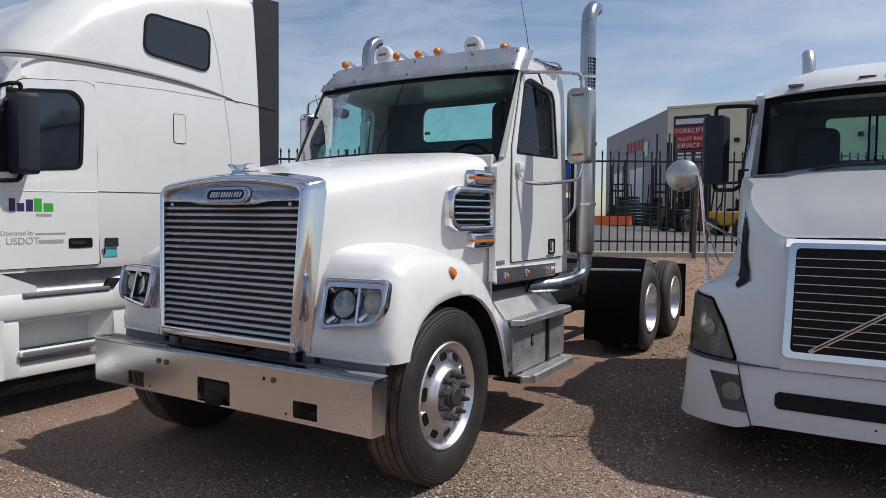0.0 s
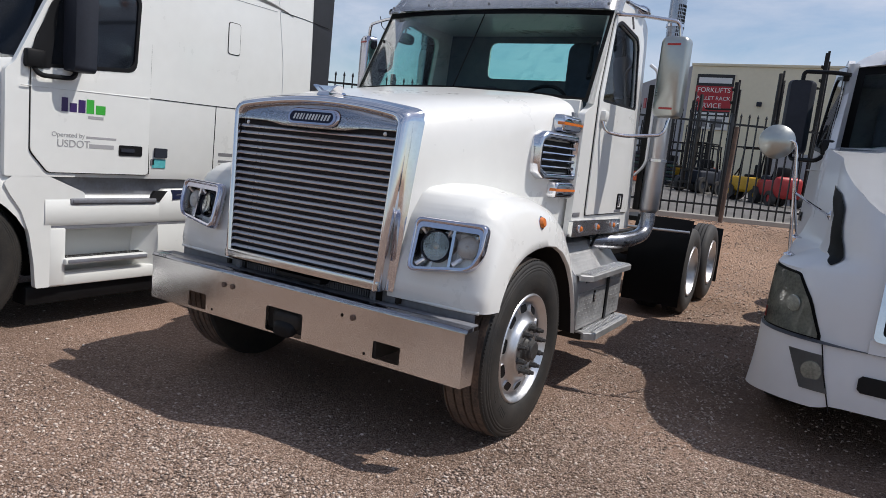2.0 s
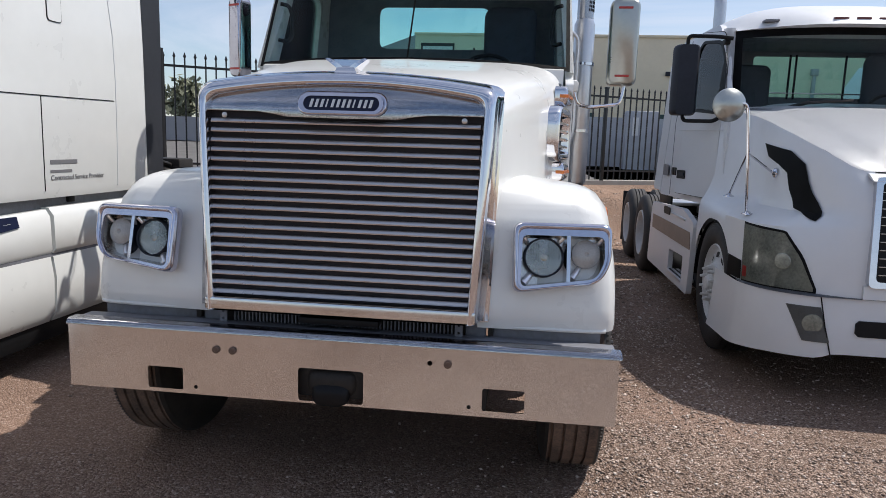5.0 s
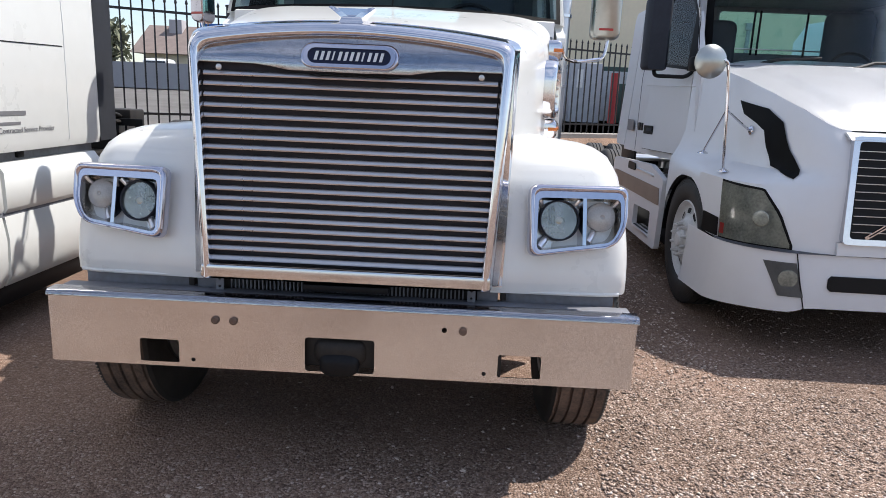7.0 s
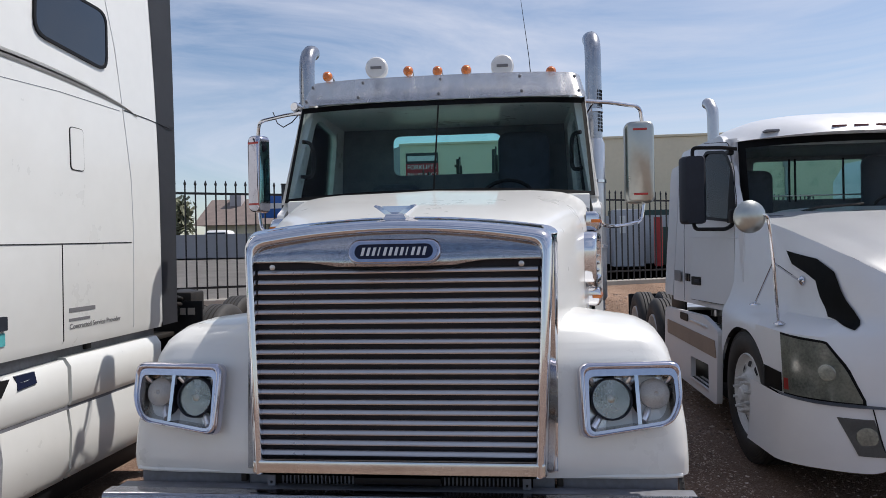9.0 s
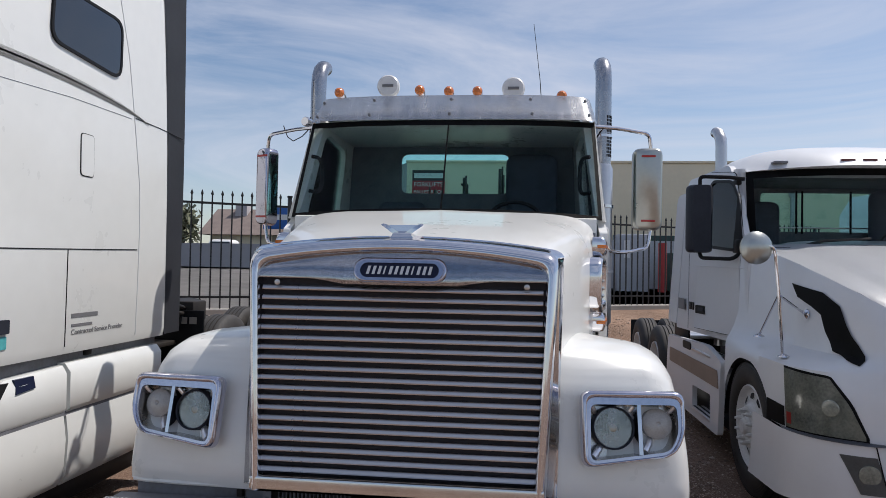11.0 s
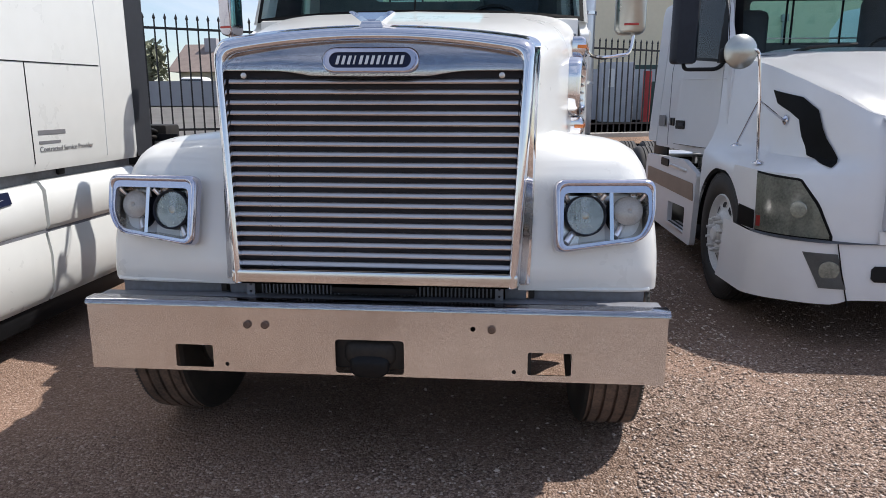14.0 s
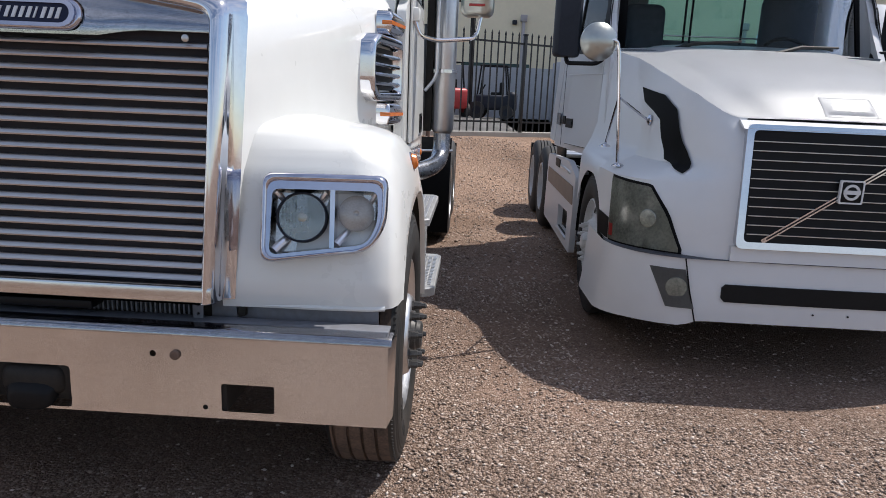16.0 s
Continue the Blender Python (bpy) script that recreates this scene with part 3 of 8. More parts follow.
def scatter_stones(name, count, x0, x1, y0, y1, keep, smin, smax, label, seed):
    """Loose stones as one mesh: each an uneven eight-sided lump, half sunk; keep(x, y) is the share that stays."""
    rng = np.random.default_rng(seed)
    shape = np.array([(1, 0, 0), (0.1, 1, 0), (-1, 0.1, 0), (0, -1, 0.1), (0.1, 0.1, 0.8), (0, 0, -0.6)])
    tri = np.array([(0, 1, 4), (1, 2, 4), (2, 3, 4), (3, 0, 4), (1, 0, 5), (2, 1, 5), (3, 2, 5), (0, 3, 5)])
    x, y = rng.uniform(x0, x1, count), rng.uniform(y0, y1, count)
    stay = rng.random(count) < keep(x, y)
    x, y = x[stay], y[stay]
    n = len(x)
    s = smin + (smax - smin) * rng.random(n) ** 2.1
    z = np.array([ground_height(p, q) for p, q in zip(x.tolist(), y.tolist())])
    p = shape[None] * (1 + rng.uniform(-0.35, 0.35, (n, 6, 3))) * s[:, None, None]
    p[:, :, 1] *= rng.uniform(0.6, 1, (n, 1))
    p[:, :, 2] *= rng.uniform(0.40, 0.75, (n, 1))
    a = rng.uniform(0, 6.28, n)
    tilt = rng.uniform(-0.5, 0.5, n)
    zz = p[:, :, 2] + p[:, :, 0] * tilt[:, None]
    c, d = np.cos(a)[:, None], np.sin(a)[:, None]
    v = np.stack([x[:, None] + p[:, :, 0] * c - p[:, :, 1] * d, y[:, None] + p[:, :, 0] * d + p[:, :, 1] * c, z[:, None] + zz + s[:, None] * 0.22], 2).reshape(-1, 3)
    f = (np.arange(n)[:, None, None] * 6 + tri[None]).reshape(-1, 3)
    me = bpy.data.meshes.new(name)
    me.vertices.add(len(v))
    me.vertices.foreach_set("co", v.astype(np.float32).ravel())
    me.loops.add(f.size)
    me.loops.foreach_set("vertex_index", f.astype(np.int32).ravel())
    me.polygons.add(len(f))
    me.polygons.foreach_set("loop_start", np.arange(0, f.size, 3, dtype=np.int32))
    me.update(calc_edges=True)
    me.materials.append(STONE)
    tagged(new(name, me), label, "gravel", "", "stuff")


def yard_density(x, y):
    """Thick in the open yard, thin on the packed dirt between and under the trucks."""
    open_yard = np.clip((1.1 - y + 0.5 * np.sin(x * 1.7)) / 1.6, 0.26, 1.0)
    under = np.where((x < 1.15) & (y > -0.45), 0.05, 1.0) * np.where((x > 2.2) & (y > 1.2), 0.15, 1.0)
    drift = 0.62 + 0.38 * np.sin(x * 2.3 + 1.1 * np.sin(y * 2.9)) * np.sin(y * 3.1 + 0.7 * np.sin(x * 1.9))
    west = 0.45 + 0.55 * np.clip((x + 0.6) / 1.6, 0.0, 1.0)
    return open_yard * under * drift * west


def bank_density(x, y):
    return np.where((np.abs(x) < 1.1) & (y < 8), 0.0, 1.0)


scatter_stones("loose_gravel", 640000, -3.2, 5.3, -1.95, 3.9, yard_density, 0.0030, 0.0150, "loose pinkish brown crushed stone on the yard", 3)
scatter_stones("bank_stones", 30000, -5.0, 5.0, 3.8, 12.6, bank_density, 0.005, 0.026, "loose stones on the gravel bank", 5)


# ---------------------------------------------------------------- the white conventional day-cab truck
truck = thing("semi_truck", (0, 3.5, 0), "white conventional day-cab semi truck with chrome grille and steel bumper", "truck")


def both(f):
    for s in (1, -1):
        f(s)


# bumper: a steel sheet with cut-outs, a rolled top and returned ends
def bumper_face(u, v, w):
    k = max(0.0, abs(u) - 1.205)
    return V((math.copysign(min(abs(u), 1.205 + k * 0.12), u), w + k * 0.99, v))


slots = [round_poly([(-0.832, 0.487), (-0.668, 0.487), (-0.668, 0.586), (-0.832, 0.586)], 0.008, 2),
         round_poly([(0.655, 0.497), (0.832, 0.497), (0.832, 0.594), (0.655, 0.594)], 0.008, 2),
         round_poly([(-0.142, 0.480), (0.146, 0.480), (0.146, 0.627), (-0.142, 0.627)], 0.014, 2),
         circle(0.430, 0.688, 0.011, 10), circle(-0.609, 0.503, 0.009, 10), circle(0.600, 0.508, 0.009, 10)]
edge_top = [(-1.32, 0.760)] + [(-1.205 + 2.41 * k / 12, 0.752) for k in range(13)] + [(1.32, 0.760)]
edge_bot = [(1.30, 0.47)] + [(1.205 - 2.41 * k / 12, 0.47) for k in range(13)] + [(-1.30, 0.47)]
bumper = part("bumper", pl(edge_top + edge_bot, slots, bumper_face, 0.006), STEEL, truck, "dull polished steel bumper with cut-outs and scuffs")


def bumper_roll(u, v):
    a = v * math.pi * 0.5
    x = -1.215 + 2.43 * u
    return V((x, 0.026 - 0.026 * math.cos(a) + (0.05 * max(0, v - 0.99) * 100 if v > 0.99 else 0), 0.752 + 0.026 * math.sin(a)))


part("rolled_edge", sh(bumper_roll, 24, 8, 0.005), CHROME, bumper)
for x, z, r in ((-0.511, 0.682, 0.017), (-0.436, 0.682, 0.017), (0.506, 0.688, 0.017)):
    part("bolt", lt([(0, r), (0.006, r), (0.010, r * 0.7), (0.011, 0)], Matrix.Translation((x, -0.001, z)) @ Matrix.Rotation(radians(-90), 4, "Z"), 14), RUST, bumper, "rusty bolt head")
part("tow_housing", bx((-0.16, 0.03, 0.485), (0.16, 0.30, 0.66), 0.02), GRIME, bumper, "black tow pin housing")
part("tow_pin", bx((-0.115, 0.006, 0.50), (0.115, 0.12, 0.62), 0.045, 4), GRIME, bumper, "greasy black tow pin")
part("tow_tongue", loft(bmesh.new(), [[V((0.085 * c * w, 0.03 - 0.045 * k, 0.525 + 0.045 * q * w - 0.025 * k)) for c, q in round_poly([(-1, -1), (1, -1), (1, 1), (-1, 1)], 0.7, 5)] for k, w in ((0, 1.0), (0.6, 0.95), (0.9, 0.8), (1.0, 0.55))]), BLACK, bumper, sharp=60)
for s in (-1, 1):
    part("bracket", bx((s * 0.62 - 0.05, 0.01, 0.49), (s * 0.62 + 0.05, 0.30, 0.74), 0.005), GRIME, bumper)

# grey pan between the bumper and the hood, radiator, brackets
part("top_flange", bx((-1.195, 0.024, 0.765), (1.195, 0.155, 0.775), 0.003), GREYSTEEL, bumper, "dusty grey top flange of the bumper")
for s in (-1, 1):
    part("pan_panel", bx((0.66 if s > 0 else -1.145, 0.195, 0.70), (1.145 if s > 0 else -0.66, 0.21, 0.822), 0.004), GREYSTEEL, truck, "grey steel panel under the fender")
    part("pan_bracket", bx((s * 0.672 - 0.012, 0.165, 0.775), (s * 0.672 + 0.012, 0.196, 0.818), 0.003), GRIME, truck)
    part("pan_block", bx((s * 0.605 - 0.045, 0.18, 0.72), (s * 0.605 + 0.045, 0.22, 0.845), 0.004), GREYSTEEL, truck)
    part("hinge_plate", pl([(s * 0.535 - 0.017, 0.765), (s * 0.535 + 0.017, 0.765), (s * 0.535 + 0.017, 0.88), (s * 0.535 - 0.017, 0.88)], [circle(s * 0.535, 0.79, 0.006, 10), circle(s * 0.535, 0.822, 0.006, 10)], lambda u, v, w: V((u, 0.125 + w, v)), 0.006), GREYSTEEL, truck)
part("radiator", bx((-0.56, 0.20, 0.70), (0.56, 0.26, 1.70), 0.01), GRIME, truck, "black radiator core")
fin = finish(bx((-0.003, 0, 0), (0.003, 0.03, 0.09)), "radiator_fin", GREYSTEEL)
for k in range(60):
    x = -0.50 + 1.0 * k / 59
    part("radiator_fin", fin, None, truck, at=base_of(truck).inverted() @ Matrix.Translation((x, 0.17, 0.77)), world=False)
part("lower_brace", bx((-0.17, 0.08, 0.80), (0.19, 0.16, 0.83), 0.008), BLACK, truck)

# grille
CX = 0.01


def g_half(z):
    return lerp(z, [(0.84, 0.612), (1.35, 0.640), (1.70, 0.655), (1.80, 0.655)])


def shell_ring(inset, top_drop, y, r):
    h = [(-g_half(0.845) + inset + CX, 0.845), (g_half(0.845) - inset + CX, 0.845), (g_half(1.8) - inset + CX, 1.832 - top_drop)]
    mid = [(CX + (g_half(1.8) - inset) * c, 1.832 - top_drop + 0.058 * (1 - c * c)) for c in (0.82, 0.6, 0.3, 0, -0.3, -0.6, -0.82)]
    pts = h + mid + [(-g_half(1.8) + inset + CX, 1.832 - top_drop)]
    rr = [0.004, 0.004, r] + [0.2] * 7 + [r]
    return [V((u, y, v)) for u, v in round_poly(pts, rr, 5)]


def hood_w(y):
    return lerp(y, [(0.1, 0.635), (0.2, 0.652), (0.6, 0.755), (1.0, 0.845), (1.35, 0.915), (1.74, 0.985)])


def lean(z):
    return 0.045 * (z - 0.845) + 0.22 * max(0.0, z - 1.72)


rings = [[p + V((0, lean(p.z), 0)) for p in shell_ring(i, d, y, r)] for i, d, y, r in ((0.0, 0, 0.21, 0.160), (0.0, 0, 0.125, 0.160), (0.003, 0.003, 0.098, 0.158), (0.010, 0.011, 0.075, 0.150), (0.020, 0.022, 0.060, 0.140), (0.032, 0.034, 0.052, 0.130), (0.044, 0.046, 0.053, 0.120), (0.052, 0.055, 0.062, 0.115), (0.056, 0.059, 0.078, 0.110), (0.057, 0.060, 0.12, 0.110))]


def shell_back(p):
    """The rear edge of the shell follows the hood, deeper towards the top."""
    y = lerp(p.z, [(0.845, 0.135), (1.3, 0.22), (1.72, 0.27), (1.82, 0.245), (1.90, 0.235)])
    k = (hood_w(y) + 0.010) / g_half(min(p.z, 1.8)) if p.z < 1.80 else 1.045
    return V((CX + (p.x - CX) * max(1.0, k), y, p.z + (0.010 if p.z > 1.8 else 0.0)))


rings = [[shell_back(p) for p in shell_ring(0.0, 0, 0.2, 0.16)]] + rings[1:]
grille = part("grille", loft(bmesh.new(), rings, True, False), CHROME, truck, "chrome radiator shell with a tall slatted grille", sharp=65)


def header(u, v):
    x = CX + (u * 2 - 1) * 0.602
    c = (x - CX) / 0.61
    z1 = 1.792 + 0.042 * (1 - c * c)
    z0 = lerp(abs(x - CX), [(0.0, 1.690), (0.24, 1.692), (0.31, 1.704), (0.38, 1.712), (0.60, 1.712)])
    z = z0 + (z1 - z0) * v
    return V((x, 0.074 + lean(z) + 0.018 * (v - 0.30) ** 2 + 0.012 * c * c, z))


part("grille_header", sh(header, 60, 12, 0.006), CHROME, grille, sharp=60)
part("grille_sill", bx((CX - 0.60, 0.055, 0.845), (CX + 0.60, 0.11, 0.903), 0.010), STEEL, grille)
part("grille_screen", loft(bmesh.new(), [[V((x, 0.13, 0.86)), V((x, 0.15, 0.86)), V((x, 0.19, 1.78)), V((x, 0.17, 1.78))] for x in (CX - 0.60, CX + 0.60)]), SCREEN, grille, "dusty black bug screen behind the bars")
slat = finish(loft(bmesh.new(), [[V((x, 0.012, 0.0092)), V((x, 0.006, 0.0092)), V((x, -0.002, 0.003)), V((x, -0.006, -0.005)), V((x, -0.004, -0.0100)), V((x, 0.012, -0.0100))] for x in (-0.585, -0.2, 0.2, 0.585)]), "slat", SLATMETAL)
NS = 19
for k in range(NS):
    z = 0.925 + (1.672 - 0.925) * k / (NS - 1)
    part("slat", slat, None, grille, at=base_of(grille).inverted() @ Matrix.Translation((CX, 0.090 + lean(z), z)) @ Matrix.Rotation(0.0012 * math.sin(k * 2.3), 4, "Y"), world=False)
for s in (-1, 1):
    part("grille_screw", lt([(0, 0.012), (0.004, 0.012), (0.006, 0.006), (0.006, 0)], Matrix.Translation((CX + s * 0.519, 0.118, 1.693)) @ Matrix.Rotation(radians(-90), 4, "Z"), 10), SLATMETAL, grille)
    for z in (1.05, 1.28, 1.5):
        part("grille_screw", lt([(0, 0.009), (0.004, 0.009), (0.006, 0)], Matrix.Translation((CX + s * (g_half(z) + 0.0), 0.185, z)) @ Matrix.Rotation(radians(0 if s > 0 else 180), 4, "Z"), 8), BRUSHED, grille)


def stadium(cx, cz, hw, hh, n=8):
    out = []
    for s, a0 in ((1, -90), (-1, 90)):
        for k in range(n + 1):
            a = radians(a0 + 180 * k / n)
            out.append((cx + s * (hw - hh) + hh * math.cos(a), cz + hh * math.sin(a)))
    return out


def on_badge(y):
    return lambda u, v, w: V((u, y + w + 0.30 * (v - 1.752) + lean(1.752), v))


badge = part("badge", pl(stadium(CX, 1.752, 0.180, 0.042), [stadium(CX, 1.752, 0.163, 0.030)], on_badge(0.050), 0.03), BEZEL, grille, "chrome-rimmed oval badge")
part("badge_rim", loft(bmesh.new(), [[on_badge(0.060 - d)(u, v, 0) for u, v in stadium(CX, 1.752, 0.196 - i, 0.051 - i)] for i, d in ((0.0, -0.012), (0.004, 0.0), (0.010, 0.003), (0.018, 0.0), (0.020, -0.012))], True, False), BEZEL, badge, sharp=60)
part("badge_field", pl(stadium(CX, 1.752, 0.164, 0.031), [], on_badge(0.056), 0.012), NAVY, badge, "dark blue badge field")
for k in range(12):
    u0 = CX - 0.134 + 0.0232 * k
    wd = 0.006 if k in (3, 8) else 0.0115
    mk = part("badge_mark", pl([(u0 - 0.004, 1.735), (u0 - 0.004 + wd, 1.735), (u0 + 0.004 + wd, 1.769), (u0 + 0.004, 1.769)], [], on_badge(0.0525), 0.004), PEARL, badge)

# hood


def hood_top(y):
    return lerp(y, [(0.12, 1.845), (0.22, 1.868), (0.6, 1.948), (1.1, 2.032), (1.74, 2.128)])


def hood_ring(y, k=0.0):
    w, zt = hood_w(y) - k, hood_top(y) - k
    zb = lerp(y, [(0.1, 0.86), (0.3, 1.0), (1.74, 1.12)])
    p = lerp(y, [(0.1, 0.30), (0.8, 0.30), (1.74, 0.21)])
    pts = []
    n = 28
    for i in range(n + 1):
        a = math.pi * i / n
        c, s = math.cos(a), math.sin(a)
        x = w * math.copysign(abs(c) ** p, c)
        z = zb + (zt - zb - 0.03) * abs(s) ** (p * 0.62) + 0.042 * (1 - (x / w) ** 2)
        pts.append(V((x + CX * 0.5, y, z)))
    return pts


ys_h = [0.185, 0.22, 0.3, 0.45, 0.6, 0.8, 1.0, 1.2, 1.4, 1.58, 1.70, 1.74]
hood = part("hood", loft(bmesh.new(), [hood_ring(y) for y in ys_h], True, True), WHITE, truck, "white sloping fibreglass hood", sharp=60)

# fenders


def arch_pq(t):
    """Outer crown and wheel opening of the fender, t from the front foot to the rear foot."""
    P = [(0.150, 0.815), (0.140, 0.88), (0.165, 1.02), (0.205, 1.16), (0.235, 1.27), (0.275, 1.345), (0.36, 1.400), (0.50, 1.425), (0.70, 1.430), (0.90, 1.415), (1.10, 1.370), (1.28, 1.280), (1.43, 1.130), (1.545, 0.93), (1.625, 0.70), (1.665, 0.47)]
    Q = [(0.335, 0.815), (0.345, 0.86), (0.370, 0.91), (0.400, 0.955), (0.435, 0.995), (0.475, 1.03), (0.53, 1.065), (0.62, 1.105), (0.75, 1.13), (0.90, 1.14), (1.06, 1.125), (1.20, 1.075), (1.34, 0.98), (1.46, 0.84), (1.555, 0.66), (1.615, 0.47)]
    k = t * (len(P) - 1)
    i = min(int(k), len(P) - 2)
    f = k - i
    mixp = lambda a, b: (a[0] + (b[0] - a[0]) * f, a[1] + (b[1] - a[1]) * f)
    return mixp(P[i], P[i + 1]), mixp(Q[i], Q[i + 1])


def fender(s):
    rows, inner = [], []
    N = 48
    for i in range(N + 1):
        t = i / N
        (py, pz), (qy, qz) = arch_pq(t)
        top = max(0.0, min(1.0, (pz - 1.25) / 0.12)) * (1 if py > 0.3 else 0)
        wi = hood_w(py) - 0.03
        dy, dz = qy - py, qz - pz
        k = max(0.0, min(1.0, (t - 0.10) / 0.25))
        k = k * k * (3 - 2 * k)
        soft = [(1.02, 0.0), (1.08, 0.05), (1.13, 0.14), (1.17, 0.30), (1.195, 0.55), (1.212, 0.85), (1.216, 1.0)]
        hard = [(1.09, 0.0), (1.135, 0.02), (1.170, 0.07), (1.192, 0.16), (1.206, 0.34), (1.214, 0.68), (1.218, 1.0)]
        xs = [(wi, 0.0), (wi + 0.035, 0.0)] + [(a[0] + (b[0] - a[0]) * k, a[1] + (b[1] - a[1]) * k) for a, b in zip(hard, soft)] + [(1.208, 1.03), (1.19, 1.035)]
        row = []
        for j, (x, f) in enumerate(xs):
            lift = 0.12 * top if j == 0 else (0.03 * top if j == 1 else 0.0)
            sweep = 0.05 * max(0.0, (x - 0.70) / 0.5) ** 2 * (1 if py < 0.35 else max(0, 1 - (py - 0.35) / 0.5))
            row.append(V((s * x, py + dy * f + (sweep if j < 8 else 0.0), pz + dz * f + lift)))
        rows.append(row)
        inner.append([V((s * x, qy - dy * 0.04, qz - dz * 0.04)) for x in (1.196, 1.0, 0.62)])
    fe = part("fender", loft(bmesh.new(), rows, False, False), WHITE, truck, "rounded white front fender", sharp=50)
    part("fender_liner", loft(bmesh.new(), inner, False, False), BLACK, fe, "black plastic wheel arch liner")
    part("lower_lip", tb([(s * 0.66, 0.163, 0.822), (s * 0.95, 0.172, 0.820), (s * 1.10, 0.186, 0.819), (s * 1.165, 0.205, 0.818)], 0.010, 8), WHITE, fe)
    return fe


both(fender)
for s in (-1, 1):
    part("fender_brace", bx((0.66 if s > 0 else -1.12, 0.20, 0.84), (1.12 if s > 0 else -0.66, 0.23, 1.0), 0.01), BLACK, truck)
    fl = part("fender_lamp", lt([(-0.01, 0.034), (0.012, 0.034), (0.026, 0.024), (0.030, 0)], Matrix.Translation((s * 1.186, 0.84, 1.277)) @ Matrix.Rotation(radians(0 if s > 0 else 180), 4, "Z") @ Matrix.Rotation(radians(-14), 4, "Y"), 18), AMBER, truck, "round amber side lamp")
    part("lamp_rim", lt([(-0.01, 0.042), (0.008, 0.041), (0.010, 0.034), (-0.01, 0.033)], Matrix.Translation((s * 1.184, 0.84, 1.276)) @ Matrix.Rotation(radians(0 if s > 0 else 180), 4, "Z") @ Matrix.Rotation(radians(-14), 4, "Y"), 18, True), CHROME, fl)


# headlamps
def headlamp(s):
    m = Matrix.Translation((s * 0.962, 0.168, 1.135)) @ Matrix.Rotation(radians(s * 7), 4, "Z") @ Matrix.Rotation(radians(-13), 4, "X")
    put = lambda u, v, w: m @ V((s * u, w, v))
    outer = round_poly([(-0.205, -0.150), (0.150, -0.105), (0.200, -0.02), (0.203, 0.138), (-0.203, 0.138)], [0.045, 0.05, 0.05, 0.04, 0.04], 4)
    inner = round_poly([(-0.180, -0.127), (0.140, -0.086), (0.176, -0.012), (0.173, 0.093), (-0.173, 0.093)], [0.03, 0.035, 0.035, 0.025, 0.025], 4)
    lamp = part("headlamp", pl(outer, [inner], lambda u, v, w: put(u, v, w - 0.022), 0.045), BEZEL, truck, "twin round headlamp in a chrome bezel", sharp=45)
    part("lip", loft(bmesh.new(), [[put(u * k, v * k + a * max(0, v), d) for u, v in outer] for k, a, d in ((1.03, 0.05, 0.020), (1.035, 0.05, -0.004), (1.012, 0.04, -0.024), (0.985, 0.0, -0.034), (0.955, -0.03, -0.034), (0.930, -0.06, -0.022), (0.915, -0.075, -0.006))], True, False), BEZEL, lamp, sharp=70)
    part("bucket", pl(inner, [], lambda u, v, w: put(u, v, 0.050 + w), 0.006), DARKCHROME, lamp)
    part("bucket_wall", loft(bmesh.new(), [[put(u, v, -0.01) for u, v in inner], [put(u * 0.95, v * 0.93, 0.051) for u, v in inner]], True, False), DARKCHROME, lamp)
    part("divider", loft(bmesh.new(), [[put(0.024 - 0.008, z, -0.012), put(0.024 + 0.008, z, -0.012), put(0.024 + 0.015, z, 0.05), put(0.024 - 0.015, z, 0.05)] for z in (-0.10, 0.094)]), CHROME, lamp)
    for cx, cz, r, clear in ((-0.078, 0.002, 0.078, True), (0.103, 0.020, 0.061, False)):
        mm = m @ Matrix.Translation((s * cx, 0.03, cz)) @ Matrix.Rotation(radians(-90), 4, "Z")
        if clear:
            part("reflector", lt([(-0.04, 0.0), (-0.03, r * 0.35), (-0.012, r * 0.7), (0.010, r * 0.97), (0.016, r)], mm, 28), STACK, lamp)
            part("lamp_ring", lt([(-0.02, r), (0.028, r), (0.032, r + 0.003), (0.028, r + 0.007), (-0.02, r + 0.008)], mm, 32, True), DARKGREY, lamp)
            glass_ = part("lens", lt([(0.024, r), (0.030, r * 0.7), (0.033, r * 0.3), (0.034, 0)], mm, 28), LENS, lamp, "clear fluted lens")
            for k in range(-6, 7):
                if abs(k) > 1:
                    h = math.sqrt(max(0.0, 0.86 - (k / 7.2) ** 2)) * r
                    part("flute", tb([mm @ V((0.018, -k * r / 7.2, -h * (0.35 if k > 0 else 0.2))), mm @ V((0.018, -k * r / 7.2, h))], 0.0026, 6), LENS, glass_)
            part("bulb_cap", lt([(-0.02, 0.019), (0.014, 0.019), (0.018, 0.013), (0.019, 0)], mm, 16), BRUSHED, lamp)
        else:
            part("lens", lt([(-0.02, r), (0.014, r), (0.024, r * 0.8), (0.029, r * 0.4), (0.030, 0.010), (0.026, 0.004), (0.026, 0)], mm, 28), FROSTED, lamp, "frosted round lens")
    for u0, v0, u1, v1, r in ((-0.166, -0.112, -0.122, -0.062, 0.015), (0.040, -0.088, 0.076, -0.040, 0.014), (0.004, 0.088, -0.024, 0.052, 0.009), (0.168, 0.088, 0.150, 0.058, 0.008), (-0.166, 0.086, -0.142, 0.058, 0.009)):
        part("gusset", tb([put(u0, v0, -0.004), put(u0 + (u1 - u0) * 0.5, v0 + (v1 - v0) * 0.5, 0.008), put(u1, v1, 0.034)], [r, r, r * 0.8], 10), PEARLCHROME, lamp)
    return lamp


both(headlamp)

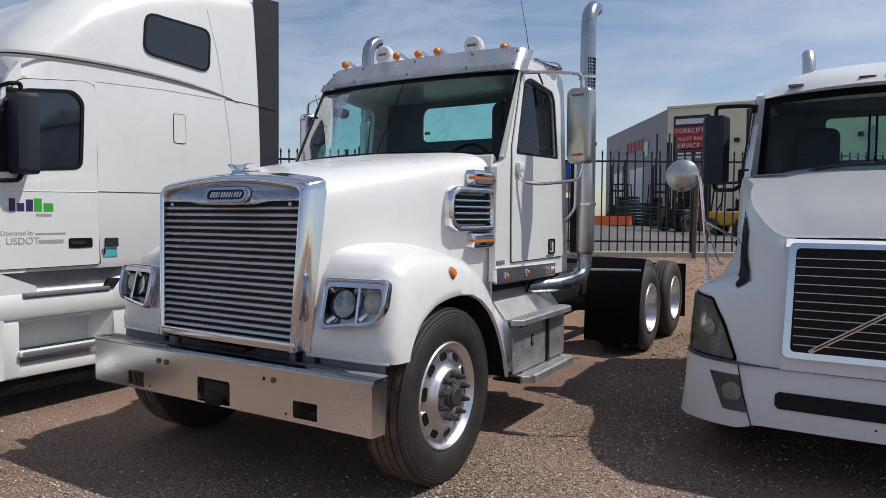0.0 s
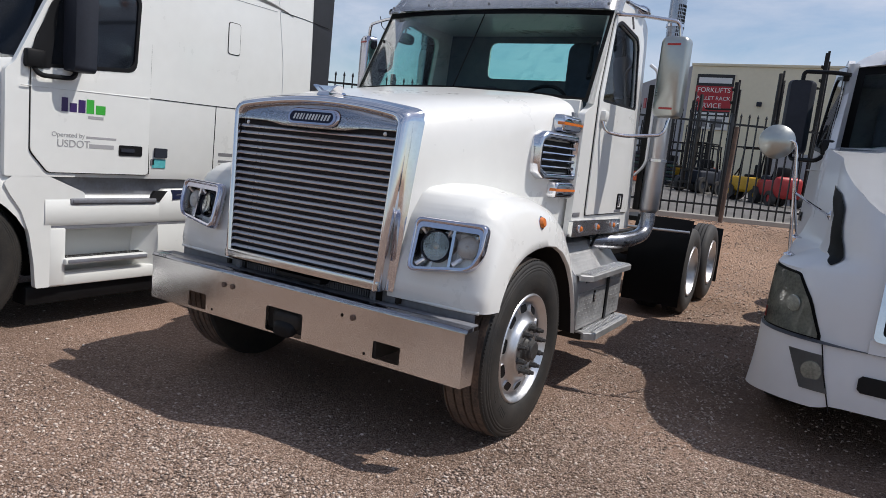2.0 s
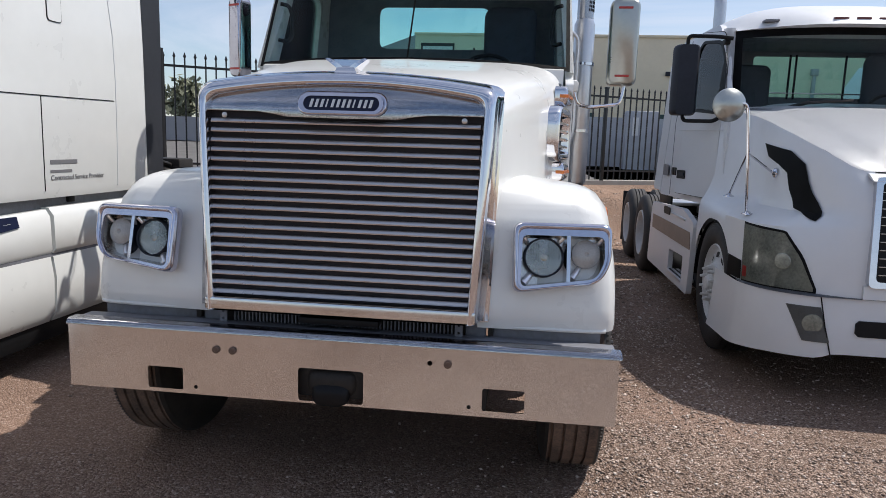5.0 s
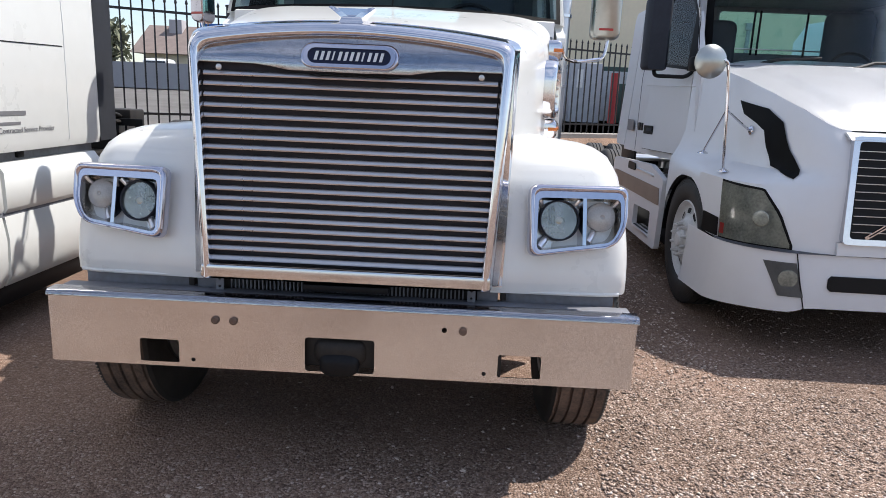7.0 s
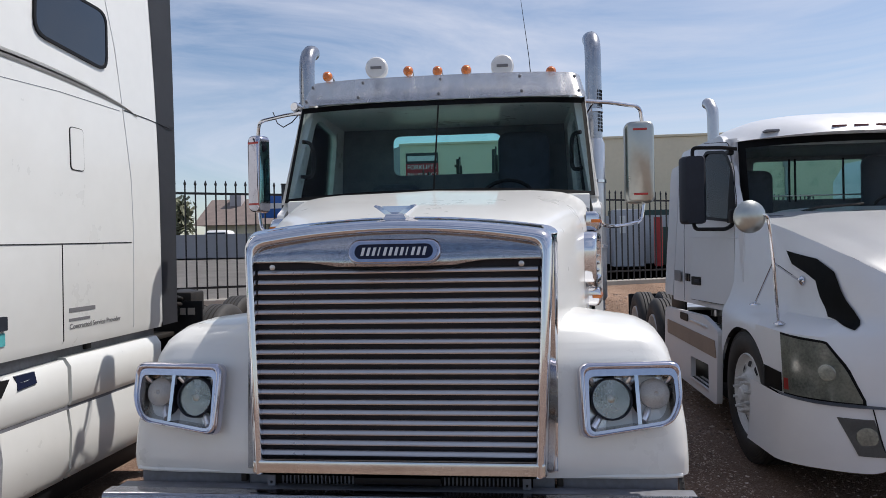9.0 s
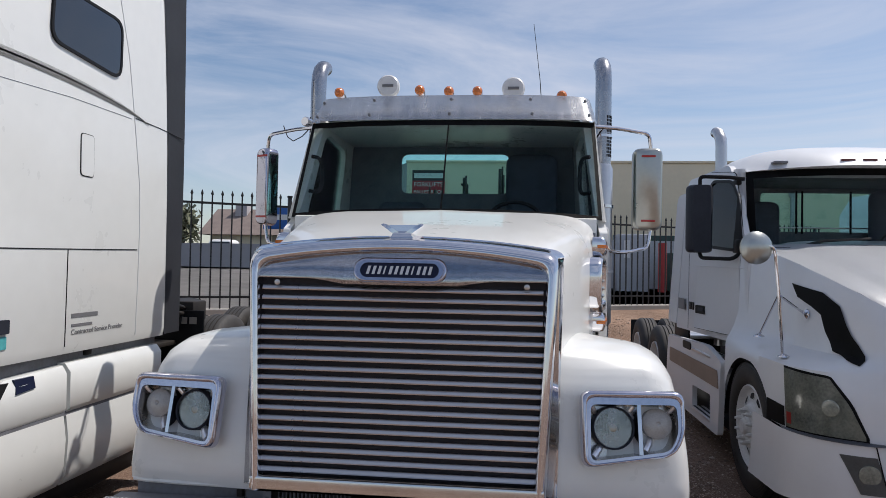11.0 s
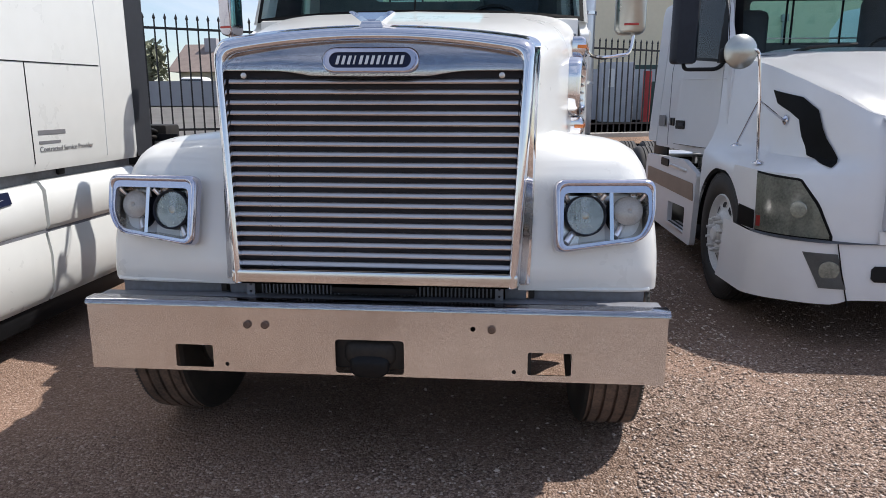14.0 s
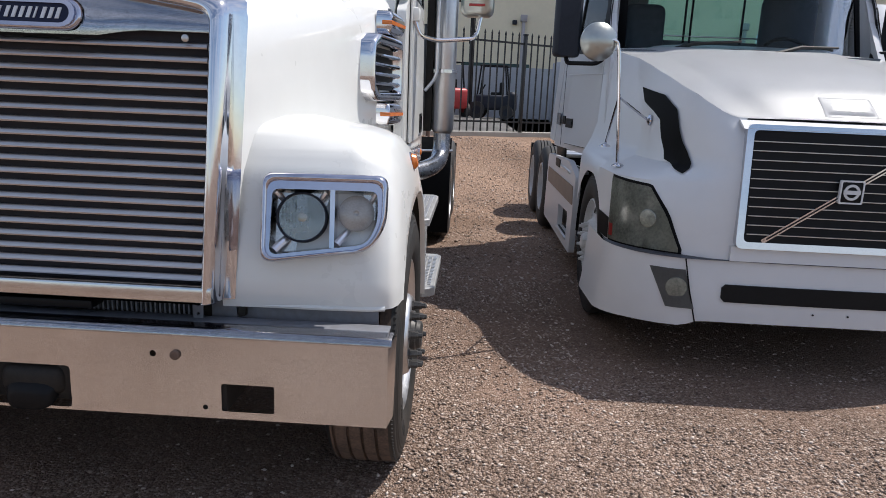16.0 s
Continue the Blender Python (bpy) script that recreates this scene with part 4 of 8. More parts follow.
# hood ornament: a small winged casting
orn = part("hood_ornament", loft(bmesh.new(), [[V((x * w, y, z)) for x, y in ((-1, y0), (1, y0), (1, y1), (-1, y1))] for w, y0, y1, z in ((0.050, 0.20, 0.37, 1.862), (0.050, 0.195, 0.37, 1.885), (0.040, 0.20, 0.365, 1.905), (0.030, 0.21, 0.36, 1.918))]), CHROME, truck, "chrome winged hood ornament", sharp=25)
part("wing_web", loft(bmesh.new(), [[V((x * w, y, z)) for x, y in ((-1, y0), (1, y0), (1, y1), (-1, y1))] for w, y0, y1, z in ((0.030, 0.222, 0.29, 1.910), (0.060, 0.225, 0.255, 1.945))]), CHROME, orn)
for s in (-1, 1):
    part("wing", loft(bmesh.new(), [[V((s * (x - w), y, z)), V((s * (x + w), y, z - 0.004)), V((s * (x + w), y + d, z - 0.004)), V((s * (x - w), y + d, z))] for x, w, y, d, z in ((0.026, 0.014, 0.205, 0.11, 1.910), (0.050, 0.013, 0.205, 0.09, 1.928), (0.078, 0.011, 0.208, 0.06, 1.946), (0.088, 0.005, 0.212, 0.045, 1.950))]), CHROME, orn)

# cab shell


def side_x(z):
    return 1.055 - 0.085 * max(0.0, z - 2.05)


def cab_side(s):
    put = lambda u, v, w: V((s * (side_x(v) - w), u, v))
    outline = round_poly([(1.70, 1.13), (3.20, 1.13), (3.22, 2.86), (3.12, 2.93), (2.34, 2.93), (2.25, 2.80), (1.85, 2.06), (1.72, 2.0)], [0.02, 0.03, 0.06, 0.06, 0.05, 0.05, 0.03, 0.02])
    win = round_poly([(2.06, 2.135), (2.90, 2.160), (2.92, 2.65), (2.88, 2.71), (2.42, 2.750), (2.30, 2.705)], [0.03, 0.03, 0.05, 0.05, 0.06, 0.06])
    part("cab_side", pl(outline, [win], put, 0.05), WHITE, truck, sharp=40)
    d_out = round_poly([(1.97, 1.28), (3.05, 1.28), (3.07, 2.73), (3.0, 2.815), (2.45, 2.845), (2.27, 2.79), (1.97, 2.14)], [0.02, 0.04, 0.07, 0.07, 0.07, 0.07, 0.05])
    w_out = round_poly([(2.035, 2.115), (2.92, 2.140), (2.94, 2.66), (2.895, 2.735), (2.42, 2.775), (2.285, 2.725)], [0.03, 0.03, 0.05, 0.05, 0.06, 0.06])
    door = part("door", pl(d_out, [w_out], lambda u, v, w: V((s * (side_x(v) + 0.014 - w), u, v)), 0.013), WHITE, truck, "white cab door", sharp=40)
    part("door_gap", pl(round_poly([(1.963, 1.272), (3.057, 1.272), (3.077, 2.73), (3.0, 2.823), (2.45, 2.853), (2.265, 2.795), (1.963, 2.14)], [0.02, 0.04, 0.07, 0.07, 0.07, 0.07, 0.05]), [w_out], lambda u, v, w: V((s * (side_x(v) + 0.004 - w), u, v)), 0.003), BLACK, door)
    part("window_seal", pl(w_out, [win], lambda u, v, w: V((s * (side_x(v) + 0.011 - w), u, v)), 0.016), BLACK, door)
    part("door_glass", pl(w_out, [], lambda u, v, w: V((s * (side_x(v) - 0.012 - w), u, v)), 0.004), DARKGLASS if s > 0 else REARGLASS, door, "dark tinted door glass" if s > 0 else "")
    h = part("door_handle", pl(round_poly([(2.70, 1.31), (2.84, 1.31), (2.84, 1.44), (2.70, 1.44)], 0.015), [round_poly([(2.715, 1.325), (2.825, 1.325), (2.825, 1.425), (2.715, 1.425)], 0.012)], lambda u, v, w: V((s * (side_x(v) + 0.022 - w), u, v)), 0.01), BLACK, door, "black recessed paddle handle")
    part("paddle", bx((s * (side_x(1.4) + 0.012) - 0.004, 2.735, 1.335), (s * (side_x(1.4) + 0.012) + 0.004, 2.79, 1.415), 0.004), CHROME, h)
    part("handle_plate", bx((s * (side_x(1.3) + 0.015) - 0.002, 2.66, 1.287), (s * (side_x(1.3) + 0.015) + 0.002, 2.83, 1.305), 0.001), GREYSTEEL, door)
    # stainless skirt with lamps below the door
    strip = part("skirt_strip", pl(round_poly([(1.70, 1.125), (2.86, 1.115), (2.86, 1.225), (1.70, 1.245)], 0.012), [], lambda u, v, w: V((s * (1.075 - w), u, v)), 0.03), STEEL, truck, "stainless skirt with amber lamps")
    for y in (1.86, 2.25, 2.66):
        lm = part("side_lamp", lt([(0, 0.022), (0.010, 0.021), (0.018, 0.013), (0.02, 0)], Matrix.Translation((s * 1.077, y, 1.18)) @ Matrix.Rotation(radians(0 if s > 0 else 180), 4, "Z"), 14), AMBER, strip, "small amber marker lamp")
        part("lamp_rim", lt([(0, 0.030), (0.007, 0.029), (0.008, 0.022), (0, 0.021)], Matrix.Translation((s * 1.076, y, 1.18)) @ Matrix.Rotation(radians(0 if s > 0 else 180), 4, "Z"), 14, True), CHROME, lm)
    part("cowl_patch", bx((s * 1.058 - 0.002, 1.72, 1.27), (s * 1.058 + 0.002, 1.86, 1.30), 0.001), GREYINK, truck)


both(cab_side)
part("cab_back", pl(round_poly([(-1.03, 1.13), (1.03, 1.13), (0.98, 2.86), (0.90, 2.92), (-0.90, 2.92), (-0.98, 2.86)], 0.05), [round_poly([(-0.53, 2.375), (0.43, 2.375), (0.43, 2.74), (-0.53, 2.74)], 0.07)], lambda u, v, w: V((u, 3.22 - w, v)), 0.05), WHITE, truck, sharp=40)
part("rear_window", bx((-0.56, 3.185, 2.35), (0.46, 3.19, 2.76), 0.002), REARGLASS, truck, "green-tinted rear cab window")
part("back_lining", pl(round_poly([(-1.0, 1.3), (1.0, 1.3), (0.95, 2.86), (-0.95, 2.86)], 0.05), [round_poly([(-0.515, 2.39), (0.415, 2.39), (0.415, 2.73), (-0.515, 2.73)], 0.07)], lambda u, v, w: V((u, 3.165 - w, v)), 0.02), INTERIOR, truck)
part("cab_floor", bx((-1.02, 1.72, 1.12), (1.02, 3.18, 1.20), 0.01), INTERIOR, truck)
part("firewall", bx((-0.98, 1.70, 1.13), (0.98, 1.76, 2.0), 0.01), INTERIOR, truck)
part("headliner", bx((-0.92, 2.15, 2.82), (0.92, 3.17, 2.85), 0.01), INTERIOR, truck)
part("dashboard", loft(bmesh.new(), [[V((x, 1.76, 1.6)), V((x, 2.25, 1.65)), V((x, 2.22, 1.98)), V((x, 2.02, 2.06)), V((x, 1.76, 2.04))] for x in (-0.98, 0, 0.98)]), INTERIOR, truck, "dark padded dashboard")


def roof_ring(y):
    k = lerp(y, [(2.12, 0.0), (2.22, 0.35), (2.4, 0.8), (2.65, 1.0), (3.0, 0.95), (3.16, 0.75), (3.23, 0.3)])
    pts = []
    for i in range(25):
        x = -0.985 + 1.97 * i / 24
        c = abs(x / 0.985)
        back = 0.22 * c ** 4 * max(0.0, min(1.0, (2.6 - y) / 0.55))
        pts.append(V((x, y + back, 2.80 + (0.165 + 0.035 * (1 - c * c)) * k * (1 - c ** 7) + 0.02)))
    return pts + [V((0.985, pts[-1].y, 2.79)), V((-0.985, pts[0].y, 2.79))]


part("roof", loft(bmesh.new(), [roof_ring(y) for y in (2.11, 2.14, 2.18, 2.25, 2.35, 2.5, 2.8, 3.0, 3.1, 3.18, 3.23)]), WHITE, truck, sharp=55)


def ws(u, v, off=0.0):
    """The curved windscreen: u across, v up."""
    x = (u * 2 - 1)
    hw = 1.030 - 0.016 * v
    y = 1.665 + 0.40 * v + 0.155 * abs(x) ** 2.6 * (1 - 0.25 * v)
    z = 2.095 + 0.68 * v + 0.03 * (1 - x * x) * (1 - v)
    return V((x * hw, y - off, z))


part("windscreen", sh(lambda u, v: ws(u, v), 24, 8, 0.005), GLASS, truck, "tinted curved windscreen with a thin centre seam")
for (a0, a1, b0, b1) in ((0, 1, -0.02, 0.02), (0, 1, 0.965, 1.03), (0, 0.012, 0, 1), (0.988, 1, 0, 1), (0.4972, 0.5028, 0, 1)):
    part("windscreen_seal", sh(lambda u, v: ws(a0 + (a1 - a0) * u, b0 + (b1 - b0) * v, 0.008), 24, 6, 0.010), BLACK, truck)
for s in (-1, 1):
    def pillar(u, v, s=s):
        e = ws(1.0 if s > 0 else 0.0, -0.03 + 1.08 * v, 0.01)
        z = e.z
        o = V((s * (side_x(z) + 0.002), lerp(z, [(2.02, 1.84), (2.06, 1.86), (2.80, 2.26), (2.9, 2.32)]), z))
        p = e.lerp(o, u)
        return p + V((s * 0.014, -0.018, 0)) * math.sin(math.pi * u)
    part("a_pillar", sh(pillar, 6, 14, 0.02), WHITE, truck, sharp=60)
part("cowl", loft(bmesh.new(), [[V((x, 1.66 + 0.13 * abs(x / 0.99) ** 2.4 + dy, z)) for dy, z in ((-0.05, 1.9), (-0.03, 2.085), (0.02, 2.10), (0.06, 2.03))] for x in [-0.99 + 1.98 * k / 20 for k in range(21)]]), WHITE, truck, sharp=60)


def visor(u, v):
    x = (u * 2 - 1)
    e = abs(x) ** 4
    k = max(0.0, abs(x) - 0.92) / 0.08 * math.pi / 2
    px = math.copysign(min(abs(x), 0.92) * 1.035 + 0.088 * math.sin(k), x)
    return V((px * (1.0 - 0.03 * v), 2.055 + 0.20 * v + 0.06 * e + 0.15 * (1 - math.cos(k)), 2.792 + (0.220 - 0.010 * e) * v + 0.004 * (1 - x * x)))


vis = part("sun_visor", sh(visor, 100, 6, 0.004), VISOR, truck, "polished steel exterior sun visor")
for x in (-0.57, 0, 0.57, -0.95, 0.95):
    for v in (0.22, 0.82):
        p = visor((x / 1.015 + 1) / 2, v)
        part("rivet", lt([(0, 0.011), (0.004, 0.011), (0.008, 0.006), (0.008, 0)], Matrix.Translation(p + V((0, -0.004, 0))) @ Matrix.Rotation(radians(-90), 4, "Z"), 10), GREYSTEEL, vis)
for x, ly, lz in ((-0.86, 2.336, 3.06), (-0.244, 2.30, 3.064), (-0.031, 2.33, 3.062), (0.182, 2.305, 3.054), (0.796, 2.36, 3.03)):
    cl = part("cab_lamp", lt([(0, 0.036), (0.012, 0.037), (0.03, 0.032), (0.045, 0.018), (0.047, 0)], Matrix.Translation((x, ly, lz)) @ Matrix.Rotation(radians(-90), 4, "Z"), 20), AMBER, truck, "amber roof marker lamp")
    part("lamp_body", lt([(-0.19, 0.012), (-0.06, 0.036), (0.0, 0.039), (0.006, 0.038), (0.006, 0)], Matrix.Translation((x, ly, lz)) @ Matrix.Rotation(radians(-90), 4, "Z"), 16), CHROME, cl)
for x, lz in ((-0.511, 3.140), (0.443, 3.112)):
    rl = part("roof_lamp", lt([(-0.10, 0.035), (-0.07, 0.065), (-0.03, 0.080), (0, 0.086), (0.03, 0.086), (0.036, 0.080), (0.044, 0.074), (0.048, 0.0)], Matrix.Translation((x, 2.48, lz)) @ Matrix.Rotation(radians(-90), 4, "Z"), 30), PEARL, truck, "round covered roof driving lamp")
    part("cover_mark", bx((x - 0.042, 2.427, lz - 0.012), (x + 0.042, 2.433, lz + 0.008)), GREYINK, rl)
    part("lamp_foot", bx((x - 0.03, 2.46, 2.98), (x + 0.03, 2.51, lz - 0.07), 0.006), BLACK, rl)
part("antenna", tb([(0.70, 3.17, 2.93), (0.69, 3.155, 3.0), (0.66, 3.10, 3.35), (0.60, 3.02, 3.80)], [0.012, 0.005, 0.003, 0.002], 6), BLACK, truck)


# mirrors
def mirror(s):
    half = 0.105 if s > 0 else 0.066
    turn = Matrix.Translation((1.43 if s > 0 else -1.457, 2.45, 2.36)) @ Matrix.Rotation(radians(-3 if s > 0 else -20), 4, "Z")
    rows = []
    for k, (w, h) in ((0.0, (0.80, 0.93)), (0.12, (0.93, 0.975)), (0.4, (0.99, 0.995)), (1.0, (1.0, 1.0))):
        y = -0.055 + 0.11 * k
        rows.append([turn @ V((u * w, y, v * h)) for u, v in round_poly([(-half, -0.30), (half, -0.30), (half, 0.30), (-half, 0.30)], 0.055, 5)])
    ms = part("mirror", loft(bmesh.new(), rows), SATIN if s > 0 else BEZEL, truck, "tall satin metal door mirror on tube arms" if s > 0 else "tall chrome door mirror on tube arms", sharp=50)
    part("mirror_glass", bx((0.015 - half, 0.054, -0.28), (half - 0.015, 0.058, 0.28), 0.0, m=turn), MIRROR, ms)
    for z in (0.235, -0.235):
        part("mirror_lamp", bx((-0.05, -0.060, z - 0.008), (0.05, -0.046, z + 0.008), 0.004, m=turn), REDLENS, ms)
    part("upper_arm", tb(bend([(s * 1.0, 2.28, 2.79), (s * 1.20, 2.36, 2.79), (s * 1.44, 2.44, 2.765), (s * 1.455, 2.45, 2.64)], 0.05), 0.014, 10), CHROME, ms)
    part("lower_arm", tb(bend([(s * 1.07, 2.05, 1.99), (s * 1.10, 2.07, 1.90), (s * 1.20, 2.2, 1.885), (s * 1.43, 2.42, 1.925), (s * 1.455, 2.45, 2.07)], 0.06), 0.013, 10), CHROME, ms)
    part("arm_foot", bx((s * 1.06 - 0.035, 2.02, 1.975), (s * 1.06 + 0.045, 2.12, 2.055), 0.02), WHITE, ms)
    if s > 0:
        horn = part("air_horn", lt([(-0.13, 0.0), (-0.125, 0.022), (-0.09, 0.036), (-0.03, 0.042), (0.03, 0.036), (0.08, 0.024), (0.20, 0.017), (0.30, 0.020), (0.30, 0)], Matrix.Translation((1.0, 2.93, 2.965)) @ Matrix.Rotation(radians(-98), 4, "Z"), 18), CHROME, truck, "chrome horn on the roof edge")
        part("horn_foot", bx((0.965, 2.80, 2.88), (0.995, 2.86, 2.95), 0.006), BRUSHED, horn)
    else:
        part("spot_lamp", lt([(-0.05, 0.0), (-0.035, 0.02), (0.0, 0.034), (0.05, 0.036), (0.06, 0.03), (0.06, 0)], Matrix.Translation((s * 1.10, 2.36, 2.84)) @ Matrix.Rotation(radians(-105), 4, "Z"), 16), CHROME, ms)
    part("brace", tb([(s * 1.10, 2.35, 2.80), (s * 1.06, 2.55, 2.74)], 0.008, 8), CHROME, ms)


both(mirror)
part("cable", tb([(-1.09, 2.36, 2.80), (-1.14, 2.33, 2.73), (-1.22, 2.36, 2.70), (-1.28, 2.40, 2.74), (-1.32, 2.42, 2.83)], 0.004, 6), BLACK, truck, "loose mirror cable")

# side air intakes
def vent(s):
    X = lambda y: s * (hood_w(y) + 0.036)
    put = lambda u, v, w: V((X(u) - s * w + s * 0.02, u, v))
    o = round_poly([(1.20, 1.79), (1.31, 1.835), (1.69, 1.835), (1.69, 1.53), (1.31, 1.53), (1.21, 1.60)], [0.05, 0.05, 0.02, 0.02, 0.05, 0.05])
    i = round_poly([(1.285, 1.755), (1.33, 1.78), (1.675, 1.78), (1.675, 1.575), (1.33, 1.575), (1.285, 1.61)], 0.02)
    cy, cz = 1.47, 1.68
    ring = lambda pts, k, w: [put(cy + (u - cy) * k, cz + (z - cz) * k, w) for u, z in pts]
    inn = round_poly([(1.275, 1.765), (1.33, 1.79), (1.68, 1.79), (1.68, 1.565), (1.33, 1.565), (1.275, 1.60), (1.265, 1.64), (1.265, 1.72)], 0.015)
    out = round_poly([(1.245, 1.80), (1.31, 1.84), (1.70, 1.84), (1.70, 1.52), (1.31, 1.52), (1.245, 1.56), (1.232, 1.62), (1.232, 1.74)], 0.015)
    v = part("side_intake", loft(bmesh.new(), [ring(out, 1.0, 0.08), ring(out, 1.0, 0.012), ring(out, 0.985, -0.004), ring(out, 0.955, -0.014), ring(inn, 1.06, -0.014), ring(inn, 1.02, -0.006), ring(inn, 1.0, 0.008), ring(inn, 1.0, 0.05)], True, False), CHROME, truck, "chrome side air intake with amber lamps", sharp=70)
    part("intake_dark", pl(i, [], lambda u, vv, w: put(u, vv, w + 0.035), 0.01), BLACK, v)
    for z in (1.605, 1.65, 1.695, 1.74):
        part("louvre", tb([put(1.275, z, 0.004), put(1.68, z, 0.004)], 0.011, 8, 1.0), CHROME, v)
    for z0, z1 in ((1.845, 1.965), (1.395, 1.515)):
        zm = (z0 + z1) / 2
        c = part("lamp_pod", loft(bmesh.new(), [[put(y, zm + (z - zm) * k, w) for y, z in round_poly([(1.47, z0), (1.70, z0), (1.70, z1), (1.47, z1)], 0.035)] for k, w in ((1.0, 0.06), (1.0, 0.012), (0.93, -0.004), (0.8, -0.012), (0.5, -0.018))]), CHROME, v, sharp=60)
        part("amber_bar", pl(round_poly([(1.462, zm - 0.010), (1.705, zm - 0.008), (1.705, zm + 0.008), (1.462, zm + 0.010)], 0.006), [], lambda u, vv, w: put(u, vv, w - 0.022), 0.05), AMBER, c, "amber side repeater")


both(vent)


# exhaust stacks
def stack(s):
    x = 1.205 if s > 0 else -1.30
    up = [(x, 3.25, 1.35), (x, 3.25, 2.2), (x, 3.25, 3.25), (x, 3.255, 3.38), (x, 3.27, 3.45), (x, 3.31, 3.51), (x, 3.37, 3.55), (x, 3.44, 3.57)]
    st = part("exhaust_pipe", tb(up, [0.068] * 8, 20), STACK, truck, "bright steel exhaust stack with a curved tip", sharp=60)
    part("muffler", tb([(x, 3.25, 1.28), (x, 3.25, 1.32), (x, 3.25, 2.62), (x, 3.25, 2.68)], [0.06, 0.085, 0.085, 0.06], 22), BRUSHED, st, "brushed steel muffler", sharp=60)
    elbow = bend([(x, 3.25, 1.40), (x, 3.25, 1.10), (s * 1.14, 2.9, 1.04), (s * 0.9, 2.55, 1.02)], 0.26, 8)
    part("elbow", tb(elbow, 0.066, 18), STACK, st, "bright exhaust elbow", sharp=60)
    guard = bmesh.new()
    for k in range(9):
        a = radians(-65 + k * 13 + (0 if s > 0 else 180))
        for j in range(12):
            zz = 2.72 + j * 0.03
            gr = 0.084 if zz < 2.6 else 0.067
            box(guard, (x + gr * math.cos(a) - 0.004, 3.25 + gr * math.sin(a) - 0.004, zz), (x + gr * math.cos(a) + 0.004, 3.25 + gr * math.sin(a) + 0.004, zz + 0.022))
    tagged(part("heat_slot", guard, BLACK, st), kind="stuff")
    for z in (1.75, 2.3, 2.9):
        part("clamp", lt([(-0.012, 0.088 if z < 2.6 else 0.070), (-0.012, 0.096 if z < 2.6 else 0.078), (0.012, 0.096 if z < 2.6 else 0.078), (0.012, 0.088 if z < 2.6 else 0.070)], Matrix.Translation((x, 3.25, z)) @ Matrix.Rotation(radians(90), 4, "Y"), 20, True), CHROME, st)
    part("mount", bx((s * 1.09 - 0.03, 3.23, 1.3), (s * 1.09 + 0.03, 3.28, 2.4), 0.01), GRIME, st)
    part("grab_rail", tb(bend([(s * 1.08, 3.10, 2.55), (s * 1.15, 3.13, 2.50), (s * 1.15, 3.13, 1.7), (s * 1.07, 3.10, 1.6)], 0.06), 0.013, 8), ALU, st)


both(stack)


# battery box and steps
GRIP = finish(bx((-0.012, -0.0125, 0), (0.012, 0.0125, 0.005), 0.002, 1), "grip", ALU)


LOZ = (0.0165, 0.0045, 0.0028)


def lozenges(bm, put, u0, u1, v0, v1, pitch=0.030):
    """Raised tread marks laid in a basket pattern over a flat face."""
    nu, nv = int((u1 - u0) / pitch), int((v1 - v0) / pitch)
    for i in range(nu):
        for j in range(nv):
            u, v = u0 + (i + 0.5) * (u1 - u0) / nu, v0 + (j + 0.5) * (v1 - v0) / nv
            a, b = (LOZ[0] * 0.7, LOZ[1]) if (i + j) % 2 else (LOZ[1], LOZ[0] * 0.7)
            lo = [put(u + p * a, v + q * b, 0.0) for p, q in ((-1, -1), (1, -1), (1, 1), (-1, 1))]
            hi = [put(u + p * a * 0.55, v + q * b * 0.55, LOZ[2]) for p, q in ((-1, -1), (1, -1), (1, 1), (-1, 1))]
            loft(bm, [lo, hi])


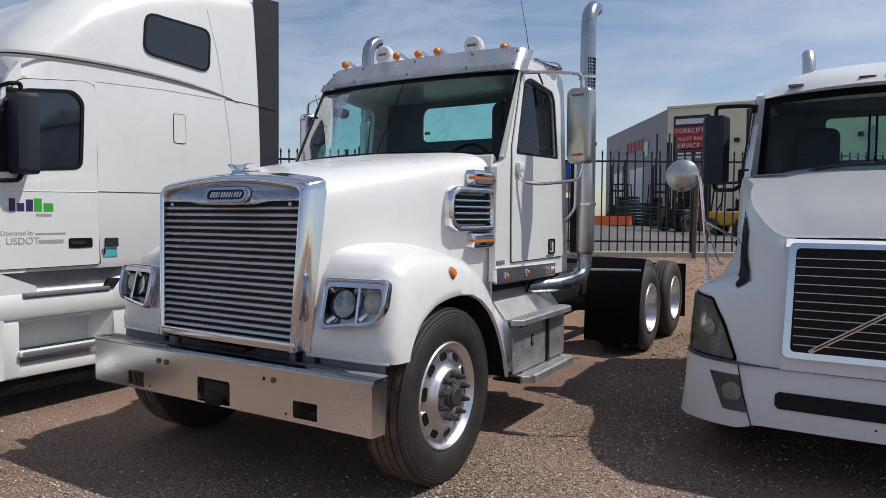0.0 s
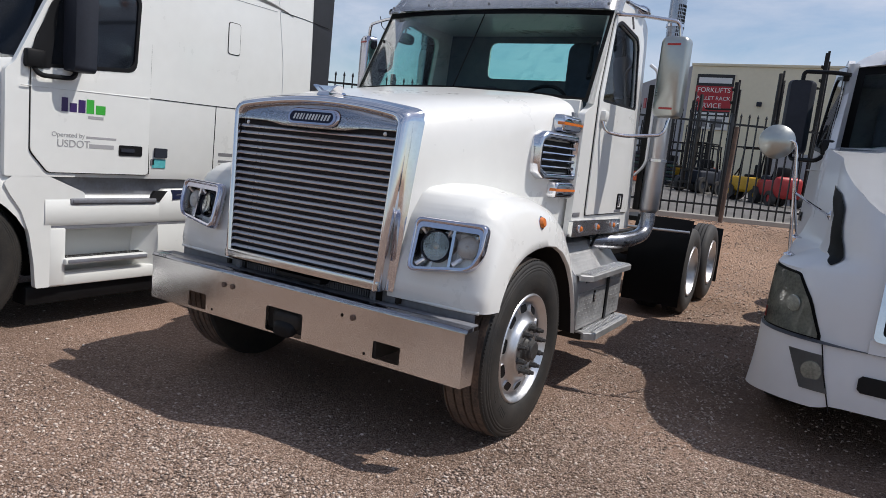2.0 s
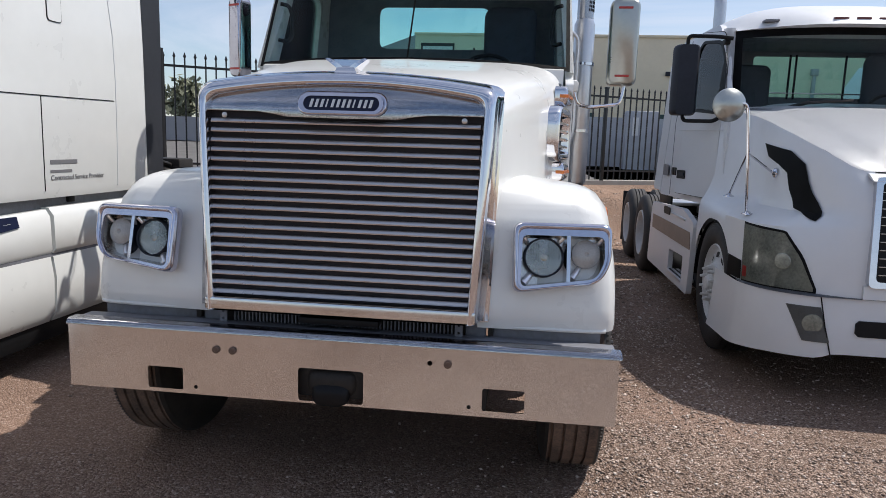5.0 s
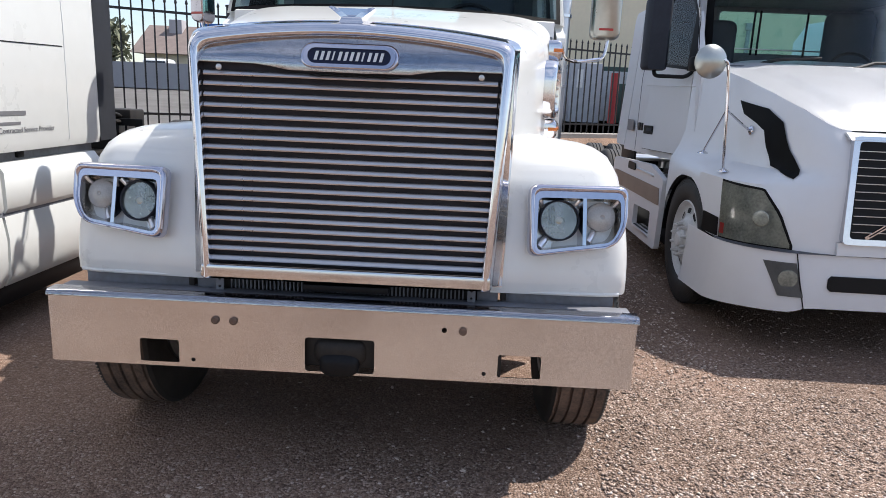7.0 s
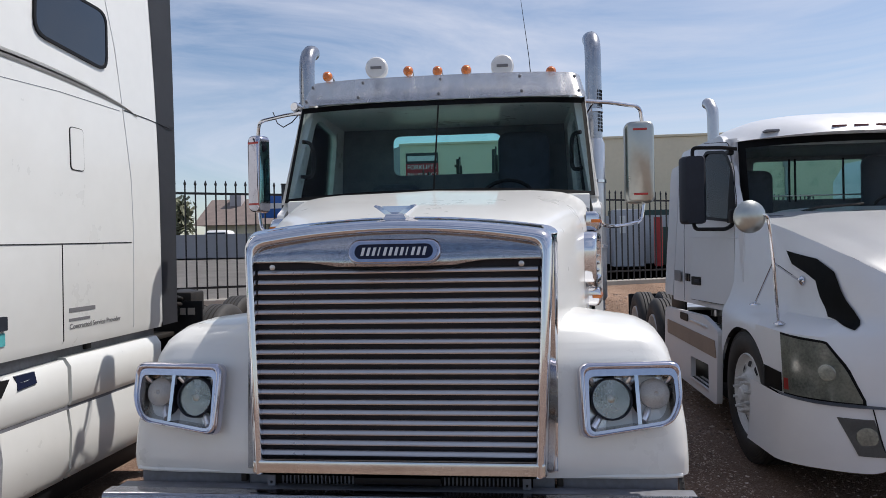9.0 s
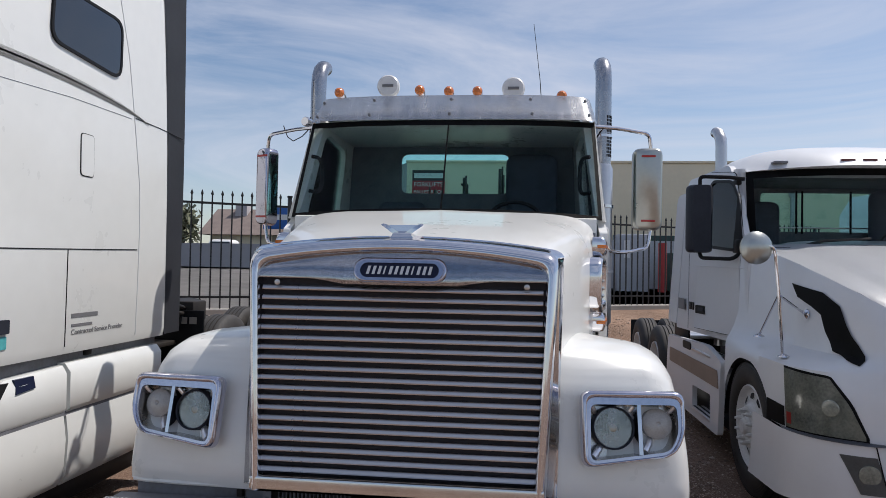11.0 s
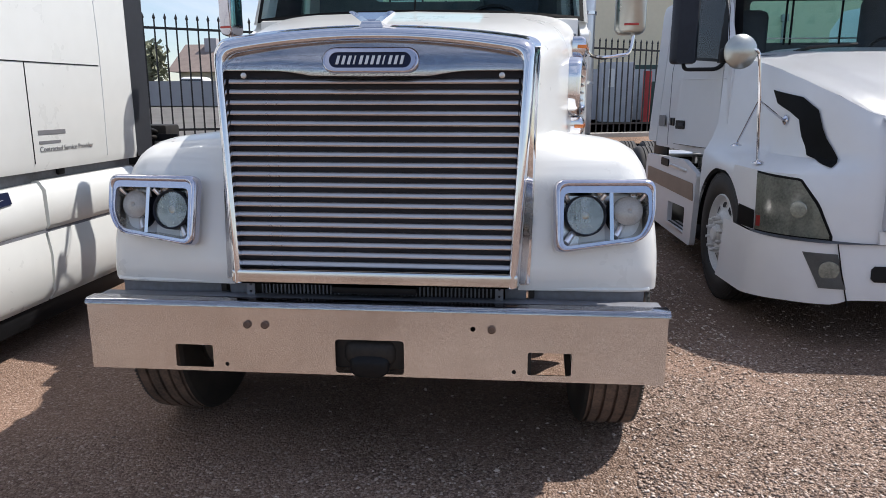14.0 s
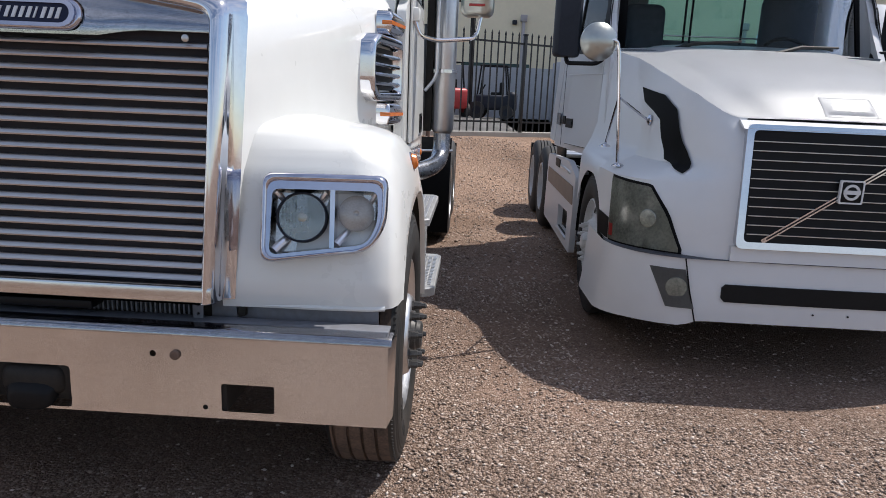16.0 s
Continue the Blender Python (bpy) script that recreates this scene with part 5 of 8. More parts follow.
def steps(s):
    sec = lambda d: [(0.70, 0.46), (1.06 - d, 0.42), (1.115 - d, 0.45), (1.13 - d, 0.54), (1.13 - d, 0.75), (1.105 - d, 0.84), (0.935 - d, 1.045), (0.70, 1.07)]
    a = part("step_box", loft(bmesh.new(), [[V((s * x, y, z)) for x, z in sec(d)] for y, d in ((1.695, 0.09), (1.71, 0.045), (1.75, 0.012), (1.80, 0), (2.90, 0), (2.94, 0.02), (2.96, 0.06))]), ALU, truck, "bright aluminium battery box with tread plate steps", sharp=40)
    slope = lambda u, v, w: V((s * (0.94 + (1.105 - 0.94) * (1 - v) + 0.004 + w * 0.75), u, 1.043 - (1.043 - 0.84) * (1 - v) + 0.004 + w * 0.66))
    tp = part("slope_plate", pl([(1.80, 0.03), (2.42, 0.03), (2.42, 0.97), (1.80, 0.97)], [], lambda u, v, w: slope(u, v, -w), 0.006), TREADPLATE, a, "slanted tread plate")
    lz = bmesh.new()
    lozenges(lz, lambda u, v, w: slope(u, v / 0.28, w), 1.82, 2.41, 0.02, 0.26, 0.034)
    tagged(part("tread_mark", lz, TREADPLATE, tp), kind="stuff")
    part("battery_lead", tb(bend([(s * 0.98, 2.46, 1.0), (s * 0.99, 2.50, 1.07), (s * 1.0, 2.56, 1.08), (s * 0.92, 2.6, 1.0)], 0.03), 0.012, 8), BLACK, a)
    for y0, y1, z0, z1 in ((1.87, 2.50, 0.425, 0.705), (2.60, 2.93, 0.425, 0.80)):
        dr = part("box_door", pl(round_poly([(y0, z0), (y1, z0), (y1, z1), (y0, z1)], 0.02), [], lambda u, v, w: V((s * (1.1360 - w), u, v)), 0.014), TREADPLATE, a, "tread plate door")
        lz = bmesh.new()
        lozenges(lz, lambda u, v, w: V((s * (1.1360 + w), u, v)), y0 + 0.015, y1 - 0.015, z0 + 0.015, z1 - 0.015, 0.034)
        tagged(part("tread_mark", lz, TREADPLATE, dr), kind="stuff")
    lat = part("latch", pl(round_poly([(2.20, 0.60), (2.24, 0.60), (2.24, 0.69), (2.20, 0.69)], 0.012), [], lambda u, v, w: V((s * (1.1420 - w), u, v)), 0.010), BLACK, a)
    part("latch_handle", bx((s * 1.1430 - 0.006, 2.212, 0.615), (s * 1.1430 + 0.006, 2.228, 0.675), 0.003), CHROME, lat)
    part("box_strap", bx((s * 1.1360 - 0.006, 2.525, 0.41), (s * 1.1360 + 0.006, 2.575, 0.80), 0.003), BLACK, a)
    for nm, y0, y1, z, x0, x1, lip in (("upper_step", 1.84, 2.94, 0.850, 1.03, 1.205, 0.045), ("lower_step", 1.93, 2.90, 0.410, 1.06, 1.245, 0.055)):
        st = part(nm, loft(bmesh.new(), [[V((s * x, y, zz)) for x, zz in ((x0, z), (x1 - c, z), (x1 + 0.008 - c, z - 0.008), (x1 + 0.008 - c, z - lip), (x1 - 0.006 - c, z - lip), (x1 - 0.012 - c, z - 0.012), (x0, z - 0.012))] for y, c in ((y0, 0.07), (y0 + 0.06, 0.0), (y1 - 0.04, 0.0), (y1, 0.03))]), TREADPLATE, a, "perforated aluminium step", sharp=30)
        n = int((y1 - y0 - 0.16) / 0.04)
        for i in range(n):
            for j in range(4):
                xx = s * (x0 + 0.055 + j * (x1 - x0 - 0.085) / 3)
                part("grip", GRIP, None, st, at=base_of(st).inverted() @ Matrix.Translation((xx, y0 + 0.09 + i * 0.04 + 0.02 * (j % 2), z)), world=False)
    for k in range(9):
        part("vent_slot", bx((s * 1.1165 - 0.012, 2.02 + 0.03 * k, 0.765), (s * 1.1165 + 0.012, 2.034 + 0.03 * k, 0.795), 0.002), BLACK, a)
    for y in (2.0, 2.8):
        part("step_hanger", bx((min(s * 0.9, s * 1.14), y, 0.33), (max(s * 0.9, s * 1.14), y + 0.05, 0.42), 0.005), GRIME, a)
    part("splash_panel", bx((min(s * 0.70, s * 1.045), 1.655, 0.62), (max(s * 0.70, s * 1.045), 1.685, 1.14), 0.004), GREYSTEEL, truck, "grey splash panel behind the wheel")


both(steps)

# frame, axles, wheels
for s in (-1, 1):
    part("frame_rail", bx((s * 0.43 - 0.04, 0.3, 0.66), (s * 0.43 + 0.04, 7.75, 0.93), 0.01), GRIME, truck)
part("front_axle", tb([(-1.0, 0.80, 0.5), (-0.6, 0.80, 0.40), (0.6, 0.80, 0.40), (1.0, 0.80, 0.5)], 0.06, 10), GRIME, truck)
for y in (5.72, 7.04):
    part("rear_axle", tb([(-1.0, y, 0.5), (-0.25, y, 0.5), (0, y, 0.5), (0.25, y, 0.5), (1.0, y, 0.5)], [0.07, 0.09, 0.22, 0.09, 0.07], 14), GRIME, truck)
part("deck_plate", bx((-0.46, 3.35, 0.93), (0.46, 5.0, 0.96), 0.005), GRIME, truck)
part("engine_sump", bx((-0.33, 0.45, 0.42), (0.33, 1.6, 1.2), 0.05), GRIME, truck)
part("fifth_wheel", loft(bmesh.new(), [[V((0.48 * c, 6.3 + 0.5 * q, z)) for c, q in ((-1, -0.9), (1, -0.9), (1, 0.3), (0.35, 1.0), (0.18, 0.2), (-0.18, 0.2), (-0.35, 1.0), (-1, 0.3))] for z in (1.02, 1.08)]), GRIME, truck, "greasy fifth wheel plate")
part("air_hoses", tb([(0.25, 3.3, 1.9), (0.30, 3.6, 1.5), (0.35, 4.1, 1.22), (0.2, 4.6, 1.2), (0.1, 4.9, 1.0)], 0.02, 8), BLACK, truck)
part("hose_coil", tb([(0.55 + 0.06 * math.cos(k * 0.7), 3.7 + 0.05 * k / 6, 1.05 + 0.07 * math.sin(k * 0.7)) for k in range(60)], 0.012, 6), BLACK, truck)
for s in (-1, 1):
    part("quarter_fender", sh(lambda u, v, s=s: V((s * (0.56 + 0.66 * u), 5.13 + 0.28 * v ** 3 + 0.03 * math.sin(u * 3), 0.14 + 1.0 * v)), 6, 12, 0.012), BLACK, truck, "black rubber quarter fender")
    part("fender_bracket", tb([(s * 0.45, 5.05, 1.0), (s * 1.24, 5.10, 1.02)], 0.016, 8), BRUSHED, truck)
    part("mud_flap", bx((min(s * 0.6, s * 1.22), 7.72, 0.16), (max(s * 0.6, s * 1.22), 7.735, 0.95), 0.003), BLACK, truck)
    part("tail_lamp", bx((s * 0.7 - 0.1, 7.74, 0.75), (s * 0.7 + 0.1, 7.78, 0.85), 0.01), REDLENS, truck)
for s in (-1, 1):
    t = 0 if s > 0 else 180
    steer_wheel(truck, (s * 1.065, 0.80, 0.518), t, dark=HUBGREY)
    for y in (5.72, 7.04):
        wheel_parts(truck, "rear_wheel", (s * 1.085, y, 0.51), t, tread=0.27, deep=True)
        wheel_parts(truck, "inner_wheel", (s * 0.745, y, 0.51), t + 180, tread=0.27, deep=True, slots=False, lugs=0)

# grab handles inside the pillars, a look-down mirror over the far door
for s in (-1, 1):
    part("grab_handle", tb(bend([(s * 0.97, 2.03, 2.53), (s * 0.92, 2.06, 2.525), (s * 0.91, 2.10, 2.46), (s * 0.91, 2.09, 2.32), (s * 0.92, 2.03, 2.275), (s * 0.97, 1.99, 2.28)], 0.03), 0.014, 8), BLACK, truck)
pod = part("look_down_mirror", lt([(-0.10, 0), (-0.095, 0.024), (-0.06, 0.044), (0, 0.052), (0.06, 0.050), (0.09, 0.042), (0.088, 0.036), (0.075, 0)], Matrix.Translation((-1.08, 2.50, 2.645)) @ Matrix.Rotation(radians(75), 4, "Z"), 20), DARKGREY, truck, "dark look-down mirror over the door")
part("mirror_bracket", tb([(-1.0, 2.50, 2.80), (-1.07, 2.50, 2.74), (-1.08, 2.50, 2.67)], 0.012, 8), BRUSHED, pod)

# seats and steering wheel
for s, hb, cx in ((-1, 2.30, -0.47), (1, 2.70, 0.60)):
    seat = part("seat", bx((cx - 0.26, 2.45, 1.62), (cx + 0.26, 2.95, 1.80), 0.06, 3), SEAT, truck, "dark cloth cab seat")
    part("seat_back", bx((cx - 0.21, 2.88, 1.70), (cx + 0.21, 3.05, hb), 0.10, 4), SEAT, seat)
    part("seat_base", bx((cx - 0.2, 2.5, 1.2), (cx + 0.2, 2.9, 1.63), 0.02), INTERIOR, seat)
ring = [(0.47 + 0.22 * math.cos(a), 2.28 + 0.10 * math.sin(a), 2.05 + 0.2 * math.sin(a)) for a in [2 * math.pi * k / 28 for k in range(29)]]
swl = part("steering_wheel", tb(ring, 0.015, 8), BLACK, truck)
part("column", tb([(0.47, 2.28, 2.05), (0.47, 2.15, 1.85)], 0.03, 8), BLACK, swl)


# ---------------------------------------------------------------- the two aerodynamic trucks either side
BLACKGLASS = mat("black_tinted_glass", (0.010, 0.012, 0.016), 0.05, vary=0.15, scale=3, coat=0.8)


class Aero:
    """Shared body of the aerodynamic trucks: cx is the centre line, dy the shift along the yard."""

    def __init__(self, root, cx, dy, paint):
        self.root, self.cx, self.dy, self.paint = root, cx, dy, paint
        self.taper, self.flare = 0.0, 0.0

    def P(self, u, y, z):
        return V((self.cx + u, y + self.dy, z))

    def side(self, y, z):
        """Half width of the cab, narrower towards the windscreen."""
        return self.body_x(z) - self.taper * max(0.0, min(1.0, (4.62 - y) / 1.0))

    def level(self, tau, yf, u0, w, yc, wr, back=3.66):
        """Plan outline at one height: flat front, round corner, side."""
        if tau < 0.3:
            k = tau / 0.3
            return u0 * k, yf + 0.02 * k * k
        if tau < 0.72:
            a = (tau - 0.3) / 0.42 * math.pi / 2
            return u0 + (w - u0) * math.sin(a), yc - (yc - yf - 0.02) * math.cos(a)
        k = (tau - 0.72) / 0.28
        return w + (wr - w) * k, yc + (back - yc) * k

    def crest(self, y):
        return lerp(y, [(1.96, 1.495), (2.08, 1.575), (2.2, 1.64), (2.5, 1.745), (2.86, 1.84), (3.66, 2.0)])

    def column(self, tau):
        f = self.flare
        tab = [(1.42, 1.90, 0.58, 0.945, 2.78, 1.105 + f * 0.8), (1.29, 1.875, 0.58, 0.95, 2.76, 1.145 + f * 0.6), (1.22, 1.862, 0.58, 0.97, 2.72, 1.18 + f * 0.35), (1.175, 1.852, 0.58, 1.10, 2.56, 1.205), (1.125, 1.845, 0.57, 1.205, 2.44, 1.215)]
        u, y = self.level(tau, 1.965, 0.575, 0.93, 3.15, 1.078 + self.flare)
        ze = self.crest(y)
        out = [(u, y, ze), (u + 0.014, y - 0.012, ze - 0.035)]
        for z, *a in tab:
            u, y = self.level(tau, *a)
            out.append((u, y, z))
        u, y = self.level(tau, 1.815, 0.55, 1.22, 2.34, 1.22)
        d = abs(y - 3.12)
        zb = 0.70 if d > 0.60 else max(0.70, 0.50 + math.sqrt(max(0, 0.60 ** 2 - d * d)) * 0.95)
        u1, y1 = self.level(tau, 1.828, 0.56, 1.215, 2.38, 1.22)
        out.append((u1, y1, (1.125 + zb) / 2))
        out.append((u, y, min(zb, 1.06)))
        return out

    def front(self):
        taus = [0.288, 0.3] + [0.3 + 0.42 * k / 14 for k in range(1, 15)] + [0.72 + 0.28 * k / 20 for k in range(1, 21)]
        for s in (-1, 1):
            part("hood_side", loft(bmesh.new(), [[self.P(s * u, y, z) for u, y, z in self.column(t)] for t in taus], False, False), self.paint, self.root, sharp=50)

        def top(u, v):
            k = u * 2 - 1
            tau = 0.3 + 0.7 * v
            e, y = self.level(tau, 1.965, 0.575, 0.93, 3.15, 1.078 + self.flare)
            ze = self.crest(y)
            x = k * e
            bulge = 0.028 * max(0, 1 - (k / 0.72) ** 8) * min(1, (y - 1.96) * 4) + 0.03 * (1 - k * k) * min(1, (y - 1.96) * 2)
            yy = y - (0.02 * (1 - k * k) if v < 0.01 else 0)
            return self.P(x, yy, ze + bulge)

        part("hood_top", sh(top, 28, 26, 0.012), self.paint, self.root, "sloping hood with a raised centre", sharp=50)

        def pad(u, v):
            x, y = -0.10 + 0.30 * u, 2.01 + 0.14 * v
            rise = 0.016 * min(1.0, 6 * u, 6 * (1 - u)) * (1 - v) * min(1.0, v * 5) - 0.004
            k = x / self.level(0.6, 1.965, 0.575, 0.93, 3.15, 1.078 + self.flare)[0]
            return self.P(x, y, self.crest(y) + (0.028 + 0.03) * min(1, (y - 1.96) * 4) * 0.75 + 0.006 + rise)
        part("hood_pad", sh(pad, 14, 14, 0.02), self.paint, self.root, sharp=60)

    def grille(self):
        tilt = lambda z: 1.822 + (z - 0.826) * 0.14
        put = lambda u, v, w: self.P(u, tilt(v) + w - 0.025, v)
        o = round_poly([(-0.598, 0.785), (0.598, 0.785), (0.580, 1.482), (-0.580, 1.482)], 0.04)
        i = round_poly([(-0.556, 0.824), (0.556, 0.824), (0.541, 1.450), (-0.541, 1.450)], 0.03)
        part("grille_surround", pl([(-0.60, 1.455), (0.60, 1.455), (0.60, 1.502), (-0.60, 1.502)], [], lambda u, v, w: self.P(u, 1.882 + (v - 1.455) * 1.75 + w, v), 0.03), self.paint, self.root)
        g = part("grille", pl(o, [i], put, 0.05), CHROME, self.root, "chrome framed grille with a diagonal bar", sharp=45)
        part("grille_mesh", pl(i, [], lambda u, v, w: put(u, v, w + 0.012), 0.01), BLACK, g)
        bar = finish(bx((-0.540, -0.002, -0.0025), (0.540, 0.02, 0.0025)), "grille_bar", BRUSHED)
        for k in range(11):
            z = 0.868 + 0.052 * k
            part("grille_bar", bar, None, g, at=base_of(g).inverted() @ Matrix.Translation(put(0, z, 0.004)), world=False)
        a, b = put(-0.453, 0.828, 0.0), put(0.460, 1.430, 0.0)
        d = (b - a).normalized() * 1.0
        n = V((-d.z, 0, d.x)) * 0.013
        part("diagonal_bar", loft(bmesh.new(), [[p - n, p + n, p + n + V((0, 0.02, 0)), p - n + V((0, 0.02, 0))] for p in (a, b)]), CHROME, g)
        n2 = n * 0.30
        part("bar_groove", loft(bmesh.new(), [[p - n2 - V((0, 0.002, 0)), p + n2 - V((0, 0.002, 0)), p + n2 + V((0, 0.006, 0)), p - n2 + V((0, 0.006, 0))] for p in (a + d * 0.03, b - d * 0.03)]), BLACK, g)
        c = put(0.012, 1.130, -0.004)
        em = part("emblem", bx(c + V((-0.062, -0.012, -0.062)), c + V((0.062, 0.012, 0.062)), 0.008), BLACK, g, "square black and chrome emblem")
        part("emblem_frame", pl(round_poly([(-0.066, -0.066), (0.066, -0.066), (0.066, 0.066), (-0.066, 0.066)], 0.01), [round_poly([(-0.057, -0.057), (0.057, -0.057), (0.057, 0.057), (-0.057, 0.057)], 0.008)], lambda u, v, w: c + V((u, w - 0.016, v)), 0.02), PEARL, em)
        part("emblem_ring", pl(circle(0, 0, 0.045, 24), [circle(0, 0, 0.031, 24)], lambda u, v, w: c + V((u, w - 0.018, v)), 0.012), PEARL, em)
        part("emblem_band", bx(c + V((-0.046, -0.021, -0.011)), c + V((0.046, -0.012, 0.011))), PEARL, em)

    def skin(self, s, tau, z):
        """A point on the front corner at a height."""
        col = self.column(tau)
        for (u0, y0, z0), (u1, y1, z1) in zip(col, col[1:]):
            if z1 <= z <= z0:
                k = (z0 - z) / max(1e-6, z0 - z1)
                return self.P(s * (u0 + (u1 - u0) * k), y0 + (y1 - y0) * k, z)
        u, y, zz = col[-1]
        return self.P(s * u, y, z)

    def on_skin(self, s, outline, off, thick, n=10):
        """A panel that follows the front corner; outline(u) gives (tau, z low, z high)."""
        rows = []
        for i in range(n + 1):
            t, z0, z1 = outline(i / n)
            col = []
            for j in range(7):
                z = z0 + (z1 - z0) * j / 6
                p = self.skin(s, t, z)
                q = self.skin(s, min(1, t + 0.02), z) - self.skin(s, max(0, t - 0.02), z)
                r = self.skin(s, t, min(z + 0.03, 1.5)) - self.skin(s, t, z - 0.03)
                nn = q.cross(r).normalized() * s
                if nn.dot(p - self.P(0, 3.0, z)) < 0:
                    nn = -nn
                col.append(p + nn * off)
            rows.append(col)
        bm = loft(bmesh.new(), rows, False, False)
        if thick:
            bmesh.ops.solidify(bm, geom=bm.faces[:], thickness=thick)
        return bm

    def lamps(self):
        for s in (-1, 1):
            o = lambda u: (0.438 + 0.242 * u, 0.722, lerp(u, [(0, 0.745), (0.14, 0.93), (0.34, 1.085), (1, 1.105)]))
            o2 = lambda u: (0.430 + 0.258 * u, 0.707, lerp(u, [(0, 0.74), (0.14, 0.945), (0.34, 1.10), (1, 1.12)]))
            seal = part("headlamp", self.on_skin(s, o2, 0.004, 0.01, 24), BLACK, self.root, "large hazed wraparound headlamp")
            part("lens", self.on_skin(s, o, 0.014, 0.006, 24), HAZE, seal, "yellowed clear lens")
            part("turn_lens", self.on_skin(s, lambda u: (0.650 + 0.022 * u, 0.745, 0.82), 0.0165, 0.004), REDLENS, seal)
            part("reflector", lt([(0, 0.055), (0.006, 0.05), (0.010, 0.03), (0.012, 0)], Matrix.Translation(self.skin(s, 0.52, 0.90)) @ Matrix.Rotation(radians(-90 + s * 40), 4, "Z") @ Matrix.Translation((0.018, 0, 0)), 18), HAZE, seal)
            part("marker_block", self.on_skin(s, lambda u: (0.695 + 0.085 * u, lerp(u, [(0, 0.715), (1, 0.70)]), lerp(u, [(0, 0.845), (1, 0.85)])), 0.004, 0.01, 4), BLACK, self.root)
            # black scoop on the hood side
            sc = bmesh.new()
            a = [(2.293, 1.238), (2.40, 1.36), (2.465, 1.475), (2.60, 1.53), (2.80, 1.588)]
            b = [(1.998, 1.178), (2.17, 1.357), (2.30, 1.545), (2.48, 1.633), (2.90, 1.690)]
            rows = []
            for i in range(25):
                t = i / 24 * 4
                k = min(int(t), 3)
                f = t - k
                ya, za = a[k][0] + (a[k + 1][0] - a[k][0]) * f, a[k][1] + (a[k + 1][1] - a[k][1]) * f
                yb, zb = b[k][0] + (b[k + 1][0] - b[k][0]) * f, b[k][1] + (b[k + 1][1] - b[k][1]) * f
                row = []
                for j in range(9):
                    y, z = ya + (yb - ya) * j / 8, za + (zb - za) * j / 8
                    row.append(self.P(s * self.side_u(y, z), y, z))
                rows.append(row)
            loft(sc, rows, False, False)
            bmesh.ops.solidify(sc, geom=sc.faces[:], thickness=0.008)
            for v in sc.verts:
                v.co.x += s * 0.010
                v.co.y -= 0.012
            part("hood_scoop", sc, BLACK, self.root, "black plastic scoop on the hood side")

    def side_u(self, y, z):
        """Half width of the hood side at a place."""
        lo, hi = 0.30, 1.0
        for _ in range(24):
            m = (lo + hi) / 2
            p = self.skin(1, m, min(z, self.column(m)[0][2] - 1e-4))
            if p.y - self.dy < y:
                lo = m
            else:
                hi = m
        return self.skin(1, lo, min(z, self.column(lo)[0][2] - 1e-4)).x - self.cx

    def bumper(self):
        BL = (1.795, 0.75, 1.245, 2.30, 1.25)

        def face(u, v):
            k = abs(u * 2 - 1)
            uu, y = self.level(k * 0.825, *BL)
            z0 = lerp(k, [(0, 0.335), (0.36, 0.33), (0.42, 0.295), (0.62, 0.285), (0.78, 0.265), (1, 0.240)])
            z = z0 + (0.70 - z0) * v
            tuck = 0.02 * (1 - v) ** 4 + 0.03 * v
            flare = 0.035 * (1 - v) ** 2 * max(0.0, min(1.0, (k - 0.55) / 0.3))
            return self.P(math.copysign(uu + flare, u - 0.5), y + tuck, z)
        b = part("bumper", shell(face, 60, 10, (0, 0.02, 0)), self.paint, self.root, "white moulded bumper with fog lamps", sharp=50)
        part("valance", pl([(-0.61, 0.705), (0.61, 0.705), (0.61, 0.79), (-0.61, 0.79)], [], lambda u, v, w: self.P(u, 1.812 + 0.1 * (v - 0.7) + w, v), 0.02), self.paint, self.root)
        part("bumper_slot", pl([(-0.612, 0.459)] + [(-0.5 + 0.1 * k, 0.459) for k in range(11)] + [(0.612, 0.459), (0.632, 0.479), (0.632, 0.542), (0.612, 0.562)] + [(0.5 - 0.1 * k, 0.562) for k in range(11)] + [(-0.612, 0.562), (-0.632, 0.542), (-0.632, 0.479)], [], lambda u, v, w: self.P(u, 1.795 + 0.02 * (abs(u) / 0.75) ** 2 + 0.03 * (v - 0.335) / 0.365 + 0.02 * (1 - (v - 0.335) / 0.365) ** 4 - 0.012 + w, v), 0.03), BLACK, b)
        part("bumper_lip", sh(lambda u, v: (lambda q: self.P(math.copysign(q[0], u - 0.5), q[1] - 0.006 + 0.06 * v, 0.702 + 0.012 * v))(self.level(abs(u * 2 - 1) * 0.72, 1.812, 0.75, 1.24, 2.31, 1.25)), 40, 2, 0.01), GREYSTEEL, b)
        for x in (-0.10, 0.10):
            part("bolt", lt([(0, 0.006), (0.004, 0.006), (0.004, 0)], Matrix.Translation(self.P(x, 1.805, 0.41)) @ Matrix.Rotation(radians(-90), 4, "Z"), 8), BLACK, b)
        for s in (-1, 1):
            def fog(u, v, s=s):
                uu = (0.778 + 0.065 * v) + (0.158 + 0.032 * v) * u
                an = math.asin(min(1.0, max(0.0, (uu - 0.75) / 0.495)))
                y = 2.30 - 0.485 * math.cos(an)
                return self.P(s * uu, y + 0.002 + 0.02 * v, 0.405 + 0.228 * v)
            f = part("fog_lamp", sh(fog, 8, 4, 0.012), FOGGREY, b, "dull grey fog lamp")
            c = fog(0.42, 0.52)
            part("lens", lt([(0, 0.062), (0.003, 0.060), (0.006, 0.03), (0.007, 0)], Matrix.Translation(c) @ Matrix.Rotation(radians(-90 + s * 15), 4, "Z"), 22), HAZE, f, "round clouded lens")
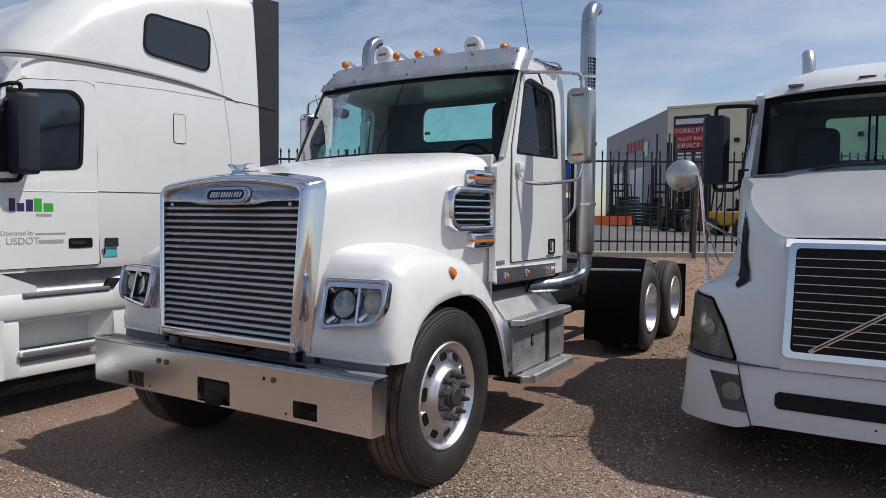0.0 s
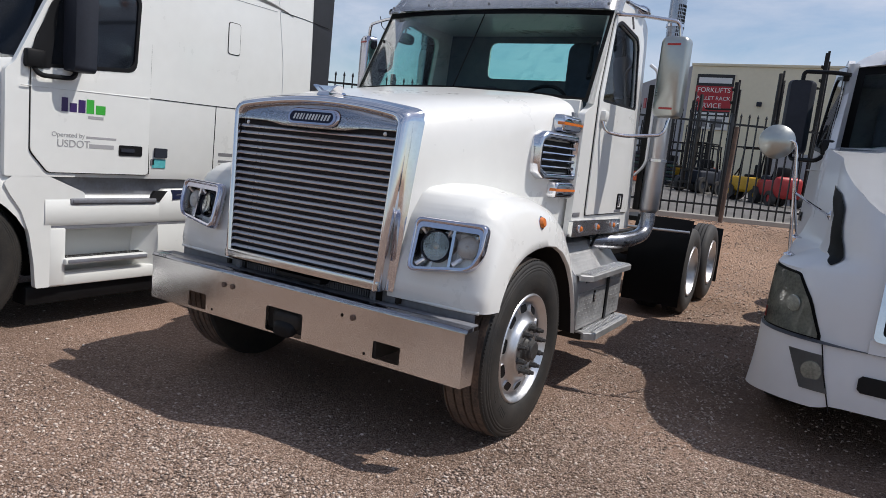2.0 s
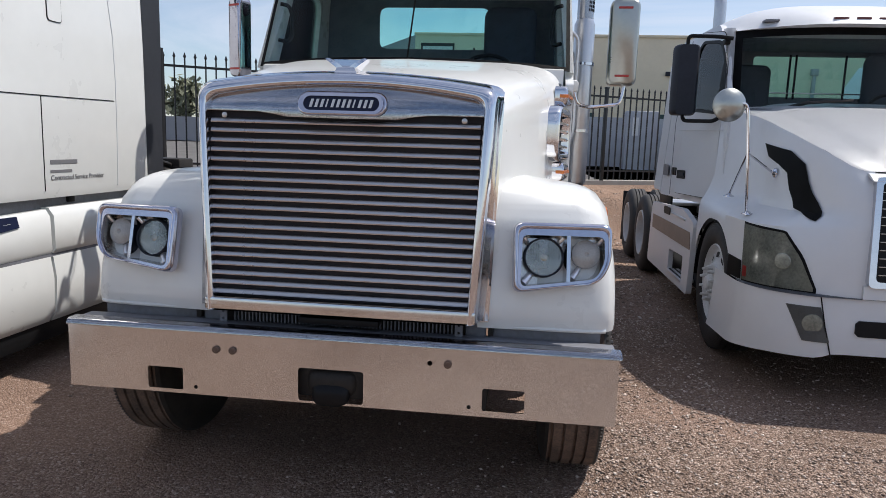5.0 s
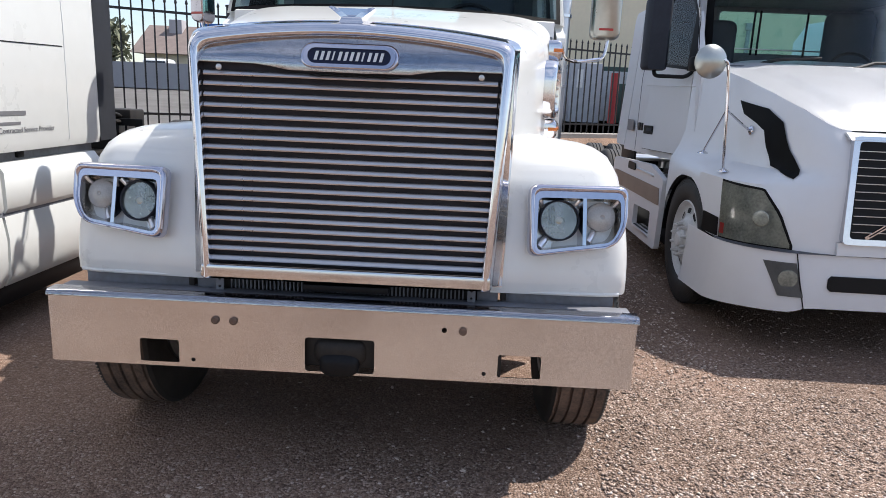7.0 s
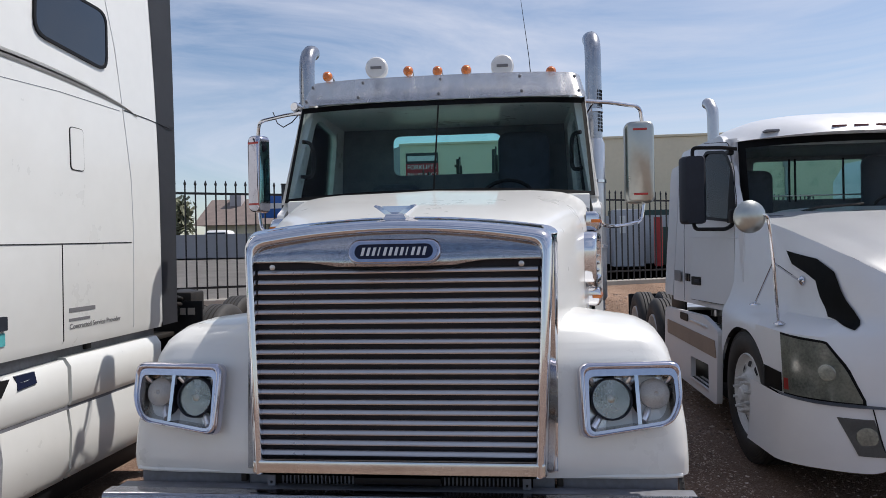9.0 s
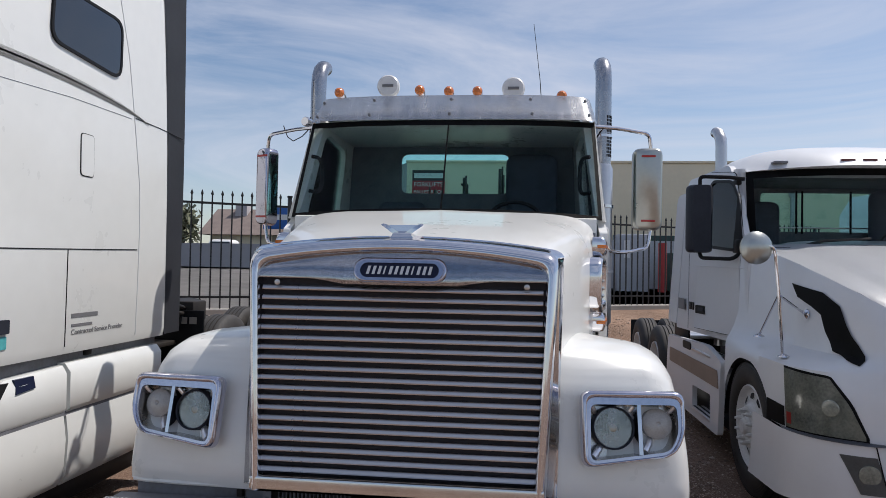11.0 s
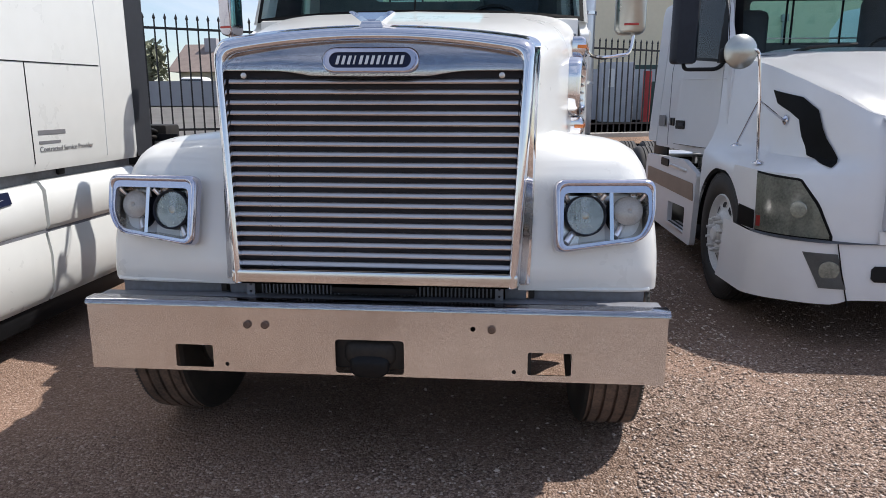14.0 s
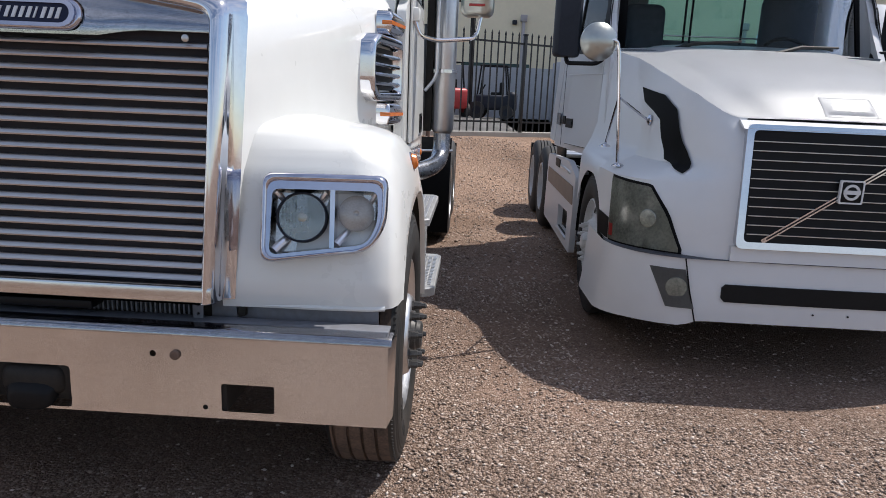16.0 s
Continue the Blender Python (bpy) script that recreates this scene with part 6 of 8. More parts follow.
            part("seam", tb([self.P(s * 0.850, 1.842, 0.70), self.P(s * 0.815, 1.826, 0.52), self.P(s * 0.755, 1.824, 0.295)], 0.004, 6), BLACK, b)

    def inner(self):
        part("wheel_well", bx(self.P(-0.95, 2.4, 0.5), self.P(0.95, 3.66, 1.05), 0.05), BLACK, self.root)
        for s in (-1, 1):
            part("arch_lining", sh(lambda u, v, s=s: self.P(s * (0.85 + 0.355 * v), 3.12 + 0.58 * math.cos(math.pi * u), 0.5 + 0.54 * math.sin(math.pi * u)), 18, 2, 0.01), BLACK, self.root)

    def door(self, s, rear, top, glass_mat):
        """Door panel, its gap and window on one side."""
        X = lambda v: self.body_x(v)
        d_out = round_poly([(3.67, 1.34), (3.80, 1.185), (4.64, 1.185), (4.635, 2.74), (4.55, 2.775), (3.98, 2.70), (3.70, 2.14), (3.67, 1.90)], [0.03, 0.03, 0.03, 0.06, 0.06, 0.08, 0.05, 0.03])
        w_out = round_poly([(3.70, 1.94), (4.50, 2.01), (4.53, 2.60), (4.44, 2.685), (4.00, 2.63), (3.80, 2.42)], [0.06, 0.08, 0.08, 0.08, 0.08, 0.1])
        w_in = round_poly([(3.70, 1.965), (4.475, 2.04), (4.50, 2.585), (4.42, 2.655), (4.02, 2.605), (3.83, 2.41)], [0.06, 0.08, 0.08, 0.08, 0.08, 0.1])
        at = lambda e: (lambda u, v, w: self.P(s * (self.side(u, v) + e - w), u, v))
        gap = [(u + (0.006 if u > 4.1 else -0.006), v + (0.006 if v > 1.9 else -0.006)) for u, v in d_out]
        dr = part("door", pl(d_out, [w_out], at(0.013), 0.012), self.paint, self.root, "white cab door", sharp=40)
        part("door_gap", pl(gap, [w_out], at(0.004), 0.003), BLACK, dr)
        part("window_seal", pl(w_out, [w_in], at(0.016), 0.02), BLACK, dr)
        part("door_glass", pl(w_in, [], at(0.004), 0.004), glass_mat, dr, "tinted door window")
        part("mirror_sail", pl([(3.62, 1.93), (3.80, 1.94), (3.86, 2.44), (3.80, 2.40)], [], at(0.019), 0.006), BLACK, dr)
        h = part("door_handle", pl(round_poly([(4.365, 1.335), (4.575, 1.335), (4.575, 1.42), (4.365, 1.42)], 0.015), [], at(0.018), 0.006), BLACK, dr, "black pull handle")
        part("handle_grip", pl(round_poly([(4.38, 1.365), (4.50, 1.365), (4.50, 1.395), (4.38, 1.395)], 0.01), [], at(0.026), 0.008), DARKGREY, h)
        part("door_crease", tb([self.P(s * (self.side(3.6, 1.82) + 0.012), 3.6, 1.80), self.P(s * (self.side(4.62, 1.82) + 0.014), 4.62, 1.822)], 0.004, 6), self.paint, dr)
        return dr

    def body_x(self, z):
        return 1.235 - 0.05 * max(0.0, z - 1.9) ** 1.3

    def mirror(self, s, half=0.115, reach=1.365):
        y, u = 3.98, s * reach
        rows = []
        for k, w in ((0, 0.7), (0.3, 0.93), (0.75, 1.0), (1, 0.99)):
            rows.append([self.P(u + a * w, y - 0.08 + 0.14 * k, 2.26 + b * (0.93 + 0.07 * w)) for a, b in round_poly([(-half, -0.32), (half, -0.32), (half, 0.32), (-half, 0.32)], 0.045, 4)])
        ms = part("mirror", loft(bmesh.new(), rows), DARKGREY, self.root, "tall black door mirror on tube arms", sharp=50)
        part("mirror_glass", bx(self.P(u - 0.095, y + 0.061, 1.97), self.P(u + 0.095, y + 0.064, 2.55)), MIRROR, ms)
        part("upper_arm", tb(bend([self.P(s * (self.side(3.85, 2.62) - 0.02), 3.85, 2.62), self.P(s * (self.side(3.85, 2.62) + 0.1), 3.88, 2.64), self.P(u, y, 2.66), self.P(u, y, 2.5)], 0.04), 0.018, 8), BLACK, ms)
        part("lower_arm", tb(bend([self.P(s * (self.side(3.68, 1.97) - 0.02), 3.68, 1.97), self.P(s * (self.side(3.68, 1.9) + 0.06), 3.70, 1.88), self.P(u, y - 0.02, 1.89), self.P(u, y, 2.0)], 0.05), 0.018, 8), BLACK, ms)
        part("arm_foot", bx(self.P(s * (self.side(3.68, 2.0)) - 0.05, 3.62, 1.93), self.P(s * (self.side(3.68, 2.0)) + 0.05, 3.76, 2.06), 0.02), BLACK, ms)
        part("arm_plate", bx(self.P(s * (self.side(3.98, 2.6) - 0.01) - 0.025, 3.90, 2.575), self.P(s * (self.side(3.98, 2.6) - 0.01) + 0.025, 4.06, 2.63), 0.012), BLACK, ms)

    def windscreen_at(self, u, v, off=0.0):
        x = u * 2 - 1
        hw = 0.985 - 0.03 * v
        return self.P(x * hw, 3.40 + 0.36 * v + (0.40 - 0.18 * v) * abs(x) ** 2.4 - off, 1.975 + 0.72 * v - 0.01 * x * x)

    def windscreen(self, glass_mat):
        part("windscreen", sh(lambda u, v: self.windscreen_at(u, v), 24, 8, 0.006), glass_mat, self.root, "wide curved windscreen")
        for (a0, a1, b0, b1) in ((0, 1, -0.03, 0.05), (0, 1, 0.93, 1.04), (0, 0.03, 0, 1), (0.97, 1, 0, 1)):
            part("windscreen_seal", sh(lambda u, v: self.windscreen_at(a0 + (a1 - a0) * u, b0 + (b1 - b0) * v, 0.007), 24, 6, 0.010), BLACK, self.root)
        for s in (-1, 1):
            def pillar(u, v):
                e = self.windscreen_at(1.0 if s > 0 else 0.0, -0.05 + 1.12 * v, 0.01)
                z = e.z
                yo = lerp(z, [(1.95, 3.62), (2.1, 3.70), (2.70, 4.03), (2.85, 4.14)])
                o = self.P(s * (self.side(yo, z) + 0.004), yo, z)
                p = e.lerp(o, u)
                return p + V((s * 0.02, -0.03, 0)) * math.sin(math.pi * u)
            part("a_pillar", sh(pillar, 6, 14, 0.02), self.paint, self.root, sharp=60)
        part("cowl", sh(lambda u, v: self.windscreen_at(u, -0.16 + 0.14 * v, 0.02 + 0.10 * (1 - v)), 24, 3, 0.02), BLACK, self.root)
        for x0, x1 in ((-0.80, -0.12), (0.02, 0.70)):
            a, b = self.windscreen_at((x0 + 1) / 2, 0.05, 0.03), self.windscreen_at((x1 + 1) / 2, 0.13, 0.03)
            part("wiper", tb([a + V((0.1, -0.02, -0.03)), a.lerp(b, 0.5) + V((0, -0.012, 0.01)), b], [0.018, 0.015, 0.009], 6), RUBBER, self.root)

    def chassis(self, rear, lift=0.0):
        for s in (-1, 1):
            part("frame_rail", bx(self.P(s * 0.43 - 0.04, 2.4, 0.62), self.P(s * 0.43 + 0.04, rear[-1] + 0.7, 0.92), 0.01), GRIME, self.root)
            t = 0 if s > 0 else 180
            steer_wheel(self.root, self.P(s * 1.05, 3.12, 0.518), t, self.rim, self.rim, False)
            for y in rear:
                wheel_parts(self.root, "rear_wheel", self.P(s * 1.085, y, 0.505 + lift), t, tread=0.27, deep=True, rim_mat=self.rim)
                wheel_parts(self.root, "inner_wheel", self.P(s * 0.745, y, 0.505 + lift), t + 180, tread=0.27, deep=True, slots=False, lugs=0)
        part("front_axle", tb([self.P(-0.95, 3.12, 0.5), self.P(0.95, 3.12, 0.45)], 0.07, 10), GRIME, self.root)
        for y in rear:
            part("rear_axle", tb([self.P(-1, y, 0.5 + lift), self.P(-0.2, y, 0.5 + lift), self.P(0, y, 0.5 + lift), self.P(0.2, y, 0.5 + lift), self.P(1, y, 0.5 + lift)], [0.07, 0.09, 0.22, 0.09, 0.07], 12), GRIME, self.root)
        y = rear[0] + 0.66
        part("fifth_wheel", loft(bmesh.new(), [[self.P(0.46 * c, y + 0.45 * q, z) for c, q in ((-1, -0.9), (1, -0.9), (1, 0.3), (0.35, 1.0), (0.18, 0.2), (-0.18, 0.2), (-0.35, 1.0), (-1, 0.3))] for z in (1.06 + lift, 1.13 + lift)]), GRIME, self.root, "greasy fifth wheel plate")
        part("engine", bx(self.P(-0.35, 2.0, 0.45), self.P(0.35, 3.5, 1.4), 0.05), GRIME, self.root)
        # two unseen black slabs, added to keep light off the ground below
        part("under_block", bx(self.P(-0.86, 1.86, 0.36), self.P(0.86, 3.9, 0.46), 0.03), BLACK, self.root, "black slab added under the engine to block light")
        part("rear_under_block", bx(self.P(-1.0, 3.75, 0.34), self.P(1.0, rear[0] - 0.75, 0.60), 0.05), BLACK, self.root)


RIMGREY = mat("dusty_white_rim", (0.62, 0.62, 0.61), 0.5, 0.0, vary=0.2, scale=7)

# --- the day cab on the right
day_cab = thing("semi_truck", (3.565, 4.5, 0), "white aerodynamic day-cab truck with diagonal grille bar", "truck")
D = Aero(day_cab, 3.565, 0.0, WHITE_V)
D.rim = RIMGREY
D.taper = 0.155
D.body_x = lambda z: lerp(z, [(1.85, 1.235), (2.1, 1.205), (2.7, 1.13), (2.85, 1.10)])
D.front()
D.grille()
D.lamps()
D.bumper()
D.inner()
D.windscreen(CLEARGLASS)
REAR = 5.42
for s in (-1, 1):
    w_in = round_poly([(3.70, 1.965), (4.475, 2.04), (4.50, 2.585), (4.42, 2.655), (4.02, 2.605), (3.83, 2.41)], [0.06, 0.08, 0.08, 0.08, 0.08, 0.1])
    part("cab_side", pl(round_poly([(3.50, 1.12), (REAR, 1.12), (REAR, 2.80), (4.15, 2.80), (3.56, 1.95), (3.50, 1.9)], [0.02, 0.03, 0.1, 0.1, 0.05, 0.02]), [w_in], lambda u, v, w: D.P(s * (D.side(u, v) - w), u, v), 0.05), WHITE_V, day_cab, sharp=40)
    dr = D.door(s, REAR, 2.8, DOORGLASS)
    D.mirror(s)
    part("rear_seam", tb([D.P(s * (D.body_x(z) + 0.001), 4.90, z) for z in (1.15, 1.9, 2.4, 2.75)], 0.003, 6), GREYSTEEL, day_cab)
    for y0, y1 in ((4.76, 4.84), (4.66, 4.73)):
        part("marker_lamp", bx(D.P(s * 1.237 - 0.006, y0, 1.36), D.P(s * 1.237 + 0.006, y1, 1.44), 0.004), BLACK, day_cab)
    part("decal", bx(D.P(s * 1.2365 - 0.001, 5.06, 1.34), D.P(s * 1.2365 + 0.001, 5.34, 1.46)), GREYINK, day_cab, "worn grey decal")
    # chassis fairing with steps
    fy = lambda u, v, w: D.P(s * (1.235 - w), u, v)
    fr = part("side_fairing", pl(round_poly([(3.80, 0.27), (5.95, 0.27), (5.85, 1.0), (4.20, 1.05), (3.72, 0.95), (3.76, 0.7)], [0.05, 0.08, 0.1, 0.08, 0.05, 0.05]), [round_poly([(4.05, 0.36), (4.70, 0.36), (4.70, 0.58), (4.05, 0.60)], 0.03)], fy, 0.05), WHITE_V, day_cab, "white side skirt with two steps", sharp=40)
    part("stripe", pl(round_poly([(3.78, 0.70), (5.72, 0.70), (5.72, 0.86), (3.82, 0.86)], 0.02), [], lambda u, v, w: D.P(s * (1.243 - w), u, v), 0.006), BUFF, fr, "brown protective strip")
    for z in (0.37, 0.97):
        st = part("step", bx(D.P(s * 1.16 - 0.09, 4.05, z - 0.03), D.P(s * 1.16 + 0.09, 4.70, z), 0.01), ALU, fr)
        for k in range(3):
            part("step_groove", bx(D.P(s * 1.16 - 0.07 + 0.055 * k, 4.08, z), D.P(s * 1.16 - 0.05 + 0.055 * k, 4.67, z + 0.004)), BLACK, st)
    part("grab_pocket", pl(round_poly([(4.76, 0.93), (5.08, 0.93), (5.08, 1.01), (4.76, 1.01)], 0.03), [], lambda u, v, w: D.P(s * (1.246 - w), u, v), 0.008), BLACK, fr)
    # added plates: stop sun through the step opening and below the extender
    part("opening_sun_block", bx(D.P(s * 1.06 - 0.05, 3.75, 0.30), D.P(s * 1.06 + 0.05, 5.75, 0.56), 0.02), BLACK, day_cab)
    part("gap_sun_block", bx(D.P(s * 1.12 - 0.012, REAR - 0.1, 0.90), D.P(s * 1.12 + 0.012, REAR + 0.55, 1.36), 0.004), BLACK, day_cab)
    part("cab_extender", pl(round_poly([(REAR + 0.004, 1.16), (REAR + 0.40, 1.16), (REAR + 0.40, 2.66), (REAR + 0.004, 2.66)], [0.004, 0.06, 0.10, 0.004]), [], lambda u, v, w: D.P(s * (D.side(u, v) + 0.004 - w), u, v), 0.04), WHITE_V, day_cab, sharp=40)
part("cab_back", pl(round_poly([(-1.18, 1.14), (1.18, 1.14), (1.08, 2.70), (-1.08, 2.70)], 0.08), [round_poly([(-0.50, 2.20), (0.64, 2.20), (0.64, 2.615), (-0.50, 2.615)], 0.05)], lambda u, v, w: D.P(u, 4.96 - w, v), 0.05), INTERIOR, day_cab)
part("rear_window", bx(D.P(-0.53, 4.925, 2.17), D.P(0.67, 4.93, 2.64)), REARGLASS, day_cab, "wide rear cab window")
part("window_rail", bx(D.P(-0.52, 4.90, 2.235), D.P(0.66, 4.915, 2.25), 0.004), ALU, day_cab)
for x in (-0.135, -0.075, 0.41):
    part("window_bar", bx(D.P(x - 0.010, 4.90, 2.18), D.P(x + 0.010, 4.915, 2.63), 0.003), BLACK, day_cab)
part("cab_floor", bx(D.P(-1.0, 3.6, 1.12), D.P(1.0, 4.95, 1.2), 0.01), INTERIOR, day_cab)
part("firewall", bx(D.P(-0.98, 3.60, 1.1), D.P(0.98, 3.66, 1.93), 0.01), INTERIOR, day_cab)
part("headliner", bx(D.P(-0.92, 4.10, 2.66), D.P(0.92, 4.95, 2.69), 0.02), INTERIOR, day_cab)
part("dashboard", loft(bmesh.new(), [[D.P(x, 3.55, 1.5), D.P(x, 4.05, 1.55), D.P(x, 4.02, 1.88), D.P(x, 3.80, 2.0), D.P(x, 3.5, 1.99)] for x in (-0.98, 0, 0.98)]), INTERIOR, day_cab, "dark moulded dashboard")
for c, w, h in ((-0.56, 0.20, 2.50), (0.77, 0.26, 2.62)):
    seat = part("seat", bx(D.P(c - w, 4.25, 1.5), D.P(c + w, 4.75, 1.68), 0.06, 3), SEAT, day_cab, "dark cloth cab seat")
    part("seat_back", bx(D.P(c - w + 0.01, 4.66, 1.6), D.P(c + w - 0.01, 4.84, h), 0.08, 3), SEAT, seat)
    part("seat_base", bx(D.P(c - 0.16, 4.3, 1.2), D.P(c + 0.16, 4.7, 1.5), 0.02), INTERIOR, seat)
ring = [D.P(0.52 + 0.23 * math.cos(a), 4.08 + 0.10 * math.sin(a), 1.98 + 0.2 * math.sin(a)) for a in [2 * math.pi * k / 28 for k in range(29)]]
part("steering_wheel", tb(ring, 0.016, 8), BLACK, day_cab)


def day_roof(y):
    k = 1.2 * lerp(y, [(3.62, 0.0), (3.70, 0.30), (3.85, 0.62), (4.1, 0.88), (4.4, 1.0), (4.9, 0.95), (5.0, 0.6), (5.06, 0.0)])
    pts = []
    for i in range(29):
        c = i / 14 - 1
        yy = y + 0.42 * abs(c) ** 2.6 * max(0.0, min(1.0, (4.5 - y) / 0.8))
        hw = D.side(yy, 2.72) + 0.006
        pts.append(D.P(c * hw, yy, 2.70 + 0.02 * (1 - c * c) + 0.225 * k * (1 - abs(c) ** 5)))
    return pts + [pts[-1] + V((0, 0, -0.03)), pts[0] + V((0, 0, -0.03))]


part("roof", loft(bmesh.new(), [day_roof(y) for y in (3.62, 3.66, 3.72, 3.8, 3.95, 4.1, 4.3, 4.6, 4.9, 4.98, 5.06)]), WHITE_V, day_cab, sharp=55)
for x in (-0.70, -0.18, 0.0, 0.18, 0.70):
    part("roof_lamp", bx(D.P(x - 0.06, 3.66 + 0.30 * abs(x) ** 2.3, 2.762), D.P(x + 0.06, 3.76 + 0.30 * abs(x) ** 2.3, 2.782), 0.006), DULLRED if abs(x) < 0.3 else GREYSTEEL, day_cab, "low roof marker lamp")
part("exhaust_pipe", tb([D.P(-0.70, 5.62, 0.9), D.P(-0.70, 5.62, 3.22), D.P(-0.70, 5.64, 3.32), D.P(-0.71, 5.70, 3.40), D.P(-0.72, 5.78, 3.43)], 0.065, 18), BRUSHED, day_cab, "grey steel exhaust stack")
D.chassis((6.75, 8.05))
for s in (-1, 1):
    part("mud_flap", bx(D.P(min(s * 0.6, s * 1.2), 8.72, 0.15), D.P(max(s * 0.6, s * 1.2), 8.735, 0.95), 0.003), BLACK, day_cab)
    part("battery_box", bx(D.P(min(s * 0.6, s * 1.05), 5.9, 0.45), D.P(max(s * 0.6, s * 1.05), 6.2, 1.0), 0.03), BLACK, day_cab)
    part("deck_step", bx(D.P(min(s * 0.5, s * 1.1), 5.5, 0.98), D.P(max(s * 0.5, s * 1.1), 6.1, 1.02), 0.01), ALU, day_cab)

# round fender mirror on a tripod
stem = bend([(2.413, 2.523, 1.155), (2.375, 2.50, 1.6), (2.345, 2.49, 1.90), (2.33, 2.485, 1.955), (2.24, 2.47, 1.965)], 0.05)
fm = part("fender_mirror", tb(stem, 0.011, 10), CHROME, day_cab, "round convex mirror on a chrome tripod")
part("mirror_head", lt([(-0.05, 0.0), (-0.045, 0.04), (-0.03, 0.085), (0.0, 0.118), (0.012, 0.121), (0.012, 0)], Matrix.Translation((2.215, 2.49, 1.945)) @ Matrix.Rotation(radians(98), 4, "Z"), 30), SATIN, fm)
part("brace", tb([(2.378, 2.50, 1.62), (2.410, 3.00, 1.268)], 0.008, 8), CHROME, fm)
part("brace", tb([(2.385, 2.50, 1.60), (2.50, 2.57, 1.53), (2.600, 2.628, 1.472)], 0.009, 8), CHROME, fm)
for p in ((2.413, 2.510, 1.165), (2.410, 3.00, 1.262)):
    part("foot", lt([(0, 0.042), (0.008, 0.04), (0.022, 0.016), (0.024, 0)], Matrix.Translation(V(p) - V((0, 0, 0.004))) @ Matrix.Rotation(radians(-90), 4, "Y"), 16), CHROME, fm)
part("foot", lt([(0, 0.038), (0.008, 0.036), (0.02, 0.014), (0.022, 0)], Matrix.Translation((2.622, 2.630, 1.467)) @ Matrix.Rotation(radians(180), 4, "Z"), 16), CHROME, fm)

# --- the fleet sleeper on the left
sleeper = thing("semi_truck", (-3.66, 1.5, 0), "white high-roof sleeper truck with purple and green door lettering", "truck")
S = Aero(sleeper, -3.655, -3.84, WHITE_F)
S.rim = ALU
S.flare = 0.14
S.sleep_x = lambda z: 1.235 - 0.022 * max(0.0, z - 2.2) ** 1.6
S.body_x = S.sleep_x
S.front()
S.grille()
S.lamps()
S.bumper()
S.inner()
S.windscreen(BLACKGLASS)
S.mirror(1, 0.15, 1.29)
S.mirror(-1, 0.15, 1.29)


def roof_line(y):
    return lerp(y, [(3.5, 2.2), (3.66, 2.45), (3.9, 2.83), (4.0, 2.98), (4.3, 3.34), (4.7, 3.68), (5.2, 3.90), (5.8, 4.02), (6.6, 4.06)])


def body_ring(y, k=0.0):
    zt = roof_line(y)
    wv = [1.235 - k, 1.235 - k, 1.235 - k]
    r = min(lerp(y, [(4.6, 0.42), (5.6, 0.30), (6.6, 0.14)]), (zt - 1.6) * 0.35)
    pts = [(-1.20 + k, 1.15), (-1.235 + k, 1.3), (-S.body_x(zt - r) + k, zt - r)]
    side = [(1.22 - k, 1.15), (1.235 - k, 1.21), (1.235 - k, 1.9)]
    n = 9
    zs = [1.9 + (zt - r - 1.9) * j / 5 for j in range(1, 6)]
    side += [(S.sleep_x(z) - k, z) for z in zs]
    cx0 = S.sleep_x(zt - r) - k
    arc = [(cx0 - r * 1.15 + r * 1.15 * math.cos(a), zt - r + r * math.sin(a)) for a in [math.pi / 2 * j / n for j in range(1, n + 1)]]
    right = side + arc
    full = right + [(-u, z) for u, z in right[::-1]]
    return [S.P(u, y, z) for u, z in full]


S.sleep_x = lambda z: 1.235 - 0.022 * max(0.0, z - 2.2) ** 1.6
ysl = [3.98, 4.1, 4.3, 4.5, 4.7, 4.95, 5.2, 5.5, 5.8, 6.1, 6.4, 6.59]
body = part("sleeper_body", loft(bmesh.new(), [body_ring(y) for y in ysl]), WHITE_F, sleeper, "tall white sleeper body", sharp=55)
part("cab_flank", pl(round_poly([(3.50, 1.15), (4.02, 1.15), (4.02, 2.86), (3.92, 2.72), (3.56, 1.95), (3.5, 1.9)], 0.02), [], lambda u, v, w: S.P(S.body_x(v) - w, u, v), 0.05), WHITE_F, sleeper)
part("cab_flank", pl(round_poly([(3.50, 1.15), (4.02, 1.15), (4.02, 2.86), (3.92, 2.72), (3.56, 1.95), (3.5, 1.9)], 0.02), [], lambda u, v, w: S.P(-S.body_x(v) + w, u, v), 0.05), WHITE_F, sleeper)
fd = S.door(1, 6.6, 2.8, BLACKGLASS)
SX = lambda v: S.cx + S.sleep_x(v)
on = lambda e: (lambda u, v, w: V((SX(v) + e - w, u, v)))


def seam(points, r=0.004, material=None):
    return part("panel_gap", tb([(SX(z) + 0.0005, y, z) for y, z in points], r, 6), material or BLACK, body)


